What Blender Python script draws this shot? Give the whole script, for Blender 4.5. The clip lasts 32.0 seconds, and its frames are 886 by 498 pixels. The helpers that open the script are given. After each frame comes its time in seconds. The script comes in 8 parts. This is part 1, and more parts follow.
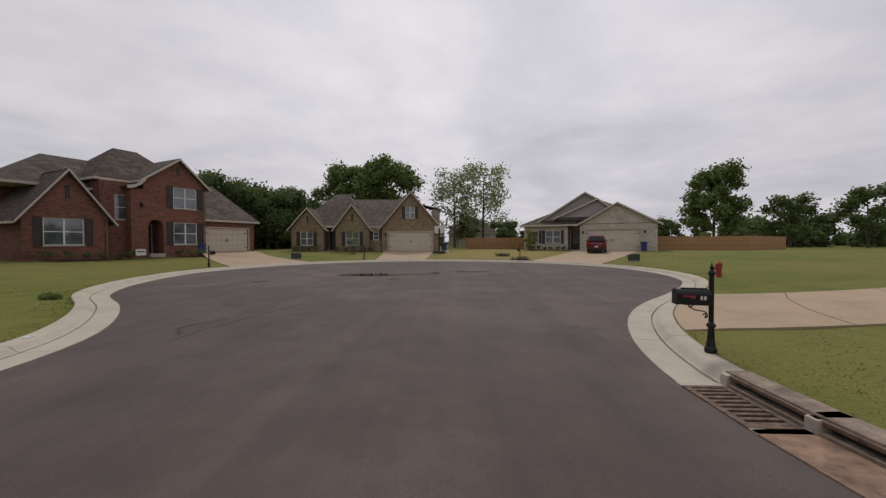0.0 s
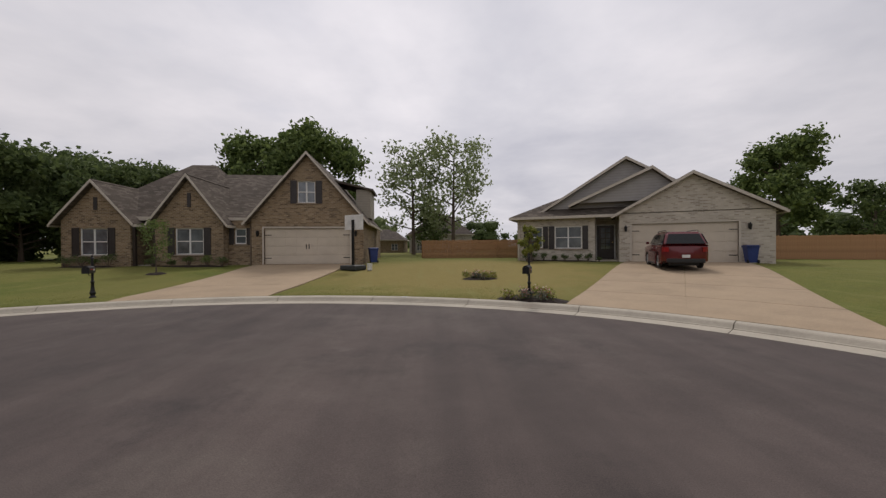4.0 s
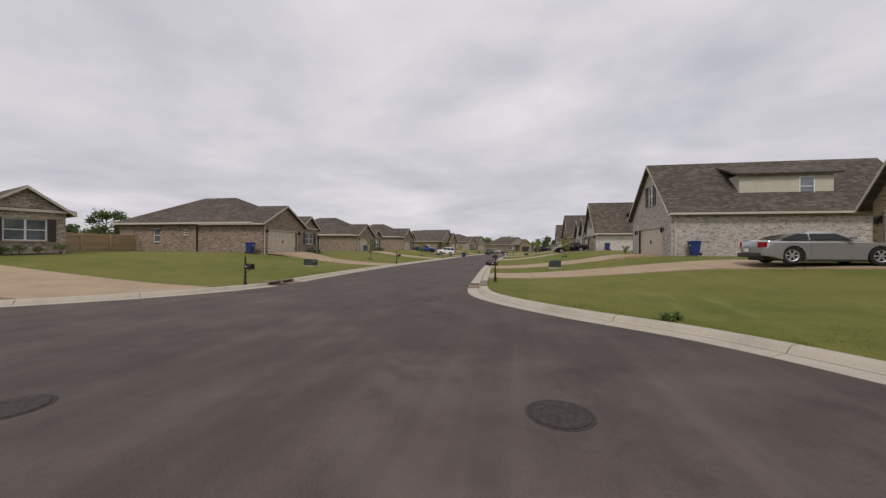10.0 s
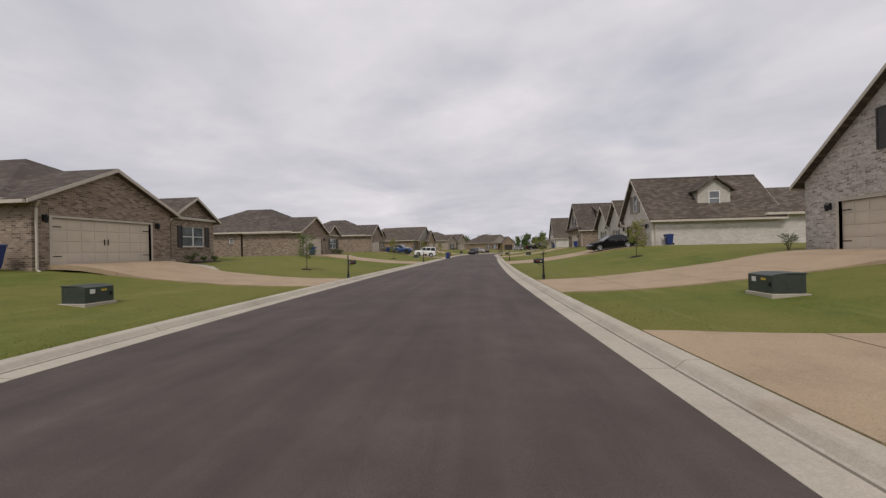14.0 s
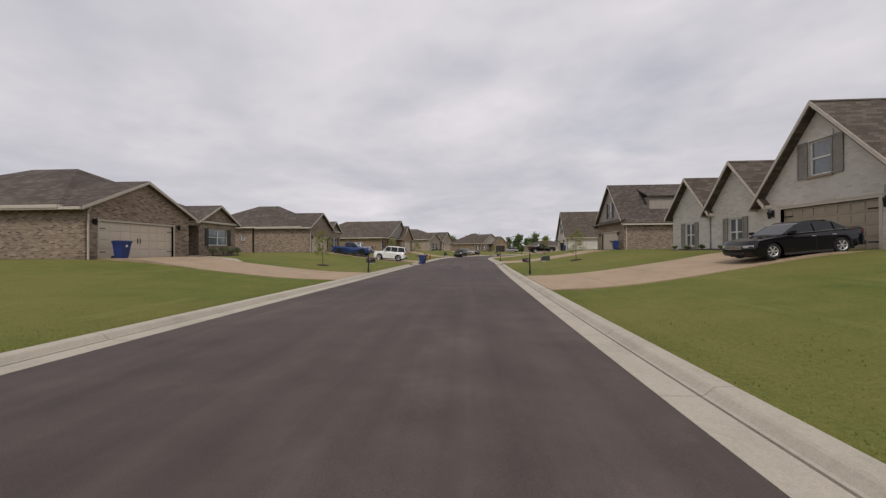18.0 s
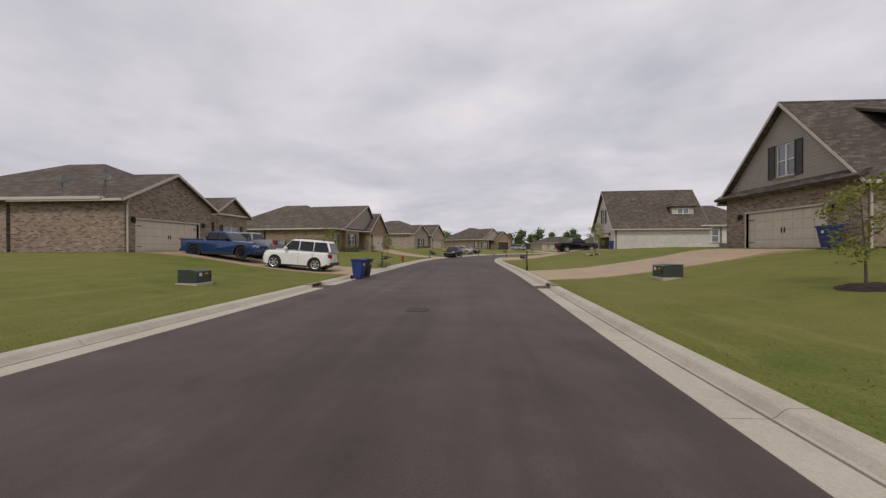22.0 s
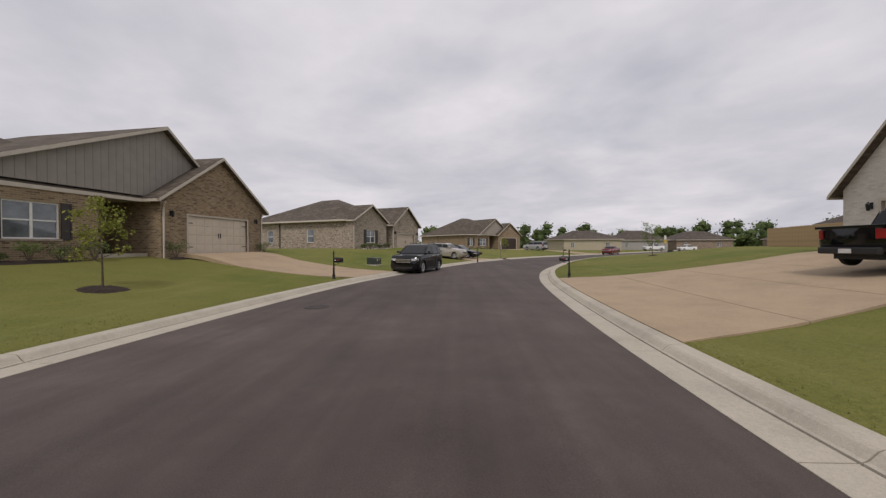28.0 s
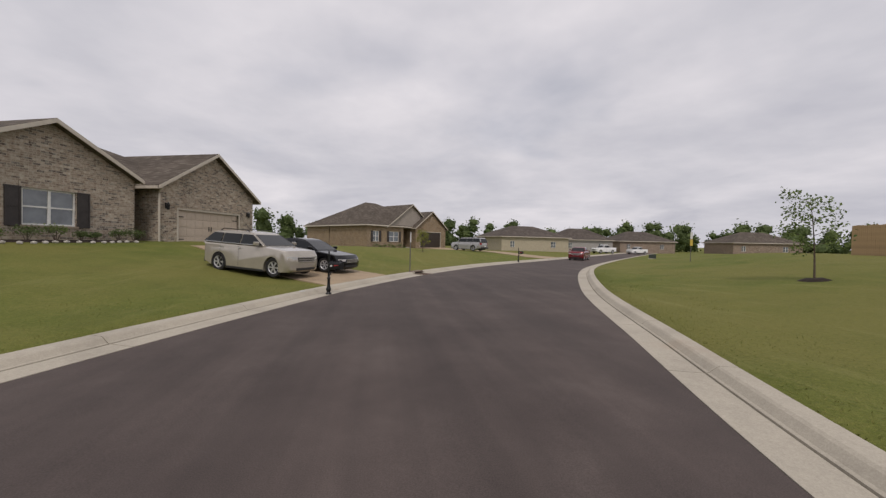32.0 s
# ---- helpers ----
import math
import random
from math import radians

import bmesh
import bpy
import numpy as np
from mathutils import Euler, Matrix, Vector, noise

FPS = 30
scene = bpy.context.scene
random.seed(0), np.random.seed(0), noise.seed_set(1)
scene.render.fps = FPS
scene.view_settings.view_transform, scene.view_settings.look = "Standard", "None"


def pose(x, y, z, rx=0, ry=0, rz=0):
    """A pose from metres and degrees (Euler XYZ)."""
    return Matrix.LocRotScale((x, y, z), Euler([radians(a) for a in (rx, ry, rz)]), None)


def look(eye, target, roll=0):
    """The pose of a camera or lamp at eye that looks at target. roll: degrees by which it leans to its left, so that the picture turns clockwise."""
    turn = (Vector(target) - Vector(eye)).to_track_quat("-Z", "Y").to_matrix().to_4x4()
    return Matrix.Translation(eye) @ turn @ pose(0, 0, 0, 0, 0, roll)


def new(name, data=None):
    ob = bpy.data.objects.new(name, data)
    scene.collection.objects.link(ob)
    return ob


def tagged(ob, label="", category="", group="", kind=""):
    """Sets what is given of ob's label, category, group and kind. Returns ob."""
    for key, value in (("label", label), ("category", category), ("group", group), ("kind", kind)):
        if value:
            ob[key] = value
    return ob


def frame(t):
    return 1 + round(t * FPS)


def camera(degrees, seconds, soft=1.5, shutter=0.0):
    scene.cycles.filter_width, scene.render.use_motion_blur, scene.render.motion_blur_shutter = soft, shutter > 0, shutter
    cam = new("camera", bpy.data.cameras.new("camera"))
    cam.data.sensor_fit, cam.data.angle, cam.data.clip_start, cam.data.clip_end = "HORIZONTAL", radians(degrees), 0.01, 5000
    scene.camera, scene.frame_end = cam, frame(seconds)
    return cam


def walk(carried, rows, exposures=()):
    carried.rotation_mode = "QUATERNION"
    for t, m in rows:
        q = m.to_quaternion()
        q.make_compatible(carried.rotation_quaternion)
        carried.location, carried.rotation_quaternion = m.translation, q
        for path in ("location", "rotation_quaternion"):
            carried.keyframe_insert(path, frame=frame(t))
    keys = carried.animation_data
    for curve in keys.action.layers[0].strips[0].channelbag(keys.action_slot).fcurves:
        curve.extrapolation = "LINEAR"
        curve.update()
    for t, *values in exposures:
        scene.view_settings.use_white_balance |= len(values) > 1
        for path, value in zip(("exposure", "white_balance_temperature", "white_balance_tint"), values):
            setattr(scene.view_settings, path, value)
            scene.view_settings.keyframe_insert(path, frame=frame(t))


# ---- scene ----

# ---- camera and its walk ----
LENS = 102.5
PATH = [
    (0.0, -6.05, 13.57, 1.77, -1.16, 0.13, -179.03),
    (0.5, -6.16, 10.44, 1.77, -1.11, 1.01, -182.13),
    (1.0, -6.59, 7.56, 1.77, -0.21, 0.56, -188.43),
    (1.5, -7.31, 4.81, 1.77, 0.55, -0.01, -195.75),
    (2.0, -8.19, 2.18, 1.77, 0.67, 0.07, -200.50),
    (2.5, -8.98, -0.44, 1.77, -0.02, -0.28, -202.67),
    (3.0, -9.42, -2.90, 1.77, -0.28, -0.22, -199.78),
    (3.5, -9.51, -5.19, 1.77, -0.37, 0.03, -192.72),
    (4.0, -9.26, -7.30, 1.77, -0.42, 0.37, -182.41),
    (4.5, -8.69, -9.22, 1.77, -0.39, 0.68, -169.73),
    (5.0, -7.79, -10.92, 1.77, -0.01, 0.68, -155.60),
    (5.5, -6.65, -12.33, 1.77, -0.13, 0.46, -140.60),
    (6.0, -5.30, -13.36, 1.77, 0.13, -0.07, -123.18),
    (6.5, -3.85, -13.82, 1.77, 0.25, -0.42, -104.69),
    (7.0, -2.39, -13.77, 1.77, 0.39, -0.65, -86.97),
    (7.5, -0.95, -13.33, 1.77, 0.43, -0.43, -69.59),
    (8.0, 0.29, -12.45, 1.77, 0.33, -0.30, -52.64),
    (8.5, 1.15, -11.21, 1.77, 0.30, -0.37, -35.59),
    (9.0, 1.71, -9.62, 1.77, -0.13, -0.31, -18.44),
    (9.5, 1.92, -7.80, 1.77, -0.18, -0.31, -2.46),
    (10.0, 1.74, -5.93, 1.77, 0.05, -0.31, 10.21),
    (10.5, 1.30, -3.96, 1.77, 0.03, -0.22, 17.37),
    (11.0, 0.71, -1.97, 1.77, 0.00, -0.42, 20.71),
    (11.5, 0.02, 0.07, 1.77, -0.44, -0.17, 22.78),
    (12.0, -0.71, 2.21, 1.77, -0.16, -0.38, 23.06),
    (12.5, -1.40, 4.47, 1.77, -0.54, -0.35, 20.17),
    (13.0, -1.92, 6.77, 1.77, -0.80, 0.17, 15.65),
    (13.5, -2.30, 9.21, 1.77, -0.98, 0.95, 10.46),
    (14.0, -2.51, 11.65, 1.77, 0.05, 1.13, 5.86),
    (14.5, -2.65, 14.17, 1.77, 0.17, 0.78, 3.87),
    (15.0, -2.77, 16.75, 1.77, 0.16, 0.38, 2.32),
    (15.5, -2.86, 19.40, 1.77, 0.16, 0.15, 1.29),
    (16.0, -2.92, 22.14, 1.77, 0.19, 0.13, 0.89),
    (16.5, -2.95, 24.98, 1.77, 0.23, 0.29, 1.22),
    (17.0, -2.95, 27.94, 1.77, 0.14, 0.54, 2.37),
    (17.5, -2.93, 30.90, 1.77, 0.16, 0.61, 3.38),
    (18.0, -2.90, 33.92, 1.77, 0.14, 0.30, 3.78),
    (18.5, -2.87, 37.00, 1.77, 0.08, 0.17, 3.85),
    (19.0, -2.85, 40.14, 1.77, 0.21, 0.10, 3.80),
    (19.5, -2.84, 43.31, 1.77, 0.13, -0.03, 3.56),
    (20.0, -2.86, 46.48, 1.77, 0.20, -0.13, 3.48),
    (20.5, -2.86, 49.61, 1.77, 0.10, -0.15, 3.36),
    (21.0, -2.81, 52.73, 1.77, -0.19, 0.07, 3.39),
    (21.5, -2.74, 55.84, 1.77, -0.27, 0.11, 3.31),
    (22.0, -2.64, 58.94, 1.77, -0.28, 0.17, 3.28),
    (22.5, -2.56, 62.02, 1.77, -0.40, 0.21, 3.03),
    (23.0, -2.53, 65.07, 1.77, -0.43, 0.16, 3.07),
    (23.5, -2.50, 68.21, 1.77, -0.28, 0.15, 2.78),
    (24.0, -2.45, 71.41, 1.77, -0.36, 0.39, 2.54),
    (24.5, -2.32, 74.68, 1.77, -0.06, 0.21, 2.39),
    (25.0, -2.06, 78.09, 1.77, 0.20, -0.07, 2.81),
    (25.5, -1.74, 81.40, 1.77, 0.15, -0.10, 3.01),
    (26.0, -1.63, 84.51, 1.77, 0.06, -0.07, 3.08),
    (26.5, -1.65, 87.50, 1.77, -0.05, -0.02, 3.03),
    (27.0, -1.72, 90.43, 1.77, -0.20, 0.07, 2.85),
    (27.5, -1.76, 93.36, 1.77, -0.39, 0.19, 2.57),
    (28.0, -1.69, 96.37, 1.77, -0.53, 0.33, 2.20),
    (28.5, -1.54, 99.45, 1.77, -0.54, 0.40, 1.11),
    (29.0, -1.34, 102.52, 1.77, -0.59, 0.19, 0.10),
    (29.5, -1.08, 105.61, 1.77, -0.57, -0.13, -1.03),
    (30.0, -0.67, 108.76, 1.77, -0.56, -0.29, -2.47),
    (30.5, -0.07, 111.89, 1.77, -0.59, -0.47, -4.05),
    (31.0, 0.60, 115.12, 1.77, -0.81, -0.76, -5.74),
    (31.5, 1.34, 118.42, 1.77, -0.90, -1.01, -7.75),
    (32.0, 2.09, 121.70, 1.77, -1.04, -1.14, -10.25),
]

cam = camera(LENS, 32.0, soft=1.35)
walk(cam, [(t, pose(x, y, z, 90 + p, r, w)) for t, x, y, z, p, r, w in PATH], [(0, -0.15, 6650, 15), (2.5, -0.12, 6650, 15), (5, -0.02, 6650, 15), (7, 0.08, 6600, 13), (10, 0.03, 6650, 14), (32, 0.02, 6650, 15)])

# ---- world, sun, exposure ----
scene.view_settings.exposure = 0.0


def sky_world():
    w = bpy.data.worlds.new("overcast_sky")
    w.use_nodes = True
    nt = w.node_tree
    nt.nodes.clear()
    n = nt.nodes.new
    out = n("ShaderNodeOutputWorld")
    sky = n("ShaderNodeTexSky")
    sky.sky_type = "NISHITA"
    sky.sun_disc = False
    sky.sun_elevation = radians(52)
    sky.sun_rotation = radians(185)
    blue = n("ShaderNodeBackground")
    blue.inputs[1].default_value = 0.075
    nt.links.new(sky.outputs[0], blue.inputs[0])
    tc = n("ShaderNodeTexCoord")
    # clouds on a flat layer: divide the direction by its height
    sep = n("ShaderNodeSeparateXYZ")
    nt.links.new(tc.outputs["Generated"], sep.inputs[0])
    up = n("ShaderNodeMath")
    up.operation = "MAXIMUM"
    nt.links.new(sep.outputs[2], up.inputs[0])
    up.inputs[1].default_value = 0.0
    up2 = n("ShaderNodeMath")
    up2.operation = "ADD"
    nt.links.new(up.outputs[0], up2.inputs[0])
    up2.inputs[1].default_value = 0.16
    dv = n("ShaderNodeVectorMath")
    dv.operation = "DIVIDE"
    nt.links.new(tc.outputs["Generated"], dv.inputs[0])
    cmb = n("ShaderNodeCombineXYZ")
    for i in range(3):
        nt.links.new(up2.outputs[0], cmb.inputs[i])
    nt.links.new(cmb.outputs[0], dv.inputs[1])
    big = n("ShaderNodeTexNoise")
    big.inputs["Scale"].default_value = 0.8
    big.inputs["Detail"].default_value = 4
    big.inputs["Roughness"].default_value = 0.5
    big.inputs["Distortion"].default_value = 0.5
    nt.links.new(dv.outputs[0], big.inputs["Vector"])
    fine = n("ShaderNodeTexNoise")
    fine.inputs["Scale"].default_value = 2.6
    fine.inputs["Detail"].default_value = 4
    fine.inputs["Roughness"].default_value = 0.6
    nt.links.new(dv.outputs[0], fine.inputs["Vector"])
    mixn = n("ShaderNodeMix")
    mixn.data_type = "FLOAT"
    mixn.inputs["Factor"].default_value = 0.28
    nt.links.new(big.outputs[0], mixn.inputs[2])
    nt.links.new(fine.outputs[0], mixn.inputs[3])
    ramp = n("ShaderNodeValToRGB")
    els = ramp.color_ramp.elements
    els[0].position, els[0].color = 0.30, (0.49, 0.51, 0.57, 1)
    els[1].position, els[1].color = 0.70, (0.79, 0.79, 0.82, 1)
    e = els.new(0.48)
    e.color = (0.615, 0.63, 0.675, 1)
    nt.links.new(mixn.outputs[0], ramp.inputs[0])
    cloud = n("ShaderNodeBackground")
    nt.links.new(ramp.outputs[0], cloud.inputs[0])
    # the cloud is thinner and brighter round the hidden sun
    sd = n("ShaderNodeVectorMath")
    sd.operation = "DOT_PRODUCT"
    nt.links.new(tc.outputs["Generated"], sd.inputs[0])
    sd.inputs[1].default_value = (-0.054, -0.70, 0.71)
    glow = n("ShaderNodeMapRange")
    glow.interpolation_type = "SMOOTHSTEP"
    nt.links.new(sd.outputs["Value"], glow.inputs["Value"])
    glow.inputs["From Min"].default_value = 0.55
    glow.inputs["From Max"].default_value = 1.0
    glow.inputs["To Min"].default_value = 0.93
    glow.inputs["To Max"].default_value = 1.18
    nt.links.new(glow.outputs[0], cloud.inputs[1])
    hole = n("ShaderNodeTexNoise")
    hole.inputs["Scale"].default_value = 0.55
    hole.inputs["Detail"].default_value = 5
    nt.links.new(dv.outputs[0], hole.inputs["Vector"])
    cover = n("ShaderNodeMapRange")
    cover.inputs["From Min"].default_value = 0.62
    cover.inputs["From Max"].default_value = 0.74
    cover.inputs["To Min"].default_value = 1.0
    cover.inputs["To Max"].default_value = 0.7
    nt.links.new(hole.outputs[0], cover.inputs["Value"])
    mix = n("ShaderNodeMixShader")
    nt.links.new(cover.outputs[0], mix.inputs[0])
    nt.links.new(blue.outputs[0], mix.inputs[1])
    nt.links.new(cloud.outputs[0], mix.inputs[2])
    nt.links.new(mix.outputs[0], out.inputs[0])
    scene.world = w


sky_world()
sun_data = bpy.data.lights.new("sun", "SUN")
sun_data.energy = 1.5
sun_data.angle = radians(14)
sun_data.color = (1.0, 0.96, 0.9)
sun = new("sun", sun_data)
sun.matrix_world = look((0, 0, 60), (4, 46, 0))

# ---- materials ----
MATS = {}


def nodes_of(name):
    m = bpy.data.materials.new(name)
    m.use_nodes = True
    nt = m.node_tree
    nt.nodes.clear()
    out = nt.nodes.new("ShaderNodeOutputMaterial")
    bsdf = nt.nodes.new("ShaderNodeBsdfPrincipled")
    nt.links.new(bsdf.outputs[0], out.inputs[0])
    return m, nt, bsdf


def noise_node(nt, vec, scale, detail=4, rough=0.6):
    n = nt.nodes.new("ShaderNodeTexNoise")
    n.inputs["Scale"].default_value = scale
    n.inputs["Detail"].default_value = detail
    n.inputs["Roughness"].default_value = rough
    if vec is not None:
        nt.links.new(vec, n.inputs["Vector"])
    return n.outputs[0]


def ramp_node(nt, fac, stops):
    r = nt.nodes.new("ShaderNodeValToRGB")
    els = r.color_ramp.elements
    els[0].position, els[0].color = stops[0][0], (*stops[0][1], 1)
    els[1].position, els[1].color = stops[-1][0], (*stops[-1][1], 1)
    for p, c in stops[1:-1]:
        e = els.new(p)
        e.color = (*c, 1)
    nt.links.new(fac, r.inputs[0])
    return r.outputs[0]


def mix_col(nt, fac, a, b, mode="MIX"):
    m = nt.nodes.new("ShaderNodeMix")
    m.data_type = "RGBA"
    m.blend_type = mode
    for sock, v in ((m.inputs["Factor"], fac), (m.inputs[6], a), (m.inputs[7], b)):
        if isinstance(v, (int, float)):
            sock.default_value = v
        elif isinstance(v, tuple):
            sock.default_value = (*v, 1)
        else:
            nt.links.new(v, sock)
    return m.outputs[2]


def bump_node(nt, bsdf, height, strength, dist=0.01):
    b = nt.nodes.new("ShaderNodeBump")
    b.inputs["Strength"].default_value = strength
    b.inputs["Distance"].default_value = dist
    nt.links.new(height, b.inputs["Height"])
    nt.links.new(b.outputs[0], bsdf.inputs["Normal"])


def obj_coord(nt):
    return nt.nodes.new("ShaderNodeTexCoord").outputs["Object"]


def plain(name, col, rough=0.5, metal=0.0, vary=0.12, scale=6.0, bump=0.0, spec=0.5, coat=0.0):
    """A painted, cast or moulded surface with slight soiling and grain."""
    if name in MATS:
        return MATS[name]
    m, nt, b = nodes_of(name)
    v = obj_coord(nt)
    n1 = noise_node(nt, v, scale, 5)
    n2 = noise_node(nt, v, scale * 9, 3)
    dark = tuple(c * (1 - vary * 1.6) for c in col)
    lite = tuple(min(1, c * (1 + vary)) for c in col)
    c1 = ramp_node(nt, n1, [(0.3, dark), (0.7, lite)])
    c2 = ramp_node(nt, n2, [(0.25, (1 - vary,) * 3), (0.7, (1.0,) * 3)])
    nt.links.new(mix_col(nt, 0.6, c1, c2, "MULTIPLY"), b.inputs["Base Color"])
    b.inputs["Roughness"].default_value = rough
    b.inputs["Metallic"].default_value = metal
    b.inputs["Specular IOR Level"].default_value = spec
    b.inputs["Coat Weight"].default_value = coat
    b.inputs["Coat Roughness"].default_value = 0.06
    if bump:
        bump_node(nt, b, n2, bump, 0.004)
    MATS[name] = m
    return m


def wall_uv(nt):
    """Coordinates that run along a wall and up it, whichever way it faces."""
    tc = nt.nodes.new("ShaderNodeTexCoord")
    so = nt.nodes.new("ShaderNodeSeparateXYZ")
    nt.links.new(tc.outputs["Object"], so.inputs[0])
    sn = nt.nodes.new("ShaderNodeSeparateXYZ")
    nt.links.new(tc.outputs["Normal"], sn.inputs[0])
    ab = nt.nodes.new("ShaderNodeMath")
    ab.operation = "ABSOLUTE"
    nt.links.new(sn.outputs[0], ab.inputs[0])
    gt = nt.nodes.new("ShaderNodeMath")
    gt.operation = "GREATER_THAN"
    nt.links.new(ab.outputs[0], gt.inputs[0])
    gt.inputs[1].default_value = 0.6
    mx = nt.nodes.new("ShaderNodeMix")
    mx.data_type = "FLOAT"
    nt.links.new(gt.outputs[0], mx.inputs["Factor"])
    nt.links.new(so.outputs[0], mx.inputs[2])
    nt.links.new(so.outputs[1], mx.inputs[3])
    cb = nt.nodes.new("ShaderNodeCombineXYZ")
    nt.links.new(mx.outputs[0], cb.inputs[0])
    nt.links.new(so.outputs[2], cb.inputs[1])
    return cb.outputs[0], tc.outputs["Object"], so


def brick(name, dark, mid, lite, mortar, whitewash=0.0):
    if name in MATS:
        return MATS[name]
    m, nt, b = nodes_of(name)
    uv, ob, so = wall_uv(nt)
    br = nt.nodes.new("ShaderNodeTexBrick")
    nt.links.new(uv, br.inputs["Vector"])
    br.inputs["Scale"].default_value = 1.0
    br.inputs["Brick Width"].default_value = 0.21
    br.inputs["Row Height"].default_value = 0.076
    br.inputs["Mortar Size"].default_value = 0.007
    br.inputs["Mortar Smooth"].default_value = 0.15
    br.inputs["Bias"].default_value = -0.1
    br.inputs["Color1"].default_value = (0, 0, 0, 1)
    br.inputs["Color2"].default_value = (1, 1, 1, 1)
    br.inputs["Mortar"].default_value = (0.5, 0.5, 0.5, 1)
    tone = ramp_node(nt, br.outputs["Color"], [(0.0, dark), (0.25, mid), (0.6, mid), (1.0, lite)])
    big = noise_node(nt, ob, 0.7, 5)
    stain = ramp_node(nt, big, [(0.3, (0.84, 0.83, 0.82)), (0.65, (1.06, 1.05, 1.04))])
    col = mix_col(nt, 1.0, tone, stain, "MULTIPLY")
    grit = noise_node(nt, ob, 38, 3)
    col = mix_col(nt, 0.5, col, ramp_node(nt, grit, [(0.3, (0.78,) * 3), (0.7, (1.12,) * 3)]), "MULTIPLY")
    if whitewash:
        ww = ramp_node(nt, noise_node(nt, ob, 9, 5, 0.7), [(0.42, (0, 0, 0)), (0.6, (1, 1, 1))])
        mm = nt.nodes.new("ShaderNodeMath")
        mm.operation = "MULTIPLY"
        nt.links.new(ww, mm.inputs[0])
        mm.inputs[1].default_value = whitewash
        col = mix_col(nt, mm.outputs[0], col, tuple(min(0.8, c * 1.9 + 0.1) for c in lite))
    col = mix_col(nt, br.outputs["Fac"], col, mortar)
    nt.links.new(col, b.inputs["Base Color"])
    b.inputs["Roughness"].default_value = 0.9
    inv = nt.nodes.new("ShaderNodeMath")
    inv.operation = "SUBTRACT"
    inv.inputs[0].default_value = 1.0
    nt.links.new(br.outputs["Fac"], inv.inputs[1])
    bump_node(nt, b, inv.outputs[0], 0.5, 0.008)
    MATS[name] = m
    return m


def shingles(name, a, c):
    if name in MATS:
        return MATS[name]
    m, nt, b = nodes_of(name)
    tc = nt.nodes.new("ShaderNodeTexCoord")
    so = nt.nodes.new("ShaderNodeSeparateXYZ")
    nt.links.new(tc.outputs["Object"], so.inputs[0])
    ad = nt.nodes.new("ShaderNodeMath")
    nt.links.new(so.outputs[0], ad.inputs[0])
    nt.links.new(so.outputs[1], ad.inputs[1])
    cb = nt.nodes.new("ShaderNodeCombineXYZ")
    nt.links.new(ad.outputs[0], cb.inputs[0])
    nt.links.new(so.outputs[2], cb.inputs[1])
    br = nt.nodes.new("ShaderNodeTexBrick")
    nt.links.new(cb.outputs[0], br.inputs["Vector"])
    br.inputs["Scale"].default_value = 1.0
    br.inputs["Brick Width"].default_value = 0.30
    br.inputs["Row Height"].default_value = 0.095
    br.inputs["Mortar Size"].default_value = 0.006
    br.inputs["Color1"].default_value = (0, 0, 0, 1)
    br.inputs["Color2"].default_value = (1, 1, 1, 1)
    br.inputs["Mortar"].default_value = (0.1, 0.1, 0.1, 1)
    tone = ramp_node(nt, br.outputs["Color"], [(0, tuple(x * 0.8 for x in a)), (0.5, a), (1.0, c)])
    st = ramp_node(nt, noise_node(nt, tc.outputs["Object"], 0.5, 5), [(0.3, (0.8,) * 3), (0.7, (1.1,) * 3)])
    gr = ramp_node(nt, noise_node(nt, tc.outputs["Object"], 45, 2), [(0.3, (0.75,) * 3), (0.7, (1.15,) * 3)])
    col = mix_col(nt, 1.0, mix_col(nt, 1.0, tone, st, "MULTIPLY"), gr, "MULTIPLY")
    nt.links.new(col, b.inputs["Base Color"])
    b.inputs["Roughness"].default_value = 0.95
    b.inputs["Specular IOR Level"].default_value = 0.2
    bump_node(nt, b, br.outputs["Color"], 0.35, 0.01)
    MATS[name] = m
    return m


def lined(name, col, pitch, axis, depth=0.4):
    """Lap siding (axis 1) or board and batten (axis 0)."""
    if name in MATS:
        return MATS[name]
    m, nt, b = nodes_of(name)
    uv, ob, so = wall_uv(nt)
    s = nt.nodes.new("ShaderNodeSeparateXYZ")
    nt.links.new(uv, s.inputs[0])
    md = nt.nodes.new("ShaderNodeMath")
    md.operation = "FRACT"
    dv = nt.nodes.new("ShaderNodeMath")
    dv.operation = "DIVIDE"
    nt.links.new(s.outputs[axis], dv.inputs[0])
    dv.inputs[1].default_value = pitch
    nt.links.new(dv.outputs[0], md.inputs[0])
    # shade at each lap or batten edge, multiplied into the colour; also drives the bump
    lap_shade = ramp_node(nt, md.outputs[0], [(0.0, (0.45,) * 3), (0.1, (0.95,) * 3), (1.0, (1.0,) * 3)])
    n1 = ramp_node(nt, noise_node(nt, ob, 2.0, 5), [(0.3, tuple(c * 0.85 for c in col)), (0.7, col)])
    nt.links.new(mix_col(nt, 1.0, n1, lap_shade, "MULTIPLY"), b.inputs["Base Color"])
    b.inputs["Roughness"].default_value = 0.6
    bump_node(nt, b, lap_shade, depth, 0.015)
    MATS[name] = m
    return m


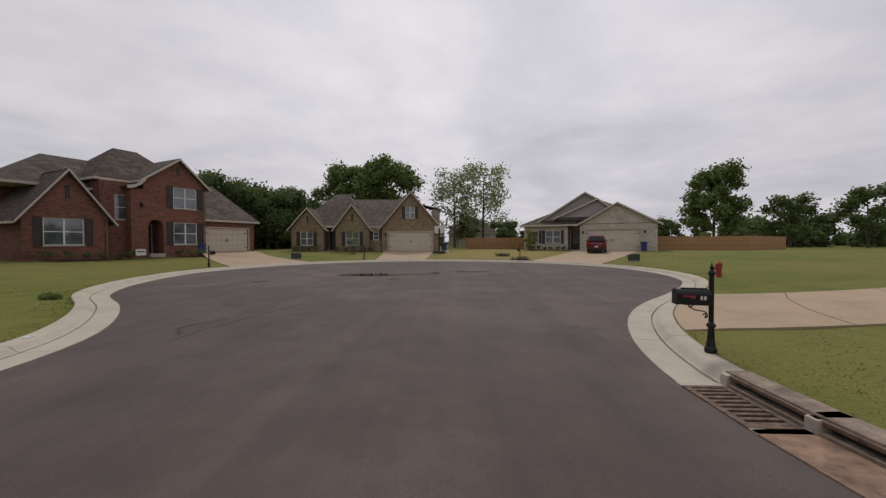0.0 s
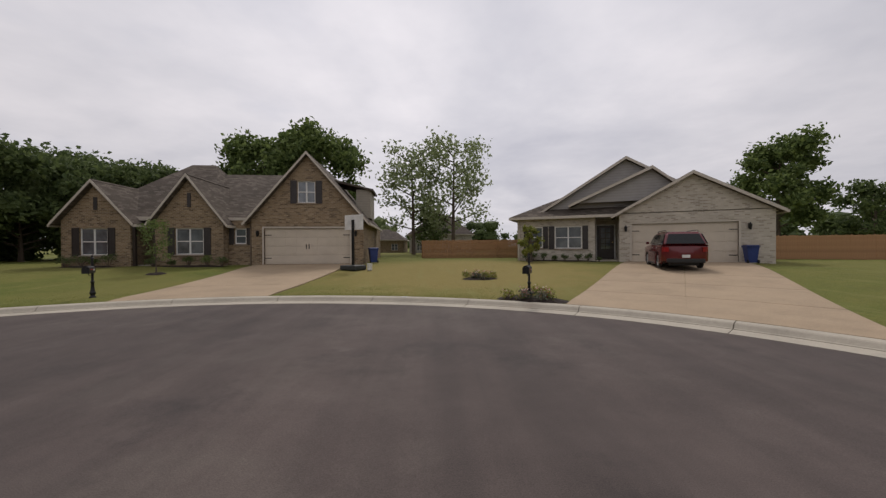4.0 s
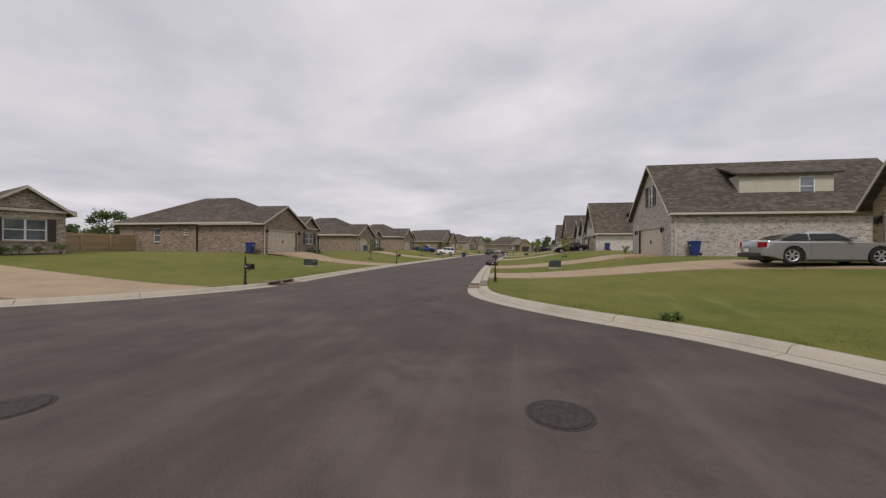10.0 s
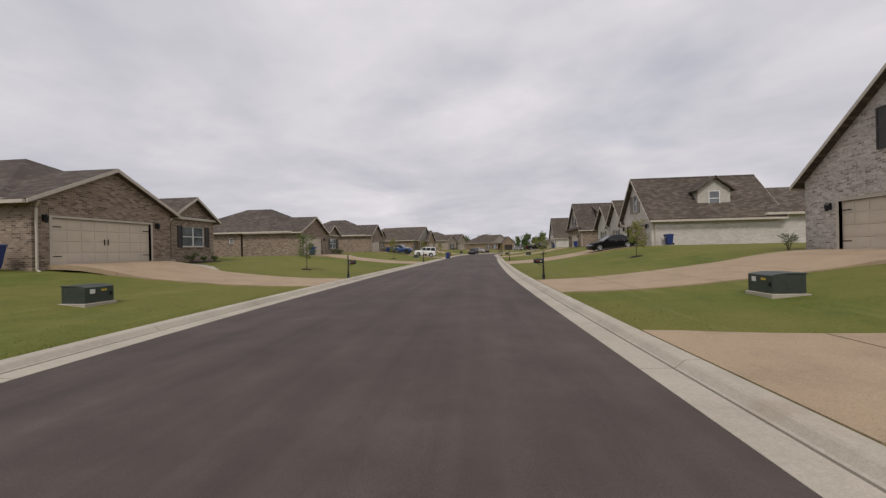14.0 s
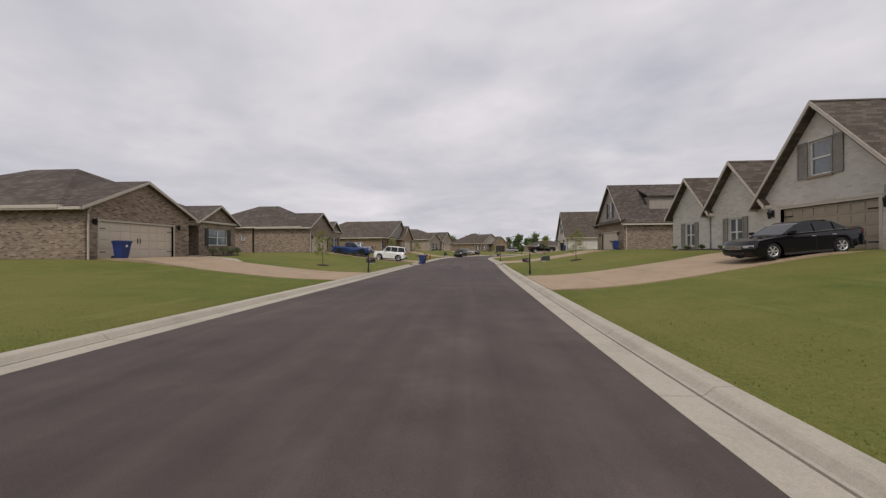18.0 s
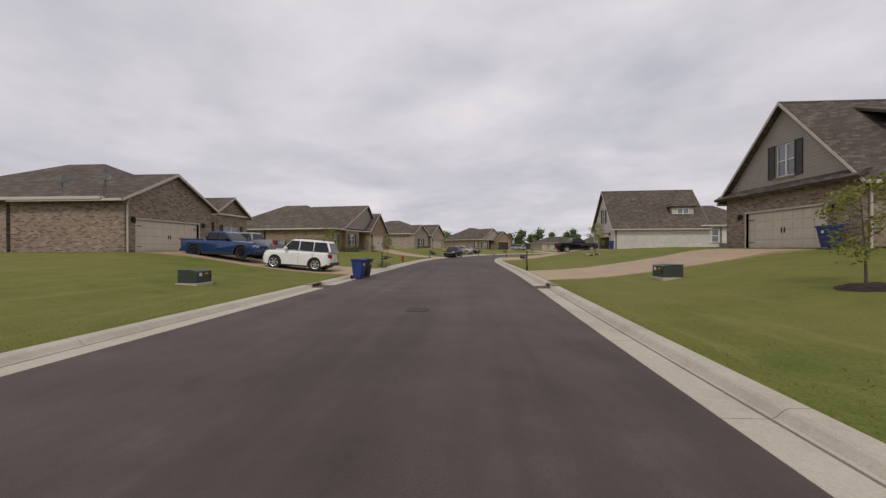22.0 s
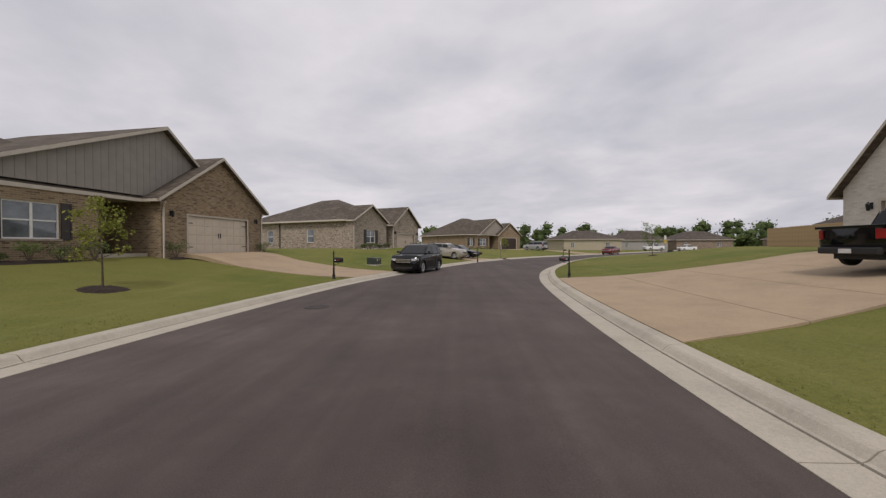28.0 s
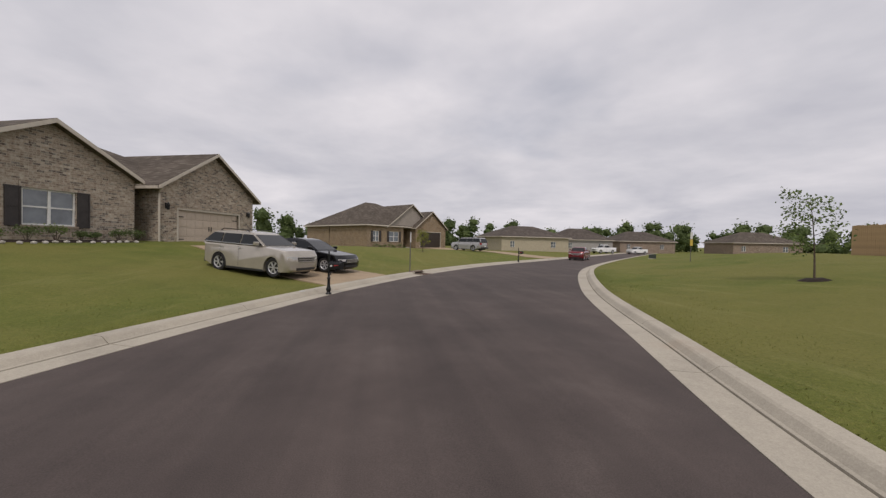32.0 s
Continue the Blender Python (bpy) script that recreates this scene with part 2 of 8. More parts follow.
def ground_mat(name, kind):
    if name in MATS:
        return MATS[name]
    m, nt, b = nodes_of(name)
    v = obj_coord(nt)
    big = noise_node(nt, v, 0.09, 5, 0.6)
    med = noise_node(nt, v, 0.75, 6, 0.65)
    fin = noise_node(nt, v, 14, 4, 0.7)
    vf = noise_node(nt, v, 90, 2, 0.6)
    if kind == "grass":
        c1 = ramp_node(nt, med, [(0.28, (0.080, 0.106, 0.020)), (0.5, (0.130, 0.150, 0.031)), (0.72, (0.20, 0.19, 0.052))])
        c2 = ramp_node(nt, fin, [(0.25, (0.040, 0.062, 0.012)), (0.5, (0.115, 0.138, 0.030)), (0.8, (0.21, 0.195, 0.065))])
        c = mix_col(nt, 0.45, c1, c2)
        dry = ramp_node(nt, big, [(0.40, (0, 0, 0)), (0.58, (1, 1, 1))])
        md = nt.nodes.new("ShaderNodeMath")
        md.operation = "MULTIPLY"
        nt.links.new(dry, md.inputs[0])
        md.inputs[1].default_value = 0.60
        c = mix_col(nt, md.outputs[0], c, mix_col(nt, 0.55, c2, (0.25, 0.20, 0.07)))
        # the parched lawn of the cream brick house
        dv = nt.nodes.new("ShaderNodeVectorMath")
        dv.operation = "DISTANCE"
        nt.links.new(v, dv.inputs[0])
        dv.inputs[1].default_value = (-11.0, -27.0, 0.5)
        ad = nt.nodes.new("ShaderNodeMath")
        ad.operation = "MULTIPLY_ADD"
        nt.links.new(med, ad.inputs[0])
        ad.inputs[1].default_value = 9.0
        nt.links.new(dv.outputs["Value"], ad.inputs[2])
        parched = nt.nodes.new("ShaderNodeMapRange")
        nt.links.new(ad.outputs[0], parched.inputs["Value"])
        parched.inputs["From Min"].default_value = 10.0
        parched.inputs["From Max"].default_value = 15.0
        parched.inputs["To Min"].default_value = 0.8
        parched.inputs["To Max"].default_value = 0.0
        c = mix_col(nt, parched.outputs[0], c, mix_col(nt, 0.6, c2, (0.36, 0.25, 0.10)))
        # pale mowing lines and worn streaks
        mp = nt.nodes.new("ShaderNodeMapping")
        mp.inputs["Scale"].default_value = (1.6, 0.22, 1)
        nt.links.new(v, mp.inputs["Vector"])
        streak = ramp_node(nt, noise_node(nt, mp.outputs[0], 1.0, 5, 0.65), [(0.55, (0, 0, 0)), (0.75, (0.5,) * 3)])
        c = mix_col(nt, streak, c, (0.24, 0.23, 0.085))
        c = mix_col(nt, 0.8, c, ramp_node(nt, vf, [(0.25, (0.55,) * 3), (0.75, (1.35,) * 3)]), "MULTIPLY")
        b.inputs["Roughness"].default_value = 0.95
        b.inputs["Specular IOR Level"].default_value = 0.15
        bump_node(nt, b, fin, 0.9, 0.05)
    elif kind == "asphalt":
        c1 = ramp_node(nt, med, [(0.3, (0.064, 0.050, 0.0455)), (0.55, (0.081, 0.064, 0.058)), (0.75, (0.102, 0.082, 0.074))])
        c2 = ramp_node(nt, big, [(0.3, (0.75, 0.74, 0.74)), (0.7, (1.2, 1.18, 1.16))])
        c = mix_col(nt, 1.0, c1, c2, "MULTIPLY")
        pale = ramp_node(nt, noise_node(nt, v, 0.42, 7, 0.7), [(0.66, (0, 0, 0)), (0.78, (0.55,) * 3)])
        c = mix_col(nt, pale, c, (0.135, 0.118, 0.104))
        # worn, mottled surface of the turning circle
        near = nt.nodes.new("ShaderNodeVectorMath")
        near.operation = "DISTANCE"
        nt.links.new(v, near.inputs[0])
        near.inputs[1].default_value = (-4.0, -6.0, 0.0)
        fade = nt.nodes.new("ShaderNodeMapRange")
        nt.links.new(near.outputs["Value"], fade.inputs["Value"])
        fade.inputs["From Min"].default_value = 13.0
        fade.inputs["From Max"].default_value = 22.0
        fade.inputs["To Min"].default_value = 1.0
        fade.inputs["To Max"].default_value = 0.0
        for sc, lo, hi, tint in ((0.33, 0.50, 0.68, (0.115, 0.096, 0.082)), (0.5, 0.55, 0.70, (0.034, 0.028, 0.027))):
            wn = ramp_node(nt, noise_node(nt, v, sc, 7, 0.72), [(lo, (0, 0, 0)), (hi, (0.6,) * 3)])
            mu = nt.nodes.new("ShaderNodeMath")
            mu.operation = "MULTIPLY"
            nt.links.new(wn, mu.inputs[0])
            nt.links.new(fade.outputs[0], mu.inputs[1])
            c = mix_col(nt, mu.outputs[0], c, tint)
        # faint tyre lanes along the street and dark tar stains
        mp = nt.nodes.new("ShaderNodeMapping")
        mp.inputs["Scale"].default_value = (1.5, 0.05, 1)
        nt.links.new(v, mp.inputs["Vector"])
        c = mix_col(nt, 1.0, c, ramp_node(nt, noise_node(nt, mp.outputs[0], 1.0, 4, 0.6), [(0.35, (0.86,) * 3), (0.65, (1.12, 1.11, 1.10))]), "MULTIPLY")
        tar = ramp_node(nt, noise_node(nt, v, 0.8, 6, 0.7), [(0.68, (0, 0, 0)), (0.76, (0.5,) * 3)])
        c = mix_col(nt, tar, c, (0.030, 0.026, 0.024))
        c = mix_col(nt, 0.8, c, ramp_node(nt, vf, [(0.2, (0.6,) * 3), (0.8, (1.4,) * 3)]), "MULTIPLY")
        b.inputs["Roughness"].default_value = 0.85
        b.inputs["Specular IOR Level"].default_value = 0.35
        bump_node(nt, b, vf, 0.5, 0.006)
    else:
        base = {"concrete": (0.40, 0.36, 0.29), "drive": (0.355, 0.265, 0.170)}[kind]
        lo, hi = tuple(x * 0.72 for x in base), tuple(x * 1.18 for x in base)
        c1 = ramp_node(nt, med, [(0.3, lo), (0.5, base), (0.75, hi)])
        c2 = ramp_node(nt, fin, [(0.25, tuple(x * 0.75 for x in base)), (0.75, hi)])
        c = mix_col(nt, 0.4, c1, c2)
        c = mix_col(nt, 0.7 if kind == "drive" else 0.35, c, ramp_node(nt, noise_node(nt, v, 60, 2, 0.8), [(0.25, (0.55,) * 3), (0.75, (1.35,) * 3)]), "MULTIPLY")
        rust = ramp_node(nt, noise_node(nt, v, 0.5, 5, 0.6), [(0.6, (0, 0, 0)), (0.8, (0.5,) * 3)])
        c = mix_col(nt, rust, c, (0.30, 0.20, 0.13))
        b.inputs["Roughness"].default_value = 0.88
        bump_node(nt, b, fin, 0.35, 0.006)
    nt.links.new(c, b.inputs["Base Color"])
    MATS[name] = m
    return m


def glass_mat(name, tint=(0.03, 0.035, 0.04), rough=0.04):
    if name in MATS:
        return MATS[name]
    m, nt, b = nodes_of(name)
    v = obj_coord(nt)
    nt.links.new(ramp_node(nt, noise_node(nt, v, 1.3, 3), [(0.3, tuple(x * 0.6 for x in tint)), (0.7, tuple(x * 1.6 for x in tint))]), b.inputs["Base Color"])
    b.inputs["Roughness"].default_value = rough
    b.inputs["IOR"].default_value = 1.5
    b.inputs["Specular IOR Level"].default_value = 0.9
    b.inputs["Coat Weight"].default_value = 0.6
    b.inputs["Coat Roughness"].default_value = 0.02
    MATS[name] = m
    return m


def foliage(name, dark, lite):
    if name in MATS:
        return MATS[name]
    m, nt, b = nodes_of(name)
    geo = nt.nodes.new("ShaderNodeNewGeometry")
    c = ramp_node(nt, geo.outputs["Random Per Island"], [(0.0, dark), (0.55, tuple((x + y) / 2 for x, y in zip(dark, lite))), (1.0, lite)])
    nt.links.new(c, b.inputs["Base Color"])
    tr = nt.nodes.new("ShaderNodeBsdfTranslucent")
    nt.links.new(c, tr.inputs["Color"])
    mx = nt.nodes.new("ShaderNodeMixShader")
    mx.inputs[0].default_value = 0.35
    nt.links.new(b.outputs[0], mx.inputs[1])
    nt.links.new(tr.outputs[0], mx.inputs[2])
    out = [n for n in nt.nodes if n.type == "OUTPUT_MATERIAL"][0]
    nt.links.new(mx.outputs[0], out.inputs[0])
    b.inputs["Roughness"].default_value = 0.7
    b.inputs["Specular IOR Level"].default_value = 0.25
    MATS[name] = m
    return m


GRASS = ground_mat("lawn_grass", "grass")
ASPHALT = ground_mat("asphalt", "asphalt")
CONCRETE = ground_mat("kerb_concrete", "concrete")
DRIVE = ground_mat("exposed_aggregate", "drive")
RED_BRICK = brick("red_brick", (0.10, 0.030, 0.022), (0.19, 0.058, 0.036), (0.27, 0.10, 0.062), (0.24, 0.19, 0.16))
TAN_BRICK = brick("tan_brick", (0.13, 0.085, 0.045), (0.25, 0.175, 0.10), (0.36, 0.27, 0.17), (0.33, 0.28, 0.22))
BROWN_BRICK = brick("brown_brick", (0.12, 0.083, 0.058), (0.25, 0.185, 0.135), (0.40, 0.33, 0.26), (0.32, 0.27, 0.22))
MIXED_BRICK = brick("tumbled_mixed_brick", (0.09, 0.06, 0.05), (0.26, 0.19, 0.14), (0.46, 0.38, 0.30), (0.40, 0.35, 0.29), 0.25)
PALE_BRICK = brick("pale_brick", (0.36, 0.31, 0.25), (0.50, 0.45, 0.37), (0.60, 0.55, 0.47), (0.50, 0.46, 0.40))
WHITE_BRICK = brick("painted_white_brick", (0.52, 0.49, 0.44), (0.60, 0.57, 0.52), (0.66, 0.63, 0.58), (0.50, 0.47, 0.43))
GREY_BRICK = brick("limewashed_brick", (0.16, 0.12, 0.10), (0.36, 0.31, 0.27), (0.56, 0.52, 0.47), (0.50, 0.46, 0.42), 0.35)
ROOF_GREY = shingles("weathered_shingles", (0.092, 0.076, 0.064), (0.15, 0.126, 0.108))
ROOF_BROWN = shingles("brown_shingles", (0.10, 0.082, 0.066), (0.16, 0.135, 0.11))
CREAM = plain("cream_paint", (0.52, 0.465, 0.39), 0.5, vary=0.06)
BEIGE_DOOR = plain("almond_garage_paint", (0.58, 0.505, 0.405), 0.45, vary=0.05, scale=1.5)
WHITE_TRIM = plain("white_window_paint", (0.72, 0.71, 0.68), 0.4, vary=0.05)
SHUTTER = plain("dark_shutter_paint", (0.035, 0.028, 0.026), 0.5, vary=0.2)
BROWN_TRIM = plain("brown_trim_paint", (0.16, 0.115, 0.08), 0.55)
BLACK_IRON = plain("black_cast_metal", (0.012, 0.012, 0.013), 0.38, 0.3, 0.2, 20)
# paint of dark doors and posts; also stands in for shade in unlit interiors
DARK_DOOR_AND_SHADE = plain("dark_door_and_shade_paint", (0.04, 0.028, 0.022), 0.4)
GLASS = glass_mat("window_glass", (0.10, 0.115, 0.125))
BLIND = plain("white_blinds", (0.62, 0.62, 0.60), 0.6, vary=0.04)
CEDAR = plain("cedar_fence_boards", (0.42, 0.23, 0.11), 0.8, vary=0.22, scale=2.5, bump=0.3)
GREY_CEDAR = plain("weathered_fence_boards", (0.42, 0.31, 0.185), 0.85, vary=0.22, scale=2.5, bump=0.3)

# ---- mesh helpers ----


def part(name, bm, mat, parent=None, label="", smooth=False, crease=0.0):
    """Link a bmesh as one mesh object, under a thing or a part."""
    me = bpy.data.meshes.new(name)
    bm.normal_update()
    bm.to_mesh(me)
    bm.free()
    me.materials.append(mat)
    if smooth:
        for p in me.polygons:
            p.use_smooth = True
    if crease:
        me.shade_smooth()
        me.set_sharp_from_angle(angle=crease)
    ob = new(name, me)
    if parent is not None:
        ob.parent = parent
    if label:
        ob["label"] = label
    return ob


def thing(name, m, label, category, group="", kind=""):
    ob = new(name)
    ob.empty_display_size = 0.2
    ob.matrix_world = m
    return tagged(ob, label, category, group, kind)


def face(bm, pts):
    return bm.faces.new([bm.verts.new(p) for p in pts])


def box(bm, x0, x1, y0, y1, z0, z1, bevel=0.0):
    vs = [bm.verts.new((x, y, z)) for z in (z0, z1) for y in (y0, y1) for x in (x0, x1)]
    fs = []
    for q in ((0, 2, 3, 1), (4, 5, 7, 6), (0, 1, 5, 4), (2, 6, 7, 3), (0, 4, 6, 2), (1, 3, 7, 5)):
        fs.append(bm.faces.new([vs[i] for i in q]))
    if bevel:
        es = {e for f in fs for e in f.edges}
        bmesh.ops.bevel(bm, geom=list(es), offset=bevel, segments=2, affect="EDGES", profile=0.6)
    return vs


def boxes(*args, bevel=0.0):
    bm = bmesh.new()
    for a in args:
        box(bm, *a, bevel=bevel)
    return bm


def prism(bm, poly, d0, d1, axis="y"):
    """Extrude a polygon given in two coordinates along the third."""
    def p3(a, b, d):
        return {"y": (a, d, b), "x": (d, a, b), "z": (a, b, d)}[axis]
    lo = [bm.verts.new(p3(a, b, d0)) for a, b in poly]
    hi = [bm.verts.new(p3(a, b, d1)) for a, b in poly]
    n = len(poly)
    bm.faces.new(lo)
    bm.faces.new(hi[::-1])
    for i in range(n):
        bm.faces.new((lo[i], hi[i], hi[(i + 1) % n], lo[(i + 1) % n]))
    bmesh.ops.recalc_face_normals(bm, faces=bm.faces[:])


def lathe(bm, prof, cx=0, cy=0, n=12, z0=0.0):
    """Turn a profile of (radius, height) round an upright axis."""
    rings = []
    for r, z in prof:
        rings.append([bm.verts.new((cx + r * math.cos(2 * math.pi * i / n), cy + r * math.sin(2 * math.pi * i / n), z0 + z)) for i in range(n)])
    for a, b in zip(rings, rings[1:]):
        for i in range(n):
            bm.faces.new((a[i], a[(i + 1) % n], b[(i + 1) % n], b[i]))
    bm.faces.new(rings[0][::-1])
    bm.faces.new(rings[-1])


def tube(bm, pts, r, n=8):
    """A bent round bar along a polyline."""
    pts = [Vector(p) for p in pts]
    rings = []
    for i, p in enumerate(pts):
        d = (pts[min(i + 1, len(pts) - 1)] - pts[max(i - 1, 0)]).normalized()
        a = d.orthogonal().normalized() if abs(d.z) < 0.99 else Vector((1, 0, 0))
        if abs(d.z) < 0.99:
            a = Vector((0, 0, 1)).cross(d).normalized()
        c = d.cross(a)
        rr = r[i] if isinstance(r, (list, tuple)) else r
        rings.append([bm.verts.new(p + a * (rr * math.cos(2 * math.pi * k / n)) + c * (rr * math.sin(2 * math.pi * k / n))) for k in range(n)])
    for a, b in zip(rings, rings[1:]):
        for k in range(n):
            bm.faces.new((a[k], a[(k + 1) % n], b[(k + 1) % n], b[k]))
    bm.faces.new(rings[0][::-1])
    bm.faces.new(rings[-1])
    bmesh.ops.recalc_face_normals(bm, faces=bm.faces[:])


def smooth_line(ctrl, step):
    """Catmull-Rom through the control points, sampled about every step metres."""
    P = [Vector((x, y, 0)) for x, y in ctrl]
    P = [P[0] * 2 - P[1]] + P + [P[-1] * 2 - P[-2]]
    out = []
    for i in range(1, len(P) - 2):
        n = max(1, int((P[i + 1] - P[i]).length / step))
        for k in range(n):
            t = k / n
            a, b, c, d = P[i - 1], P[i], P[i + 1], P[i + 2]
            out.append(0.5 * ((2 * b) + (c - a) * t + (2 * a - 5 * b + 4 * c - d) * t * t + (3 * b - a - 3 * c + d) * t ** 3))
    out.append(P[-2])
    return [(p.x, p.y) for p in out]


from mathutils.bvhtree import BVHTree

# ---- the street: asphalt edge from the far left side, round the turning circle and back up ----
LEFT = [(80.6, 217.1), (58.5, 196.3), (44.2, 182.0), (30.6, 168.6), (21.1, 159.0), (11.1, 149.2), (5.1, 141.6), (1.6, 135.8), (-0.5, 131.3), (-2.9, 125.1), (-5.2, 118.0), (-6.8, 111.8), (-7.8, 102.7), (-8.3, 91.0), (-8.6, 80.6), (-9.0, 65.0), (-9.2, 54.6), (-9.6, 39.0), (-9.6, 23.4), (-9.2, 14.3), (-8.9, 10.4), (-9.1, 8.1), (-10.0, 5.7), (-11.4, 3.6), (-13.5, 1.4), (-15.3, -0.7), (-16.8, -3.2), (-17.6, -6.6)]
ROUND = [(-17.4, -9.9), (-16.2, -12.7), (-14.3, -15.1), (-11.7, -16.9), (-8.3, -18.2), (-4.4, -18.7), (-0.7, -18.2), (2.9, -16.6), (5.6, -14.2), (7.5, -10.9), (8.5, -7.3)]
RIGHT = [(8.2, -4.4), (7.2, -1.2), (5.5, 1.7), (3.2, 3.8), (1.4, 5.9), (0.4, 7.8), (0.0, 10.4), (-0.2, 15.6), (-0.5, 26.0), (-0.6, 36.4), (-0.3, 52.0), (0.1, 65.0), (0.8, 81.9), (1.0, 96.2), (1.3, 104.0), (2.2, 112.5), (3.4, 118.3), (4.9, 122.9), (6.8, 127.4), (10.4, 135.2), (17.2, 146.0), (26.8, 156.9), (37.6, 168.0), (51.2, 181.7), (65.5, 196.0), (87.1, 217.1)]
EDGE = smooth_line(LEFT + ROUND + RIGHT, 0.5)
EDGE_A = np.array(EDGE)


def edge_normals(pts):
    t = np.gradient(pts, axis=0)
    t /= np.linalg.norm(t, axis=1)[:, None]
    return np.stack([t[:, 1], -t[:, 0]], 1)   # outward: right of the way along the left side


NORM = edge_normals(EDGE_A)
if np.dot(NORM[len(NORM) // 8], np.array([-1.0, 0.2])) < 0:
    NORM = -NORM
KERB_W = 0.86
BACK = EDGE_A + NORM * KERB_W


def kerb_distance(P):
    """Signed distance of points from the back of the kerb, positive on the lawns, and the nearest place on it."""
    P = np.asarray(P, float)
    best = np.full(len(P), 1e9)
    near = np.zeros((len(P), 2))
    sign = np.ones(len(P))
    A, B = BACK[:-1], BACK[1:]
    nn = NORM[:-1]
    for a, b, n in zip(A, B, nn):
        ab = b - a
        t = np.clip(((P - a) @ ab) / max(ab @ ab, 1e-9), 0, 1)
        q = a + t[:, None] * ab
        d = P - q
        dd = np.einsum("ij,ij->i", d, d)
        m = dd < best
        best[m] = dd[m]
        near[m] = q[m]
        sign[m] = np.sign(d[m] @ n + 1e-9)
    return np.sqrt(best) * sign, near


def sstep(a, b, x):
    t = np.clip((x - a) / (b - a), 0, 1)
    return t * t * (3 - 2 * t)


def lawn_rise(x, y):
    x, y = np.asarray(x, float), np.asarray(y, float)
    east = 1.25 + 0.35 * sstep(29, 43, y) - 0.30 * sstep(91, 109, y)
    west = 1.25 + 0.15 * sstep(65, 81, y)
    r = np.where(x > -4.5, east, west)
    r = 0.50 + (r - 0.50) * sstep(-13, 18, y)
    return r - 0.95 * sstep(148, 185, y)


def lawn_height(P):
    P = np.asarray(P, float)
    d, _ = kerb_distance(P)
    z = 0.125 + lawn_rise(P[:, 0], P[:, 1]) * sstep(0.3, 15.0, d)
    return np.where(d > 0, z, 0.0)


def ground_z(x, y):
    return float(lawn_height([(x, y)])[0])


def build_ground():
    xs = np.concatenate([[-3000, -1200, -500, -200, -110, -70], np.arange(-48, 68.1, 0.8), [78, 110, 200, 500, 1200, 3000]])
    ys = np.concatenate([[-3000, -1200, -500, -220, -120, -80], np.arange(-50, 200, 0.8), [212, 240, 320, 600, 1300, 3000]])
    X, Y = np.meshgrid(xs, ys)
    P = np.stack([X.ravel(), Y.ravel()], 1)
    d, near = kerb_distance(P)
    snap = (d > -0.42) & (d < 0.42)
    P[snap] = near[snap]
    z = 0.125 + lawn_rise(P[:, 0], P[:, 1]) * sstep(0.3, 15.0, d)
    z[snap] = 0.118
    z[d <= -0.42] = -0.6
    rng = np.random.default_rng(4)
    z = z + np.where(d > 1.0, rng.normal(0, 0.012, len(z)), 0)
    nx = len(xs)
    faces = [(j * nx + i, j * nx + i + 1, (j + 1) * nx + i + 1, (j + 1) * nx + i) for j in range(len(ys) - 1) for i in range(nx - 1)]
    me = bpy.data.meshes.new("ground")
    me.from_pydata([(a, b, c) for (a, b), c in zip(P, z)], [], faces)
    me.materials.append(GRASS)
    for p in me.polygons:
        p.use_smooth = True
    g = new("ground", me)
    tagged(g, "mown green lawns with yellowing dry patches beside the street", "lawn", kind="structure")
    return g


GROUND = build_ground()


def build_road():
    bm = bmesh.new()
    # strip along the street between the two edges, and a fan in the turning circle
    left = [p for p in smooth_line(LEFT, 1.0)]
    right = [p for p in smooth_line(RIGHT, 1.0)][::-1]
    n = 260

    def at(line, s):
        seg = [0.0]
        for a, b in zip(line, line[1:]):
            seg.append(seg[-1] + math.dist(a, b))
        s *= seg[-1]
        for i in range(len(line) - 1):
            if seg[i + 1] >= s:
                f = (s - seg[i]) / max(seg[i + 1] - seg[i], 1e-9)
                return (line[i][0] + (line[i + 1][0] - line[i][0]) * f, line[i][1] + (line[i + 1][1] - line[i][1]) * f)
        return line[-1]
    rows = []
    for i in range(n + 1):
        a, b = at(left, i / n), at(right, i / n)
        row = []
        for k in range(7):
            s = k / 6
            crown = 0.05 * (1 - (2 * s - 1) ** 2)
            row.append(bm.verts.new((a[0] + (b[0] - a[0]) * s, a[1] + (b[1] - a[1]) * s, crown - 0.004)))
        rows.append(row)
    for r, q in zip(rows, rows[1:]):
        for k in range(6):
            bm.faces.new((r[k], q[k], q[k + 1], r[k + 1]))
    ring = smooth_line([LEFT[-1]] + ROUND + [RIGHT[0]], 0.6)
    c = bm.verts.new((-4.5, -7.5, 0.03))
    last = rows[-1]
    vs = [last[0]] + [bm.verts.new((x, y, -0.004)) for x, y in ring[1:-1]] + [last[-1]]
    for a, b in zip(vs, vs[1:]):
        bm.faces.new((a, b, c))
    for a, b in zip(last, last[1:]):
        bm.faces.new((b, a, c))
    bmesh.ops.recalc_face_normals(bm, faces=bm.faces[:])
    if sum(f.normal.z for f in bm.faces) < 0:
        bmesh.ops.reverse_faces(bm, faces=bm.faces[:])
    ob = part("road", bm, ASPHALT, smooth=True)
    tagged(ob, "dark asphalt street widening into a turning circle", "road", kind="structure")
    return ob


ROAD = build_road()
ROAD_TREE = BVHTree.FromPolygons([v.co for v in ROAD.data.vertices], [tuple(p.vertices) for p in ROAD.data.polygons])


def road_z(x, y):
    hit = ROAD_TREE.ray_cast(Vector((x, y, 2.0)), Vector((0, 0, -1)))[0]
    return hit.z if hit else 0.0


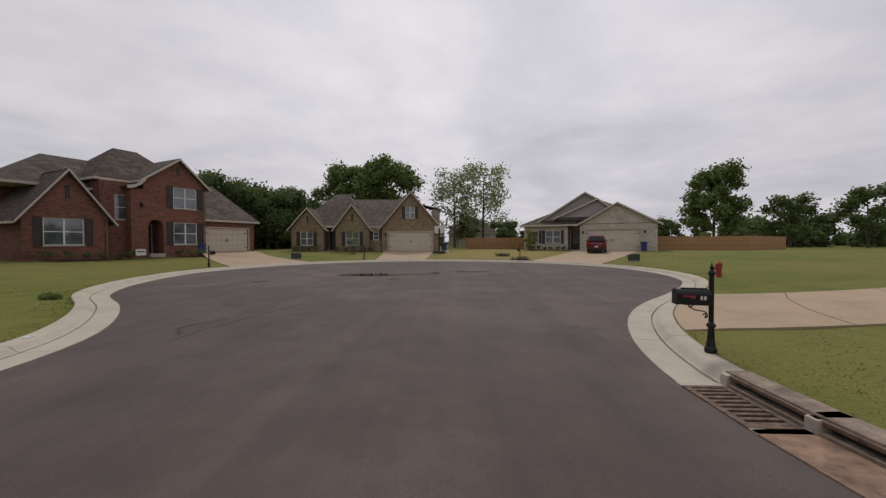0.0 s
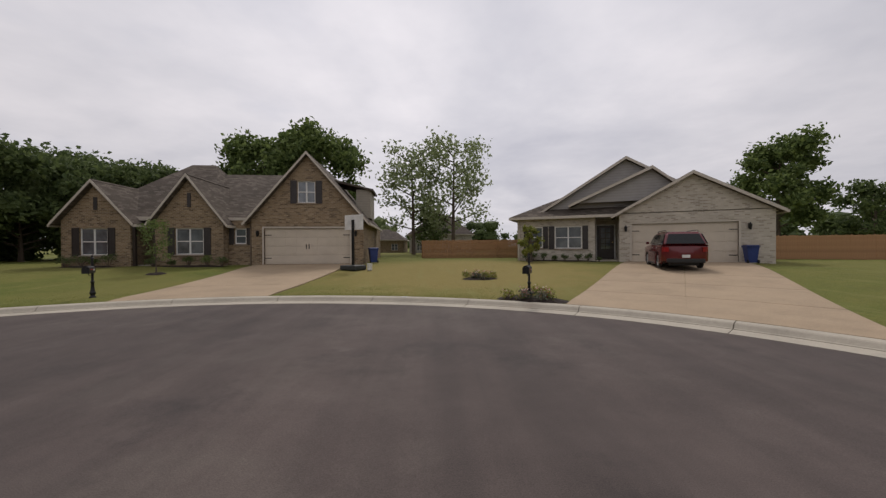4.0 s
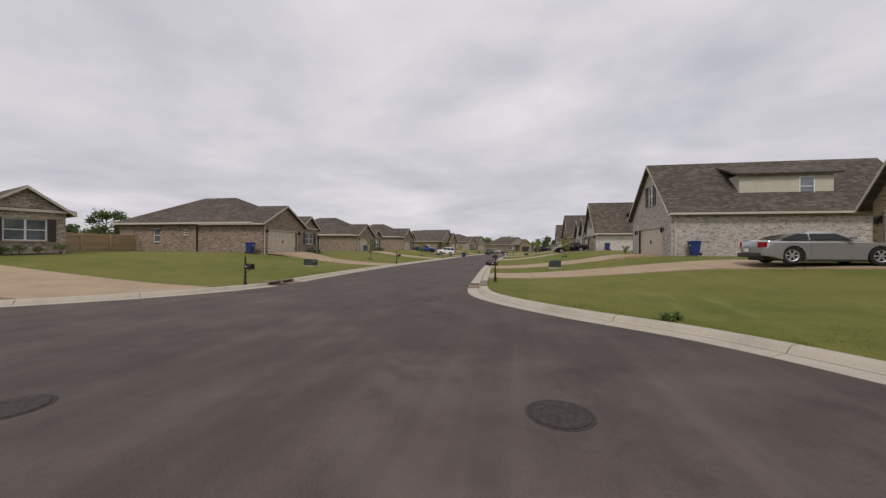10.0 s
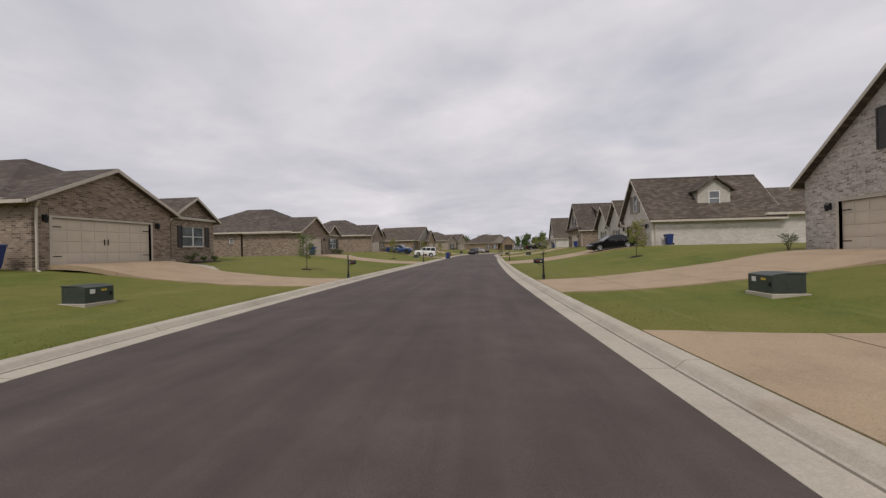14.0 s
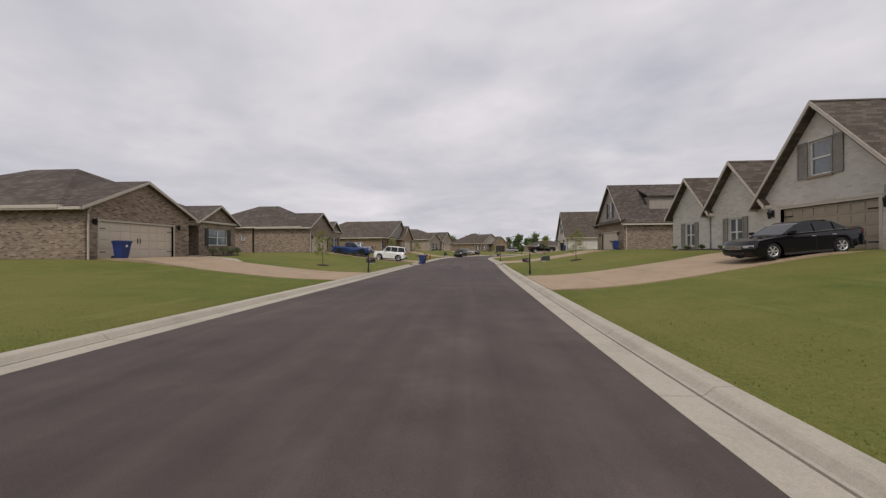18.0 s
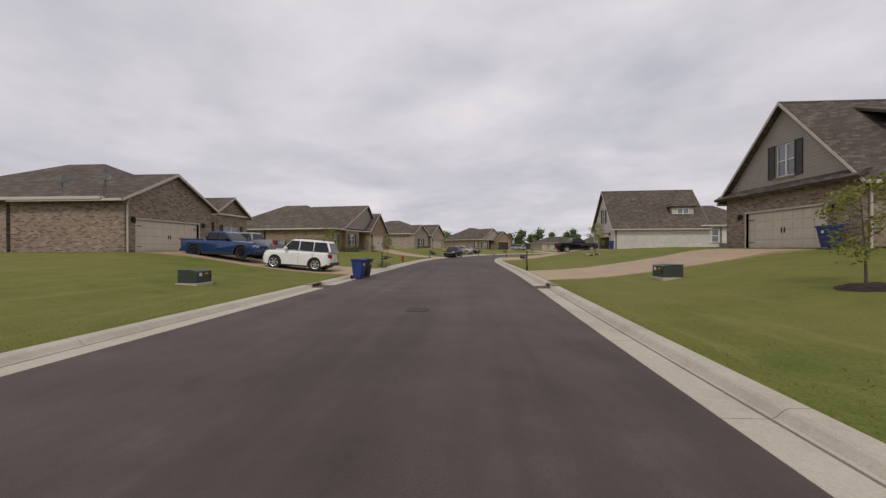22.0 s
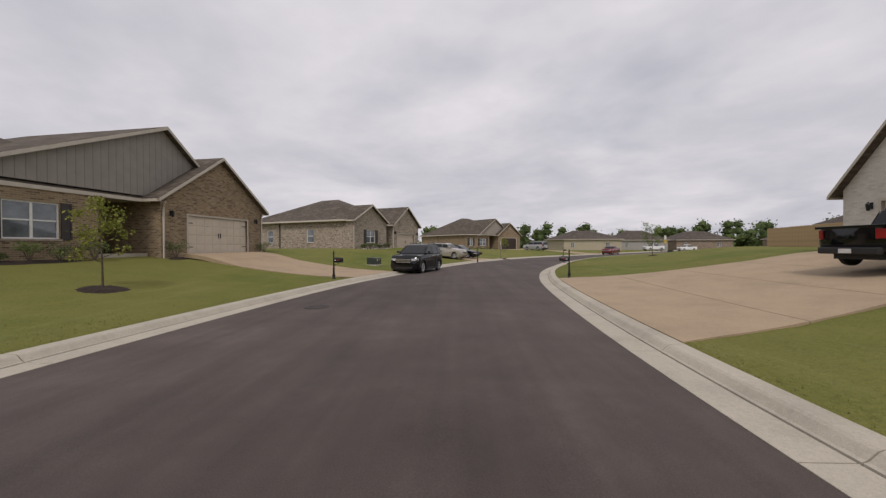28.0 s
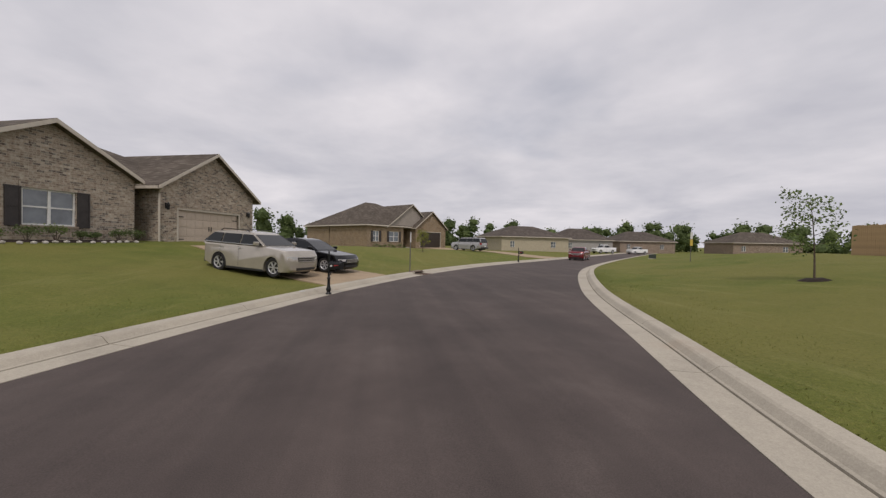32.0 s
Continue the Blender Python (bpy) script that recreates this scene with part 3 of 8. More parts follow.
# kerb and gutter: cast pieces about three metres long with open joints
KERB_PROFILE = [(-0.02, -0.10), (-0.02, 0.004), (0.430, 0.012), (0.436, -0.03), (0.458, -0.03), (0.464, 0.018), (0.50, 0.03), (0.58, 0.105), (0.62, 0.125), (KERB_W - 0.015, 0.135), (KERB_W, 0.12), (KERB_W, -0.10)]


def kerb_place(x, y):
    """The place along the edge nearest to a point, the edge point and the outward normal there."""
    i = int(np.argmin(np.hypot(EDGE_A[:, 0] - x, EDGE_A[:, 1] - y)))
    return EDGE_LEN[i], EDGE_A[i], NORM[i]


EDGE_LEN = np.concatenate([[0], np.cumsum(np.linalg.norm(np.diff(EDGE_A, axis=0), axis=1))])


def build_kerb(inlets):
    kerb = thing("kerb", Matrix.Identity(4), "pale concrete kerb and gutter with joints, stained in places", "kerb", kind="structure")
    cuts = [(kerb_place(x, y)[0] - 0.6, kerb_place(x, y)[0] + 0.6) for x, y in inlets]
    L, n = 3.05, int(EDGE_LEN[-1] / 3.05)
    runs = []
    for i in range(n):
        spans = [(i * L + 0.008, (i + 1) * L - 0.008)]
        for c0, c1 in cuts:
            spans = [q for a, b in spans for q in (((a, min(b, c0)), (max(a, c1), b)) if c0 < b and c1 > a else ((a, b),)) if q[1] - q[0] > 0.05]
        runs += spans
    for a, b in runs:
        bm = bmesh.new()
        rings = []
        for s in np.linspace(a, b, 6):
            e = np.array([np.interp(s, EDGE_LEN, EDGE_A[:, k]) for k in (0, 1)])
            nn = np.array([np.interp(s, EDGE_LEN, NORM[:, k]) for k in (0, 1)])
            nn /= np.linalg.norm(nn)
            rings.append([bm.verts.new((e[0] + nn[0] * u, e[1] + nn[1] * u, z)) for u, z in KERB_PROFILE])
        for r, q in zip(rings, rings[1:]):
            for k in range(len(r) - 1):
                bm.faces.new((r[k], q[k], q[k + 1], r[k + 1]))
        bm.faces.new(rings[0])
        bm.faces.new(rings[-1][::-1])
        bmesh.ops.recalc_face_normals(bm, faces=bm.faces[:])
        part("kerb_stone", bm, CONCRETE, kerb)
    return kerb


INLETS = [(0.0, 10.7), (0.0, 11.903), (-9.0, 9.75), (-9.0, 10.953), (0.5, 74.8), (-8.8, 74.8), (4.9, 141.0)]
build_kerb(INLETS)

# ---- houses: u along the front from its left end, v into the house, z up from the pad ----


def front_wall(bm, u0, u1, v, z0, z1, holes, t=0.24, axis=0):
    """An upright wall of thickness t whose openings go right through; holes are (a0, a1, z0, z1). axis 0: along u, 1: along v."""
    us = sorted({u0, u1, *[h[0] for h in holes], *[h[1] for h in holes]})
    zs = sorted({z0, z1, *[h[2] for h in holes], *[h[3] for h in holes]})
    vs = {}

    def V(i, j, k):
        if (i, j, k) not in vs:
            d = v + t * k
            vs[i, j, k] = bm.verts.new((us[i], d, zs[j]) if axis == 0 else (d, us[i], zs[j]))
        return vs[i, j, k]

    def solid(i, j):
        if not (0 <= i < len(us) - 1 and 0 <= j < len(zs) - 1):
            return False
        m, k = (us[i] + us[i + 1]) / 2, (zs[j] + zs[j + 1]) / 2
        return not any(h[0] < m < h[1] and h[2] < k < h[3] for h in holes)
    for i in range(len(us) - 1):
        for j in range(len(zs) - 1):
            if not solid(i, j):
                continue
            for k in (0, 1):
                bm.faces.new((V(i, j, k), V(i + 1, j, k), V(i + 1, j + 1, k), V(i, j + 1, k)))
            for di, dj, p, q in ((-1, 0, (i, j), (i, j + 1)), (1, 0, (i + 1, j), (i + 1, j + 1)), (0, -1, (i, j), (i + 1, j)), (0, 1, (i, j + 1), (i + 1, j + 1))):
                if not solid(i + di, j + dj):
                    bm.faces.new((V(*p, 0), V(*q, 0), V(*q, 1), V(*p, 1)))
    bmesh.ops.recalc_face_normals(bm, faces=bm.faces[:])


def gable_with_hole(u0, u1, pk, zE, zR, v, t, hole):
    """A triangular wall with one window opening under the peak."""
    a, b, c, d = hole
    bm = bmesh.new()
    vs = {}

    def V(p, k):
        if (p, k) not in vs:
            vs[p, k] = bm.verts.new((p[0], v + t * k, p[1]))
        return vs[p, k]
    left = [(u0, zE), (pk, zE), (pk, c), (a, c), (a, d), (pk, d), (pk, zR)]
    right = [(pk, zE), (u1, zE), (pk, zR), (pk, d), (b, d), (b, c), (pk, c)]
    for poly in (left, right):
        for k in (0, 1):
            bm.faces.new([V(p, k) for p in poly])
    for loop in ([(u0, zE), (pk, zE), (u1, zE), (pk, zR)], [(a, c), (pk, c), (b, c), (b, d), (pk, d), (a, d)]):
        for p, q in zip(loop, loop[1:] + loop[:1]):
            bm.faces.new((V(p, 0), V(q, 0), V(q, 1), V(p, 1)))
    bmesh.ops.recalc_face_normals(bm, faces=bm.faces[:])
    return bm


def window(h, u, v, z, w, ht, axis=0, face_dir=-1, shutters=None, lintel=None, style=2, blinds=0.5, t=0.24):
    """A sash window in the opening (u..u+w, z..z+ht): frame, panes, sill, blind, shutters, soldier course."""
    win = new("window")
    win.parent = h
    s = face_dir

    def B(name, mat, a0, a1, d0, d1, z0, z1, lab="", bevel=0.0):
        lo, hi = sorted((v + d0 * -s, v + d1 * -s))
        bx = (a0, a1, lo, hi, z0, z1) if axis == 0 else (lo, hi, a0, a1, z0, z1)
        return part(name, boxes(bx, bevel=bevel), mat, win, lab)
    f = 0.055
    bm = bmesh.new()
    lo, hi = sorted((v + 0.05 * -s, v + 0.12 * -s))
    cells = [(u, u + f, z, z + ht), (u + w - f, u + w, z, z + ht), (u + f, u + w - f, z, z + f), (u + f, u + w - f, z + ht - f, z + ht),
             (u + f, u + w - f, z + ht / 2 - 0.025, z + ht / 2 + 0.025)]
    cols = [u + w / 2] if style == 2 else []
    for c in cols:
        cells.append((c - 0.04, c + 0.04, z + f, z + ht / 2 - 0.025))
        cells.append((c - 0.04, c + 0.04, z + ht / 2 + 0.025, z + ht - f))
    for a0, a1, z0, z1 in cells:
        bx = (a0, a1, lo, hi, z0, z1) if axis == 0 else (lo, hi, a0, a1, z0, z1)
        box(bm, *bx)
    part("window_frame", bm, WHITE_TRIM, win)
    edges = [u + f] + cols + [u + w - f]
    for a0, a1 in zip(edges, edges[1:]):
        B("pane", GLASS, a0, a1, 0.085, 0.095, z + f, z + ht / 2)
        B("pane", GLASS, a0, a1, 0.075, 0.085, z + ht / 2, z + ht - f)
    if blinds:
        B("blind", BLIND, u + f, u + w - f, 0.16, 0.17, z + ht * (1 - blinds), z + ht - f)
    # added dark sheet in place of the unlit room behind the panes
    B("backing", DARK_DOOR_AND_SHADE, u - 0.02, u + w + 0.02, t + 0.25, t + 0.27, z - 0.02, z + ht + 0.02)
    B("sill", MATS["sill"], u - 0.06, u + w + 0.06, -0.05, 0.1, z - 0.075, z)
    if lintel:
        B("lintel", lintel, u - 0.08, u + w + 0.08, -0.02, 0.1, z + ht, z + ht + 0.2)
    if shutters:
        sw = shutters
        for a0 in (u - sw - 0.03, u + w + 0.03):
            bm = bmesh.new()
            lo, hi = sorted((v + 0.045 * s, v + 0.002 * s))
            def bb(p, q, z0, z1, l=lo, g=hi):
                bx = (p, q, l, g, z0, z1) if axis == 0 else (l, g, p, q, z0, z1)
                box(bm, *bx)
            bb(a0, a0 + 0.05, z - 0.04, z + ht + 0.02)
            bb(a0 + sw - 0.05, a0 + sw, z - 0.04, z + ht + 0.02)
            for zz in (z - 0.04, z + ht / 2 - 0.03, z + ht - 0.04):
                bb(a0 + 0.05, a0 + sw - 0.05, zz, zz + 0.06)
            l2, h2 = sorted((v + 0.03 * s, v + 0.004 * s))
            bb(a0 + 0.05, a0 + sw - 0.05, z + 0.02, z + ht - 0.04, l2, h2)
            part("shutter", bm, MATS[h.get("shutter_paint", "dark_shutter_paint")], win)
    return win


def garage_door(h, u, v, z, w, ht, mat=None, open_=False):
    d = new("garage_door")
    d.parent = h
    mat = mat or BEIGE_DOOR
    tr = 0.09
    part("door_trim", boxes((u - tr, u, v - 0.03, v + 0.1, z, z + ht + tr), (u + w, u + w + tr, v - 0.03, v + 0.1, z, z + ht + tr), (u, u + w, v - 0.03, v + 0.1, z + ht, z + ht + tr)), MATS["cream_paint"], d)
    rows = 4
    for r in range(rows):
        if open_ and r < 3:
            continue
        z0, z1 = z + ht * r / rows + 0.004, z + ht * (r + 1) / rows - 0.004
        bm = boxes((u + 0.01, u + w - 0.01, v + 0.09, v + 0.13, z0, z1))
        npan = 8
        for k in range(npan):
            a = u + 0.01 + (w - 0.02) * k / npan
            b = u + 0.01 + (w - 0.02) * (k + 1) / npan
            box(bm, a + 0.05, b - 0.05, v + 0.078, v + 0.09, z0 + 0.07, z1 - 0.07)
        part("door_panel", bm, mat, d)
    if not open_:
        for a in (u + w / 2 - 0.09, u + w / 2 + 0.06):
            part("handle", boxes((a, a + 0.03, v + 0.05, v + 0.08, z + ht * 0.42, z + ht * 0.56)), BLACK_IRON, d)
        for a in (u + 0.02, u + w - 0.37):
            for zz in (0.16, 0.80):
                part("strap_hinge", boxes((a, a + 0.35, v + 0.072, v + 0.08, z + ht * zz, z + ht * zz + 0.04)), BLACK_IRON, d)
    return d


def slab(bm, pts, t=0.14):
    """A roof plane of thickness t under a planar polygon."""
    P = [Vector(p) for p in pts]
    n = (P[1] - P[0]).cross(P[2] - P[0])
    if n.length < 1e-6:
        n = (P[2] - P[1]).cross(P[3] - P[1])
    n.normalize()
    if n.z < 0:
        n = -n
        P = P[::-1]
    top = [bm.verts.new(p) for p in P]
    low = [bm.verts.new(p - n * t) for p in P]
    bm.faces.new(top)
    bm.faces.new(low[::-1])
    m = len(P)
    for i in range(m):
        bm.faces.new((top[(i + 1) % m], top[i], low[i], low[(i + 1) % m]))


def gable_roof(h, u0, u1, v0, v1, zE, zR, roof, wall, ridge="v", over=0.32, rake=0.30, gable_ends=(True, False), peak=None, fascia=None, flare=0.0, t_wall=0.24):
    """Two slopes with bargeboards, and the triangular walls below them. ridge 'v' points the gable to the street."""
    fascia = fascia or MATS["cream_paint"]
    pk = peak if peak is not None else ((u0 + u1) / 2 if ridge == "v" else (v0 + v1) / 2)
    a0, a1 = (u0, u1) if ridge == "v" else (v0, v1)
    b0, b1 = (v0, v1) if ridge == "v" else (u0, u1)

    def P(a, b, z):
        return (a, b, z) if ridge == "v" else (b, a, z)
    r = new("roof")
    r.parent = h
    lift = 0.10
    for side, (ae, ap) in enumerate(((a0, pk), (a1, pk))):
        k = (zR - zE) / abs(ap - ae)
        sgn = -1 if side == 0 else 1
        e = ae + sgn * over
        ze = zE - k * over
        bm = bmesh.new()
        f0 = b0 - (rake if gable_ends[0] else 0)
        f1 = b1 + (rake if gable_ends[1] else 0)
        slab(bm, [P(e, f0, ze + lift), P(ap, f0, zR + lift), P(ap, f1, zR + lift), P(e, f1, ze + lift)])
        part("roof_slope", bm, roof, r)
        for end, bb in ((0, f0), (1, f1)):
            if not gable_ends[end]:
                continue
            bm = bmesh.new()
            s = -1 if end == 0 else 1
            prism_pts = [P(e, bb + s * 0.02, ze + lift - 0.165), P(ap, bb + s * 0.02, zR + lift - 0.165), P(ap, bb + s * 0.02, zR + lift - 0.01), P(e, bb + s * 0.02, ze + lift - 0.01)]
            prism_back = [P(e, bb - s * 0.025, ze + lift - 0.165), P(ap, bb - s * 0.025, zR + lift - 0.165), P(ap, bb - s * 0.025, zR + lift - 0.01), P(e, bb - s * 0.025, ze + lift - 0.01)]
            A = [bm.verts.new(p) for p in prism_pts]
            B = [bm.verts.new(p) for p in prism_back]
            bm.faces.new(A)
            bm.faces.new(B[::-1])
            for i in range(4):
                bm.faces.new((A[i], B[i], B[(i + 1) % 4], A[(i + 1) % 4]))
            bmesh.ops.recalc_face_normals(bm, faces=bm.faces[:])
            part("bargeboard", bm, fascia, r)
        # gutter and fascia along the eave
        bm = bmesh.new()
        g0, g1 = e + sgn * -0.005, e + sgn * 0.10
        lo, hi = min(g0, g1), max(g0, g1)
        bx = (lo, hi, f0 + 0.05, f1 - 0.05, ze - 0.07, ze + 0.06) if ridge == "v" else (f0 + 0.05, f1 - 0.05, lo, hi, ze - 0.07, ze + 0.06)
        box(bm, *bx)
        part("gutter", bm, fascia, r)
    for end, bb in ((0, b0), (1, b1 - t_wall)):
        if gable_ends[end] and wall is not None:
            bm = bmesh.new()
            prism(bm, [(a0, zE), (a1, zE), (pk, zR)], bb, bb + t_wall, "y" if ridge == "v" else "x")
            part("gable_wall", bm, wall, h)
    return r


def hip_roof(h, u0, u1, v0, v1, zE, zR, roof, r0, r1, over=0.4, fascia=None, ridge="u"):
    """A hipped roof; r0, r1 are the two ends of the ridge (u, v)."""
    fascia = fascia or MATS["cream_paint"]
    r = new("roof")
    r.parent = h
    o = over
    A, B, C, D = (u0 - o, v0 - o, zE), (u1 + o, v0 - o, zE), (u1 + o, v1 + o, zE), (u0 - o, v1 + o, zE)
    R0, R1 = (*r0, zR), (*r1, zR)
    same = math.dist(r0, r1) < 0.05
    if ridge == "u":
        planes = [[A, B, R1, R0], [C, D, R0, R1], [D, A, R0], [B, C, R1]]
    else:
        planes = [[A, B, R0], [C, D, R1], [D, A, R0, R1], [B, C, R1, R0]]
    for pl in planes:
        if same and len(pl) == 4:
            pl = pl[:3]
        bm = bmesh.new()
        slab(bm, pl, 0.12)
        part("roof_slope", bm, roof, r)
    for bx in ((u0 - o - 0.02, u1 + o + 0.02, v0 - o - 0.06, v0 - o + 0.02), (u0 - o - 0.02, u1 + o + 0.02, v1 + o - 0.02, v1 + o + 0.06),
               (u0 - o - 0.06, u0 - o + 0.02, v0 - o + 0.02, v1 + o - 0.02), (u1 + o - 0.02, u1 + o + 0.06, v0 - o + 0.02, v1 + o - 0.02)):
        part("gutter", boxes((*bx, zE - 0.16, zE - 0.01)), fascia, r)
    part("soffit", boxes((u0 - o + 0.03, u1 + o - 0.03, v0 - o + 0.03, v1 + o - 0.03, zE - 0.10, zE - 0.07)), fascia, r)
    return r


def block(h, u0, u1, v0, v1, z0, z1, mat, front=(), left=(), right=(), t=0.24, back=True, name="wall"):
    """Four walls, each a mesh of its own, with openings (a0, a1, z0, z1)."""
    bm = bmesh.new()
    front_wall(bm, u0, u1, v0, z0, z1, list(front), t)
    part(name, bm, mat, h)
    bm = bmesh.new()
    front_wall(bm, v0 + t, v1 - t, u0, z0, z1, list(left), t, 1)
    part(name, bm, mat, h)
    bm = bmesh.new()
    front_wall(bm, v0 + t, v1 - t, u1 - t, z0, z1, list(right), t, 1)
    part(name, bm, mat, h)
    if back:
        bm = bmesh.new()
        front_wall(bm, u0, u1, v1 - t, z0, z1, [], t)
        part(name, bm, mat, h)


def entry(h, u0, u1, v0, depth, z, ht, wall, glazed=True):
    """A recessed porch with a front door at its back."""
    d = new("front_door")
    d.parent = h
    c = (u0 + u1) / 2
    w = min(0.95, u1 - u0 - 0.1)
    v = v0 + depth
    part("door_leaf", boxes((c - w / 2, c + w / 2, v - 0.06, v - 0.01, z, z + 2.03), bevel=0.006), DARK_DOOR_AND_SHADE, d)
    part("door_frame", boxes((c - w / 2 - 0.07, c - w / 2, v - 0.08, v, z, z + 2.1), (c + w / 2, c + w / 2 + 0.07, v - 0.08, v, z, z + 2.1), (c - w / 2, c + w / 2, v - 0.08, v, z + 2.03, z + 2.1)), WHITE_TRIM, d)
    if glazed:
        for i in range(2):
            for k in range(4):
                part("pane", boxes((c - 0.26 + i * 0.28, c - 0.02 + i * 0.28, v - 0.068, v - 0.058, z + 0.62 + k * 0.33, z + 0.90 + k * 0.33)), GLASS, d)
    part("knob", boxes((c + w / 2 - 0.12, c + w / 2 - 0.06, v - 0.11, v - 0.06, z + 0.98, z + 1.04), bevel=0.012), MATS["brass"], d)
    part("porch_floor", boxes((u0, u1, v0 - 0.25, v, z - 0.25, z)), CONCRETE, h)
    return d


def lantern(h, u, v, z):
    l = new("wall_lamp")
    l.parent = h
    part("bracket", boxes((u - 0.04, u + 0.04, v - 0.03, v, z - 0.10, z + 0.16), (u - 0.015, u + 0.015, v - 0.14, v - 0.03, z + 0.1, z + 0.13)), BLACK_IRON, l)
    bm = bmesh.new()
    lathe(bm, [(0.03, -0.16), (0.05, -0.15), (0.075, 0.06), (0.09, 0.07), (0.03, 0.15), (0.012, 0.19)], u, v - 0.14, 6, z)
    part("lantern_body", bm, BLACK_IRON, l)


def downspout(h, u, v, z0, z1, mat=None):
    bm = bmesh.new()
    tube(bm, [(u, v - 0.18, z1), (u, v - 0.06, z1 - 0.18), (u, v - 0.05, z1 - 0.3), (u, v - 0.05, z0 + 0.12), (u, v - 0.2, z0 + 0.05)], 0.045, 6)
    part("downspout", bm, mat or MATS["cream_paint"], h)


plain("sill", (0.30, 0.24, 0.18), 0.85)
plain("brass", (0.45, 0.32, 0.12), 0.3, 0.9)
plain("grey_shutter_paint", (0.24, 0.22, 0.19), 0.55, vary=0.15)


def house_at(name, x, y, z, ang, label, k=1.0):
    """Origin at the left end of the front, as seen from the street; ang turns u from +x."""
    return thing(name, pose(x, y, z, 0, 0, ang) @ Matrix.Scale(k, 4), label, "house")


def west_house(x, y, z, ang, brick_mat, roof, label, g, e, w, depth=12, zE=2.5, zR=4.1, hs=1.0, main_R=4.6, lamps=True, spout=True, side_windows=True, k=1.17):
    """One storey: a garage under a front gable, a recessed entry, and a wing with a window under a smaller gable.
    g, e, w: widths of the garage part, the entry and the wing."""
    h = house_at("house", x, y, z, ang, label, k)
    W = g + e + w
    wv = 0.9
    dw, dh = g * 0.70, 1.82 * hs
    du = g * 0.11
    block(h, 0, g, 0, 6.5, -0.6, zE, brick_mat, front=[(du, du + dw, 0, dh)], back=False)
    garage_door(h, du, 0.02, 0.0, dw, dh)
    part("lintel", boxes((du - 0.12, du + dw + 0.12, -0.025, 0.1, dh + 0.09, dh + 0.30)), brick_mat, h)
    ww, wh = w * 0.52, 1.2 * hs
    wu = g + e + (w - ww) / 2
    block(h, g + e, W, wv, 6.5, -0.6, zE, brick_mat, front=[(wu, wu + ww, 0.75, 0.75 + wh)], back=False)
    window(h, wu, wv, 0.75, ww, wh, shutters=0.32, lintel=brick_mat, blinds=0.7)
    entry(h, g, g + e, wv, 1.5, 0.05, 2.1, brick_mat)
    part("wall", boxes((g, g + e, wv + 1.5, wv + 1.74, -0.6, zE)), brick_mat, h)
    part("porch_beam", boxes((g, g + e, wv - 0.1, wv + 0.2, 2.1, zE)), brick_mat, h)
    swin = [(4.2, 4.9, 0.8, 2.0), (7.3, 7.8, 1.4, 1.9), (10.2, 10.9, 0.8, 2.0)] if side_windows else []
    block(h, 0, W, 6.5, depth, -0.6, zE, brick_mat, left=[(a, b, c, d) for a, b, c, d in swin if a > 6.9])
    for a, b, c, d in swin:
        if a > 6.9:
            window(h, a, 0, c, b - a, d - c, axis=1, style=1, blinds=0.6)
    hip_roof(h, 0, W, 1.2, depth, zE, main_R, roof, (W * 0.40, 6.0), (W * 0.40, depth - 5.0), ridge="v")
    gable_roof(h, 0, g, 0, 6.0, zE, zR, roof, brick_mat)
    gable_roof(h, g + e, W, wv, 6.0, zE, zE + (zR - zE) * 0.72, roof, brick_mat)
    if lamps:
        lantern(h, du - 0.28, 0, 1.75 * hs)
        lantern(h, du + dw + 0.28, 0, 1.75 * hs)
    if spout:
        downspout(h, 0.12, 0.0, -0.3, zE - 0.1)
    return h

# ---- the houses ----


def dormer(h, u0, u1, v0, v1, z0, z1, zR, wall, roof, side=-1):
    """A small gabled dormer on the left slope (facing -u): walls, window and roof."""
    bm = boxes((u0, u1, v0, v1, z0, z1))
    prism(bm, [(v0, z1), (v1, z1), ((v0 + v1) / 2, zR)], u0, u1, "x")
    part("dormer_wall", bm, wall, h)
    r = new("dormer_roof")
    r.parent = h
    m = (v0 + v1) / 2
    for e in (v0 - 0.2, v1 + 0.2):
        bm = bmesh.new()
        zz = z1 - 0.2 * (zR - z1) / (m - v0)
        slab(bm, [(u0 - 0.25, e, zz + 0.06), (u0 - 0.25, m, zR + 0.06), (u1 + 1.2, m, zR + 0.06), (u1 + 1.2, e, zz + 0.06)], 0.1)
        part("roof_slope", bm, roof, r)
    c = m
    w = (v1 - v0) * 0.5
    window(h, c - w / 2, u0 - 0.09, z0 + (z1 - z0) * 0.45, w, (z1 - z0) * 0.55, axis=1, style=1, blinds=0.0)


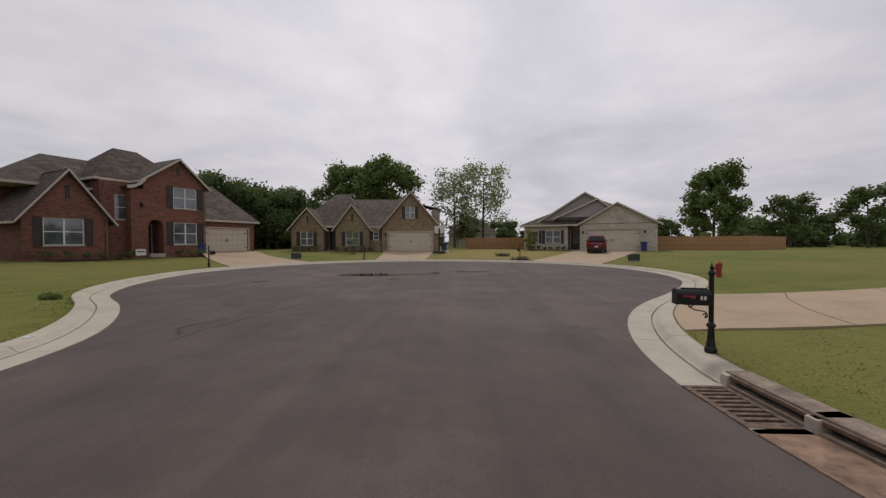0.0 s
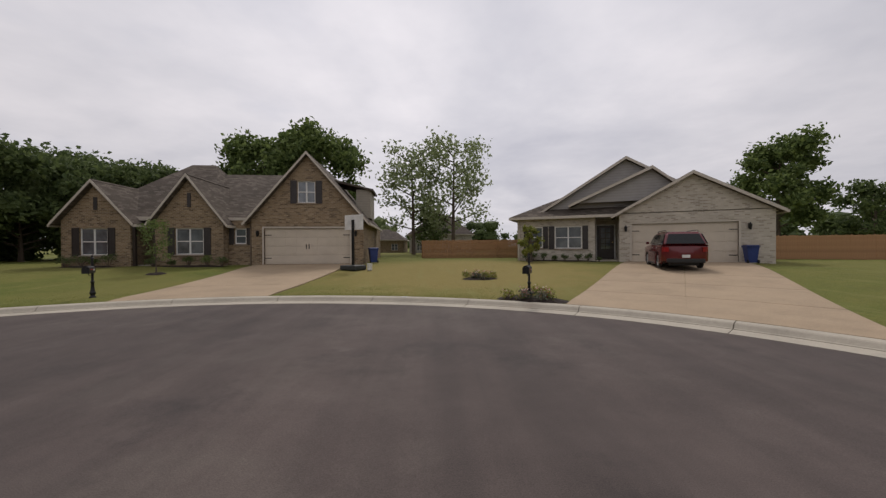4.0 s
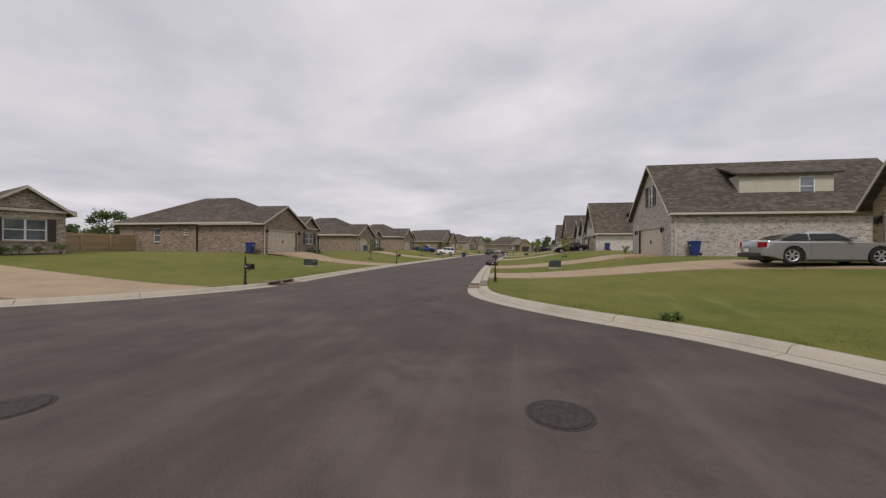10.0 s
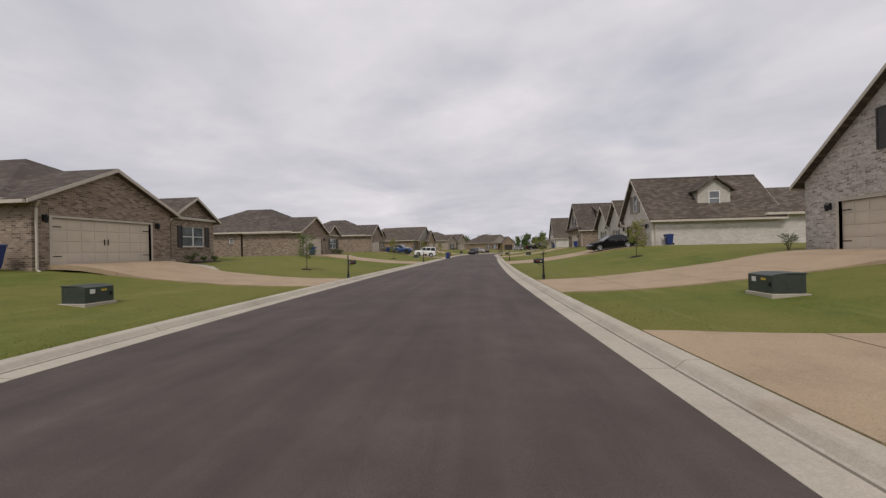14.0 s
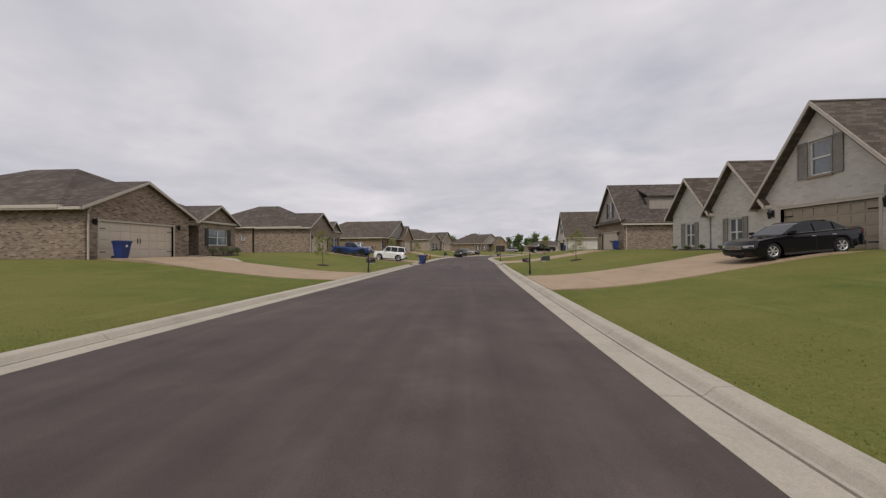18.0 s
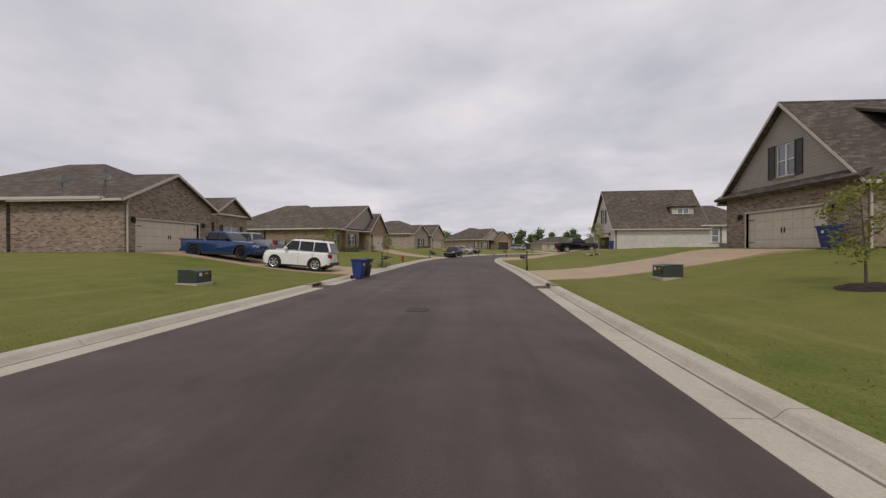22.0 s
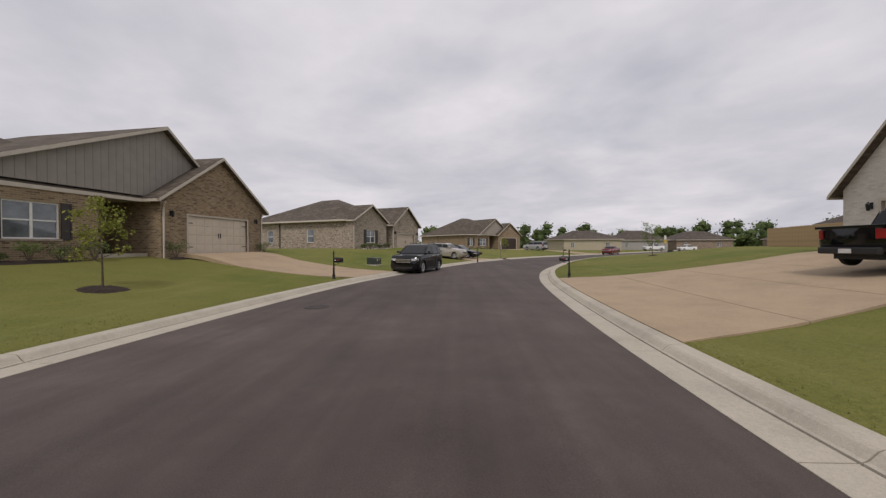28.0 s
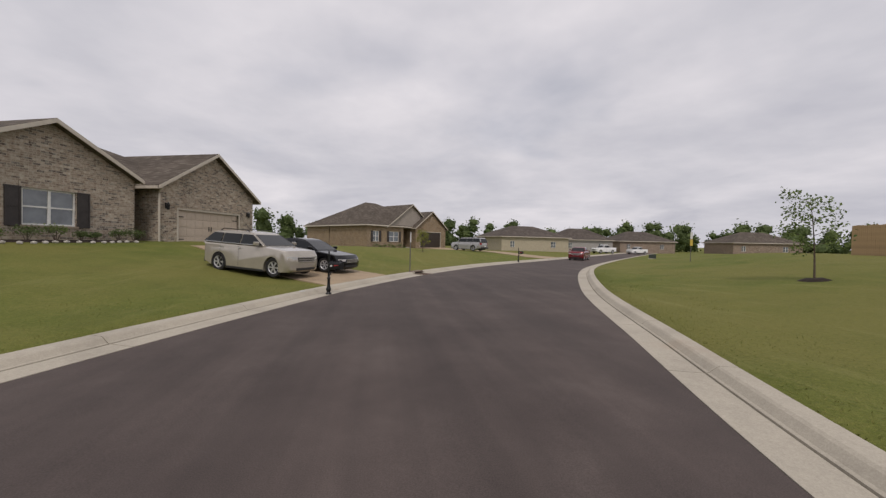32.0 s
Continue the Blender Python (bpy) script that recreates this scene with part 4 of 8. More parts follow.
def shed_dormer(h, u0, u1, v0, v1, z0, z1, zR, wall, roof, wins):
    """A wide flat-roofed dormer on the side slope."""
    part("dormer_wall", boxes((u0, u1, v0, v1, z0, z1)), wall, h)
    bm = bmesh.new()
    slab(bm, [(u0 - 0.3, v0 - 0.25, z1 + 0.02), (u1 + 1.0, v0 - 0.25, zR), (u1 + 1.0, v1 + 0.25, zR), (u0 - 0.3, v1 + 0.25, z1 + 0.02)], 0.12)
    part("dormer_roof", bm, roof, h)
    part("dormer_trim", boxes((u0 - 0.03, u0, v0 - 0.02, v0 + 0.12, z0, z1), (u0 - 0.03, u0, v1 - 0.12, v1 + 0.02, z0, z1), (u0 - 0.03, u0, v0 + 0.12, v1 - 0.12, z1 - 0.12, z1)), WHITE_TRIM, h)
    for a, b, c, d in wins:
        window(h, a, u0 - 0.09, c, b - a, d - c, axis=1, style=1, blinds=0.0)


def vent_slit(h, u, v, z0, z1):
    part("gable_vent", boxes((u - 0.09, u + 0.09, v - 0.035, v + 0.02, z0, z1)), SHUTTER, h)


def house_a():
    h = house_at("house", 20.9, -8.38, 0.80, -114, "two-storey red brick house with steep gables and dark shutters", 1.2)
    B, R = RED_BRICK, ROOF_GREY
    # left gabled room
    block(h, 0, 3.6, 0, 5, -0.7, 2.35, B, front=[(0.8, 2.5, 0.65, 2.2)], back=False)
    window(h, 0.8, 0, 0.65, 1.7, 1.55, shutters=0.34, lintel=B)
    gable_roof(h, 0, 3.6, 0, 5.5, 2.35, 4.95, R, B)
    vent_slit(h, 1.8, 0, 3.3, 4.1)
    # entry bay with a tall narrow window, and the arched porch beside it
    block(h, 3.6, 5.6, 1.0, 5, -0.7, 5.0, B, front=[(4.35, 5.0, 2.3, 3.95)], back=False)
    window(h, 4.35, 1.0, 2.3, 0.65, 1.65, style=1, blinds=0.95)
    block(h, 1.9, 3.6, 2.4, 5, 1.6, 4.3, B, back=False)
    # main two-storey gable, with the arched way into the porch
    block(h, 5.6, 9.5, 0.3, 6, -0.7, 5.1, B, front=[(5.85, 6.75, 0.05, 2.35), (7.4, 9.0, 0.65, 2.3), (7.4, 9.0, 3.25, 4.8)], back=False)
    arch_bm = bmesh.new()
    prev = None
    for i in range(9):
        a = math.pi * i / 8
        p = (6.3 - 0.45 * math.cos(a), 1.95 + 0.42 * math.sin(a))
        if prev:
            prism(arch_bm, [prev, p, (p[0], 2.37), (prev[0], 2.37)], 0.3, 0.54, "y")
        prev = p
    bmesh.ops.remove_doubles(arch_bm, verts=arch_bm.verts[:], dist=1e-4)
    part("arch_infill", arch_bm, B, h)
    entry(h, 5.85, 6.75, 0.3, 1.5, 0.05, 2.3, B)
    for bx in ((5.84, 5.88, 0.54, 1.8, 0, 2.6), (6.75, 6.79, 0.54, 1.8, 0, 2.6), (5.88, 6.75, 1.8, 1.85, 0, 2.6)):
        part("wall", boxes(bx), B, h)
    for z0 in (0.65, 3.25):
        window(h, 7.4, 0.3, z0, 1.6, 1.6 if z0 < 1 else 1.55, shutters=0.4, lintel=B)
    gable_roof(h, 5.6, 9.5, 0.3, 7, 5.1, 6.75, R, B, peak=7.75)
    vent_slit(h, 7.75, 0.3, 5.6, 6.3)
    # flared eave that sweeps down on the entry side
    fl = bmesh.new()
    pts = [(5.62, 5.05), (5.35, 4.72), (5.0, 4.5), (4.6, 4.4)]
    for a, b in zip(pts, pts[1:]):
        slab(fl, [(a[0], 0.0, a[1] + 0.1), (b[0], 0.0, b[1] + 0.1), (b[0], 5.0, b[1] + 0.1), (a[0], 5.0, a[1] + 0.1)], 0.12)
    part("flared_roof", fl, R, h)
    fb = bmesh.new()
    for a, b in zip(pts, pts[1:]):
        prism(fb, [(a[0], a[1] - 0.1), (b[0], b[1] - 0.1), (b[0], b[1] + 0.1), (a[0], a[1] + 0.1)], -0.03, 0.02, "y")
    part("bargeboard", fb, CREAM, h)
    part("wall", boxes((4.9, 5.6, 0.3, 1.0, -0.7, 4.4)), B, h)
    lantern(h, 5.45, 0.3, 3.3)
    # garage wing under its own hipped roof
    block(h, 9.5, 14.2, 0.9, 8, -0.7, 2.55, B, front=[(9.85, 13.65, 0.02, 1.95)], back=False)
    garage_door(h, 9.85, 0.92, 0.02, 3.8, 1.93)
    hip_roof(h, 9.4, 14.2, 0.9, 9, 2.62, 5.8, R, (9.6, 4.6), (12.9, 4.6), over=0.3)
    # rear body and its hipped roof
    block(h, 0.1, 10.5, 5.0, 12, -0.7, 4.3, B)
    hip_roof(h, 0.1, 9.3, 2.2, 12, 4.3, 6.5, R, (2.2, 4.9), (7.0, 4.9), over=0.3)
    hip_roof(h, 3.6, 9.2, 1.3, 8.4, 4.95, 7.35, R, (5.2, 3.2), (6.6, 3.2), over=0.25)
    # pale siding on the north side wall
    part("side_cladding", boxes((0.04, 0.096, 5.02, 11.95, 1.6, 4.24)), lined("cream_siding", (0.55, 0.52, 0.42), 0.16, 1), h)
    downspout(h, 9.55, 0.3, -0.4, 4.9, BROWN_TRIM)
    downspout(h, 3.5, 0.0, -0.4, 2.2, BROWN_TRIM)
    return h


def house_b():
    h = house_at("house", 13.6, -30.45, 0.62, -177, "tan brick house with three front gables and a wide garage gable", 1.217)
    B, R = TAN_BRICK, ROOF_BROWN
    block(h, 0, 3.3, 0, 6, -0.7, 2.5, B, front=[(0.9, 2.2, 0.6, 2.0)], back=False)
    window(h, 0.9, 0, 0.6, 1.3, 1.4, shutters=0.34, lintel=B)
    gable_roof(h, 0, 3.3, 0, 6, 2.5, 4.4, R, B)
    vent_slit(h, 1.65, 0, 2.95, 3.6)
    entry(h, 3.3, 4.5, 0.6, 1.1, 0.05, 2.2, B)
    part("wall", boxes((3.3, 4.5, 1.7, 1.94, -0.7, 2.6)), B, h)
    part("porch_post", boxes((3.32, 3.46, 0.1, 0.24, 0, 2.4)), DARK_DOOR_AND_SHADE, h)
    part("porch_post", boxes((4.34, 4.48, 0.1, 0.24, 0, 2.4)), DARK_DOOR_AND_SHADE, h)
    block(h, 4.5, 7.9, 0, 6, -0.7, 2.5, B, front=[(5.5, 6.9, 0.6, 2.0)], back=False)
    window(h, 5.5, 0, 0.6, 1.4, 1.4, shutters=0.34, lintel=B)
    gable_roof(h, 4.5, 7.9, 0, 6, 2.5, 4.75, R, B)
    vent_slit(h, 6.2, 0, 3.1, 3.85)
    block(h, 7.9, 9.2, 0.5, 6, -0.7, 2.6, B, front=[(8.25, 8.85, 1.15, 2.0)], back=False)
    window(h, 8.25, 0.5, 1.15, 0.6, 0.85, shutters=0.26, style=1)
    block(h, 9.2, 15.2, 0.3, 8, -0.7, 2.6, B, front=[(9.85, 14.45, 0.02, 2.0)], back=False)
    garage_door(h, 9.85, 0.32, 0.02, 4.6, 1.98)
    part("lintel", boxes((9.7, 14.6, 0.275, 0.4, 2.1, 2.34)), B, h)
    gable_roof(h, 9.2, 15.2, 0.3, 9, 2.6, 6.1, R, None)
    part("gable_wall", gable_with_hole(9.2, 15.2, 12.2, 2.6, 6.1, 0.3, 0.24, (11.65, 12.6, 3.4, 4.6)), B, h)
    window(h, 11.65, 0.3, 3.4, 0.95, 1.2, shutters=0.34, lintel=B)
    hip_roof(h, 0.3, 11.5, 0.8, 12, 2.6, 6.05, R, (4.0, 6.2), (11.2, 6.2), over=0.3)
    hip_roof(h, 0.35, 7.2, 0.85, 11.9, 2.66, 6.6, R, (3.1, 5.8), (4.6, 5.8), over=0.3)
    block(h, 0.3, 15.2, 6, 12, -0.7, 2.6, B)
    dormer_box = boxes((14.4, 15.3, 3.2, 5.6, 2.8, 4.6))
    part("dormer_wall", dormer_box, lined("tan_siding", (0.36, 0.32, 0.26), 0.16, 1), h)
    bm = bmesh.new()
    slab(bm, [(12.6, 3.0, 5.3), (15.5, 3.0, 4.62), (15.5, 5.8, 4.62), (12.6, 5.8, 5.3)], 0.12)
    part("dormer_roof", bm, R, h)
    lantern(h, 9.55, 0.3, 1.7)
    lantern(h, 14.8, 0.3, 1.7)
    downspout(h, 9.1, 0.5, -0.4, 2.4, BROWN_TRIM)
    return h


def house_c():
    h = house_at("house", -15.95, -34.2, 0.66, 155, "single-storey cream brick house with grey siding in its stepped gables", 1.27)
    B, R = PALE_BRICK, ROOF_BROWN
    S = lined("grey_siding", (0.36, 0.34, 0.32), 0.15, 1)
    block(h, 0, 4.4, 0.6, 9, -0.7, 2.55, B, front=[(0.7, 1.5, 0.75, 2.0), (2.2, 3.7, 0.7, 2.0)], back=False)
    window(h, 0.7, 0.6, 0.75, 0.8, 1.25, shutters=0.28, style=1)
    window(h, 2.2, 0.6, 0.7, 1.5, 1.3, shutters=0.3)
    entry(h, 4.4, 5.6, 0.9, 1.6, 0.05, 2.2, B)
    part("wall", boxes((4.4, 5.6, 2.5, 2.74, -0.7, 2.6)), B, h)
    block(h, 5.6, 12.2, 0, 9, -0.7, 2.55, B, front=[(6.2, 10.8, 0.02, 2.0)], back=False)
    garage_door(h, 6.2, 0.02, 0.02, 4.6, 1.98)
    part("lintel", boxes((6.0, 11.0, -0.025, 0.1, 2.1, 2.34)), B, h)
    gable_roof(h, 5.6, 12.2, 0, 8, 2.6, 4.5, R, B)
    gable_roof(h, 3.4, 9.2, 0.5, 8, 3.3, 5.0, R, S, peak=7.2)
    gable_roof(h, 1.6, 10.4, 1.1, 8.5, 3.0, 5.75, R, S)
    hip_roof(h, 0, 12.2, 0.6, 13, 2.6, 5.6, R, (5.8, 6), (7, 6), over=0.4)
    block(h, 0, 12.2, 9, 13, -0.7, 2.55, B)
    lantern(h, 5.9, 0, 1.75)
    lantern(h, 11.2, 0, 1.75)
    downspout(h, 0.1, 0.6, -0.4, 2.4)
    return h


def house_d():
    h = house_at("house", 18.5, 14.4, 1.2, -94, "tan brick house with three steep gables beside the turning circle", 1.27)
    B, R = TAN_BRICK, ROOF_GREY
    block(h, 0, 4.6, 0.3, 8, -0.9, 2.4, B, front=[(0.6, 4.1, 0.0, 1.85)], back=False)
    garage_door(h, 0.6, 0.32, 0, 3.5, 1.85)
    gable_roof(h, 0, 4.6, 0.3, 8, 2.4, 5.4, R, None)
    part("gable_wall", gable_with_hole(0, 4.6, 2.3, 2.4, 5.4, 0.3, 0.24, (1.85, 2.75, 2.95, 4.05)), B, h)
    window(h, 1.85, 0.3, 2.95, 0.9, 1.1, shutters=0.28, style=1)
    block(h, 4.6, 6.1, 0.9, 8, -0.9, 2.5, B, front=[(5.1, 5.6, 1.05, 1.85)], back=False)
    window(h, 5.1, 0.9, 1.05, 0.5, 0.8, shutters=0.22, style=1)
    block(h, 6.1, 9.3, 0.3, 8, -0.9, 2.4, B, front=[(7.1, 8.2, 0.55, 2.05)], back=False)
    window(h, 7.1, 0.3, 0.55, 1.1, 1.5, shutters=0.3, lintel=B)
    gable_roof(h, 6.1, 9.3, 0.3, 7, 2.4, 4.35, R, B)
    entry(h, 9.3, 10.4, 0.9, 1.2, 0.05, 2.2, B)
    part("wall", boxes((9.3, 10.4, 2.1, 2.34, -0.9, 2.6)), B, h)
    block(h, 10.4, 14.2, 0, 8, -0.9, 2.45, B, front=[(11.7, 12.8, 0.5, 2.05)], back=False, right=[(4.2, 4.9, 1.3, 1.65)])
    window(h, 11.7, 0, 0.5, 1.1, 1.55, shutters=0.34, lintel=B)
    gable_roof(h, 10.4, 14.2, 0, 7, 2.45, 4.3, R, B)
    part("louvre_vent", boxes((12.1, 12.5, -0.02, 0.05, 3.1, 3.6)), B, h)
    window(h, 4.2, 14.2, 1.3, 0.7, 0.35, axis=1, face_dir=1, style=1, blinds=0)
    block(h, 0.4, 14.2, 8, 9.6, -0.9, 2.45, B)
    hip_roof(h, 5.4, 14.2, 0.9, 9.6, 2.5, 6.35, R, (9.9, 4.8), (11.4, 4.8), over=0.3)
    hip_roof(h, 0.4, 10.6, 1.2, 9.4, 2.56, 5.35, R, (2.4, 5.3), (10.0, 5.3), over=0.3)
    downspout(h, 14.3, 0.2, -0.5, 2.3, BROWN_TRIM)
    lantern(h, 0.35, 0.3, 1.6)
    return h


def east_garage_house(x, y, z, ang, W, zE, zR, dw, dh, B, R, label, gable=None, depth=13, pent=False, peak=None, shutter="dark_shutter_paint", win=(0.95, 1.35, 0.55), open_=False, door_mat=None, du=None, right=(), k=1.2):
    """A steep gable to the street over the garage, with a window in the gable, and a long side wall."""
    h = house_at("house", x, y, z, ang, label, k)
    h["shutter_paint"] = shutter
    du = (W - dw) / 2 if du is None else du
    gm = gable or B
    block(h, 0, W, 0, depth, -1.2, zE, B, front=[(du, du + dw, 0.0, dh)], right=right)
    garage_door(h, du, 0.02, 0.0, dw, dh, door_mat, open_)
    part("lintel", boxes((du - 0.15, du + dw + 0.15, -0.025, 0.1, dh + 0.09, dh + 0.32)), B, h)
    pk = peak if peak is not None else W / 2
    ww, wh, lift = win
    wz = zE + lift
    a0, a1 = pk - ww / 2 - 0.12, pk + ww / 2 + 0.12
    bm = gable_with_hole(0, W, pk, zE, zR, 0, 0.24, (a0 + 0.12, a1 - 0.12, wz, wz + wh))
    part("gable_wall", bm, gm, h)
    window(h, a0 + 0.12, 0, wz, ww, wh, shutters=0.36, lintel=gm if gable is None else None, style=1 if ww < 0.9 else 2)
    gable_roof(h, 0, W, 0, depth, zE, zR, R, None, peak=pk, gable_ends=(True, True))
    if pent:
        bm = bmesh.new()
        slab(bm, [(-0.3, -0.5, zE - 0.12), (W + 0.3, -0.5, zE - 0.12), (W + 0.3, 0.0, zE + 0.22), (-0.3, 0.0, zE + 0.22)], 0.12)
        part("pent_roof", bm, R, h)
    lantern(h, du - 0.3, 0, dh * 0.9)
    lantern(h, du + dw + 0.3, 0, dh * 0.9)
    return h


def house_e():
    h = east_garage_house(13.7, 31.15, 1.42, -90, 6.8, 2.87, 6.2, 4.05, 1.8, GREY_BRICK, ROOF_GREY, "limewashed brick house with a steep garage gable and a side dormer", peak=3.6)
    S = lined("cream_siding", (0.55, 0.52, 0.42), 0.16, 1)
    # dormer on the south slope (u high)
    part("dormer_wall", boxes((4.6, 5.9, 4.2, 9.2, 3.2, 5.0)), S, h)
    bm = bmesh.new()
    slab(bm, [(3.5, 3.9, 6.1), (6.2, 3.9, 5.05), (6.2, 9.5, 5.05), (3.5, 9.5, 6.1)], 0.12)
    part("dormer_roof", bm, ROOF_GREY, h)
    window(h, 7.4, 5.99, 3.65, 0.8, 1.15, axis=1, face_dir=1, style=1, blinds=0)
    window(h, 11.2, 6.89, 1.7, 0.9, 0.45, axis=1, face_dir=1, style=1, blinds=0)
    downspout(h, 6.88, 0.25, -0.6, 2.5)
    block(h, 0.3, 6.8, 13, 18, -1.2, 2.75, GREY_BRICK)
    hip_roof(h, 0.3, 6.8, 12.5, 18, 2.75, 4.9, ROOF_GREY, (3, 14.2), (3, 15.2), over=0.3, ridge="v")
    return h


def house_f():
    h = east_garage_house(14.6, 56.1, 1.62, -90, 4.6, 2.02, 4.8, 3.1, 1.5, WHITE_BRICK, ROOF_BROWN, "cream painted brick house with grey shutters and a gabled dormer", shutter="grey_shutter_paint", peak=2.2, depth=7.6, k=1.53, win=(0.72, 1.15, 0.45), door_mat=plain("taupe_garage_paint", (0.34, 0.28, 0.21), 0.5, vary=0.06))
    B, R = WHITE_BRICK, ROOF_BROWN
    # two more gables to the north, each with a tall shuttered window
    for u0, u1, zr, vv in ((-3.0, -0.02, 3.75, 0.05), (-6.2, -3.2, 3.65, 0.1)):
        c = (u0 + u1) / 2
        block(h, u0, u1, vv, 8, -1.2, 2.02, B, front=[(c - 0.4, c + 0.4, 0.2, 1.4)], back=False)
        window(h, c - 0.4, vv, 0.2, 0.8, 1.2, shutters=0.26, style=2)
        gable_roof(h, u0, u1, vv, 8, 2.02, zr, R, B)
    part("wall", boxes((-3.2, -3.0, 0.5, 8, -1.2, 2.0)), B, h)
    hip_roof(h, -6.2, 1.5, 1.5, 12, 2.05, 4.9, R, (-2.6, 6), (-1.4, 6), over=0.3)
    dw = boxes((2.9, 4.0, 3.2, 5.2, 2.4, 3.75))
    prism(dw, [(3.2, 3.75), (5.2, 3.75), (4.2, 4.5)], 2.9, 4.0, "x")
    part("dormer_wall", dw, plain("pale_stucco", (0.48, 0.45, 0.39), 0.8, bump=0.2), h)
    r = new("dormer_roof")
    r.parent = h
    for e in (2.95, 5.45):
        bm = bmesh.new()
        slab(bm, [(4.25, e, 3.62), (4.25, 4.2, 4.57), (1.9, 4.2, 4.57), (1.9, e, 3.62)], 0.1)
        part("roof_slope", bm, R, r)
    window(h, 3.85, 4.09, 2.6, 0.7, 1.0, axis=1, face_dir=1, style=1, blinds=0)
    block(h, 0.3, 4.6, 7.6, 17, -1.2, 2.02, B, right=[(12.0, 12.8, 0.9, 1.3)])
    window(h, 12.0, 4.6, 0.9, 0.8, 0.4, axis=1, face_dir=1, style=1, blinds=0)
    hip_roof(h, 0.2, 4.6, 7.0, 17, 2.02, 3.9, R, (2.4, 8.5), (2.4, 14.5), over=0.3, ridge="v")
    downspout(h, 4.68, 0.25, -0.8, 1.9)
    return h


def house_g():
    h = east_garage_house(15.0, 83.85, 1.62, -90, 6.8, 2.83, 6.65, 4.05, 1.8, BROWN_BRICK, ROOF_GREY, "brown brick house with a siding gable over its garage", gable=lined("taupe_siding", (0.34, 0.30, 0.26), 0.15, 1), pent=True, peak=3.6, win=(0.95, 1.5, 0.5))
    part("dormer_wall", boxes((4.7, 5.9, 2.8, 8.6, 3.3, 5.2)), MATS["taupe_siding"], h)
    bm = bmesh.new()
    slab(bm, [(3.5, 2.5, 6.5), (6.2, 2.5, 5.25), (6.2, 8.9, 5.25), (3.5, 8.9, 6.5)], 0.12)
    part("dormer_roof", bm, ROOF_GREY, h)
    window(h, 5.2, 5.99, 3.8, 0.9, 1.1, axis=1, face_dir=1, style=1, blinds=0)
    downspout(h, 6.88, 0.25, -0.8, 2.6)
    return h


def house_h():
    h = east_garage_house(17.4, 114.7, 1.45, -93, 6.8, 2.55, 6.7, 4.05, 1.85, WHITE_BRICK, ROOF_BROWN, "white painted brick house with an open garage and black shutters", peak=3.6, win=(1.0, 1.55, 0.5), open_=True, depth=9.4)
    B, R = WHITE_BRICK, ROOF_BROWN
    part("garage_interior", boxes((0.3, 6.5, 7.0, 7.1, 0, 2.5), (0.3, 6.5, 0.24, 7.0, -0.1, 0.0), (0.3, 6.5, 0.24, 7.0, 2.4, 2.5)), plain("garage_plaster", (0.30, 0.29, 0.27), 0.8), h)
    part("dormer_wall", boxes((4.6, 5.9, 6.4, 8.6, 3.0, 4.7)), plain("pale_stucco", (0.48, 0.45, 0.39), 0.8, bump=0.2), h)
    hip = new("dormer_roof")
    hip.parent = h
    for pl in ([(6.2, 6.1, 4.65), (6.2, 8.9, 4.65), (5.0, 7.5, 5.6)], [(6.2, 6.1, 4.65), (5.0, 7.5, 5.6), (3.4, 7.5, 5.6), (3.4, 6.1, 4.65)], [(6.2, 8.9, 4.65), (5.0, 7.5, 5.6), (3.4, 7.5, 5.6), (3.4, 8.9, 4.65)]):
        bm = bmesh.new()
        slab(bm, pl, 0.1)
        part("roof_slope", bm, R, hip)
    window(h, 6.9, 5.99, 3.3, 1.2, 1.15, axis=1, face_dir=1, style=2, blinds=0)
    block(h, 0.3, 6.8, 9.4, 15, -1.2, 2.55, B, right=[(9.9, 10.6, 0.7, 2.1), (12.6, 13.1, 1.2, 2.0)])
    window(h, 9.9, 6.8, 0.7, 0.7, 1.4, axis=1, face_dir=1, style=1, blinds=0.3)
    window(h, 12.6, 6.8, 1.2, 0.5, 0.8, axis=1, face_dir=1, style=1, blinds=0.3)
    hip_roof(h, 0.2, 6.8, 9.0, 15, 2.55, 5.0, R, (3.0, 9.6), (3.0, 12.2), over=0.3, ridge="v")
    downspout(h, 6.88, 10.8, -0.8, 2.5, BLACK_IRON)
    downspout(h, 6.88, 0.25, -0.8, 2.4, BLACK_IRON)
    return h


def far_house(x, y, z, ang, W, D, zE, zR, B, R, label, door=None):
    h = house_at("house", x, y, z, ang, label)
    dd = [(door, door + 4.2, 0.02, 2.0)] if door is not None else []
    block(h, 0, W, 0, D, -1.0, zE, B, front=dd + [(W * 0.72, W * 0.72 + 1.2, 0.8, 2.0), (W * 0.12, W * 0.12 + 1.0, 0.8, 2.0)] if door is None else dd)
    if door is not None:
        garage_door(h, door, 0.02, 0.02, 4.2, 1.98)
    else:
        window(h, W * 0.72, 0, 0.8, 1.2, 1.2)
        window(h, W * 0.12, 0, 0.8, 1.0, 1.2)
    hip_roof(h, 0, W, 0, D, zE, zR, R, (W * 0.33, D / 2), (W * 0.67, D / 2), over=0.4)
    return h


house_a()
house_b()
house_c()
house_d()
house_e()
house_f()
house_g()
house_h()
# west side: the brick houses along the street
west_house(-30.6, 1.44, 1.3, 72, MIXED_BRICK, ROOF_GREY, "tumbled brick house with a two-car garage and dark shutters", 6.0, 1.3, 3.1, main_R=4.9)
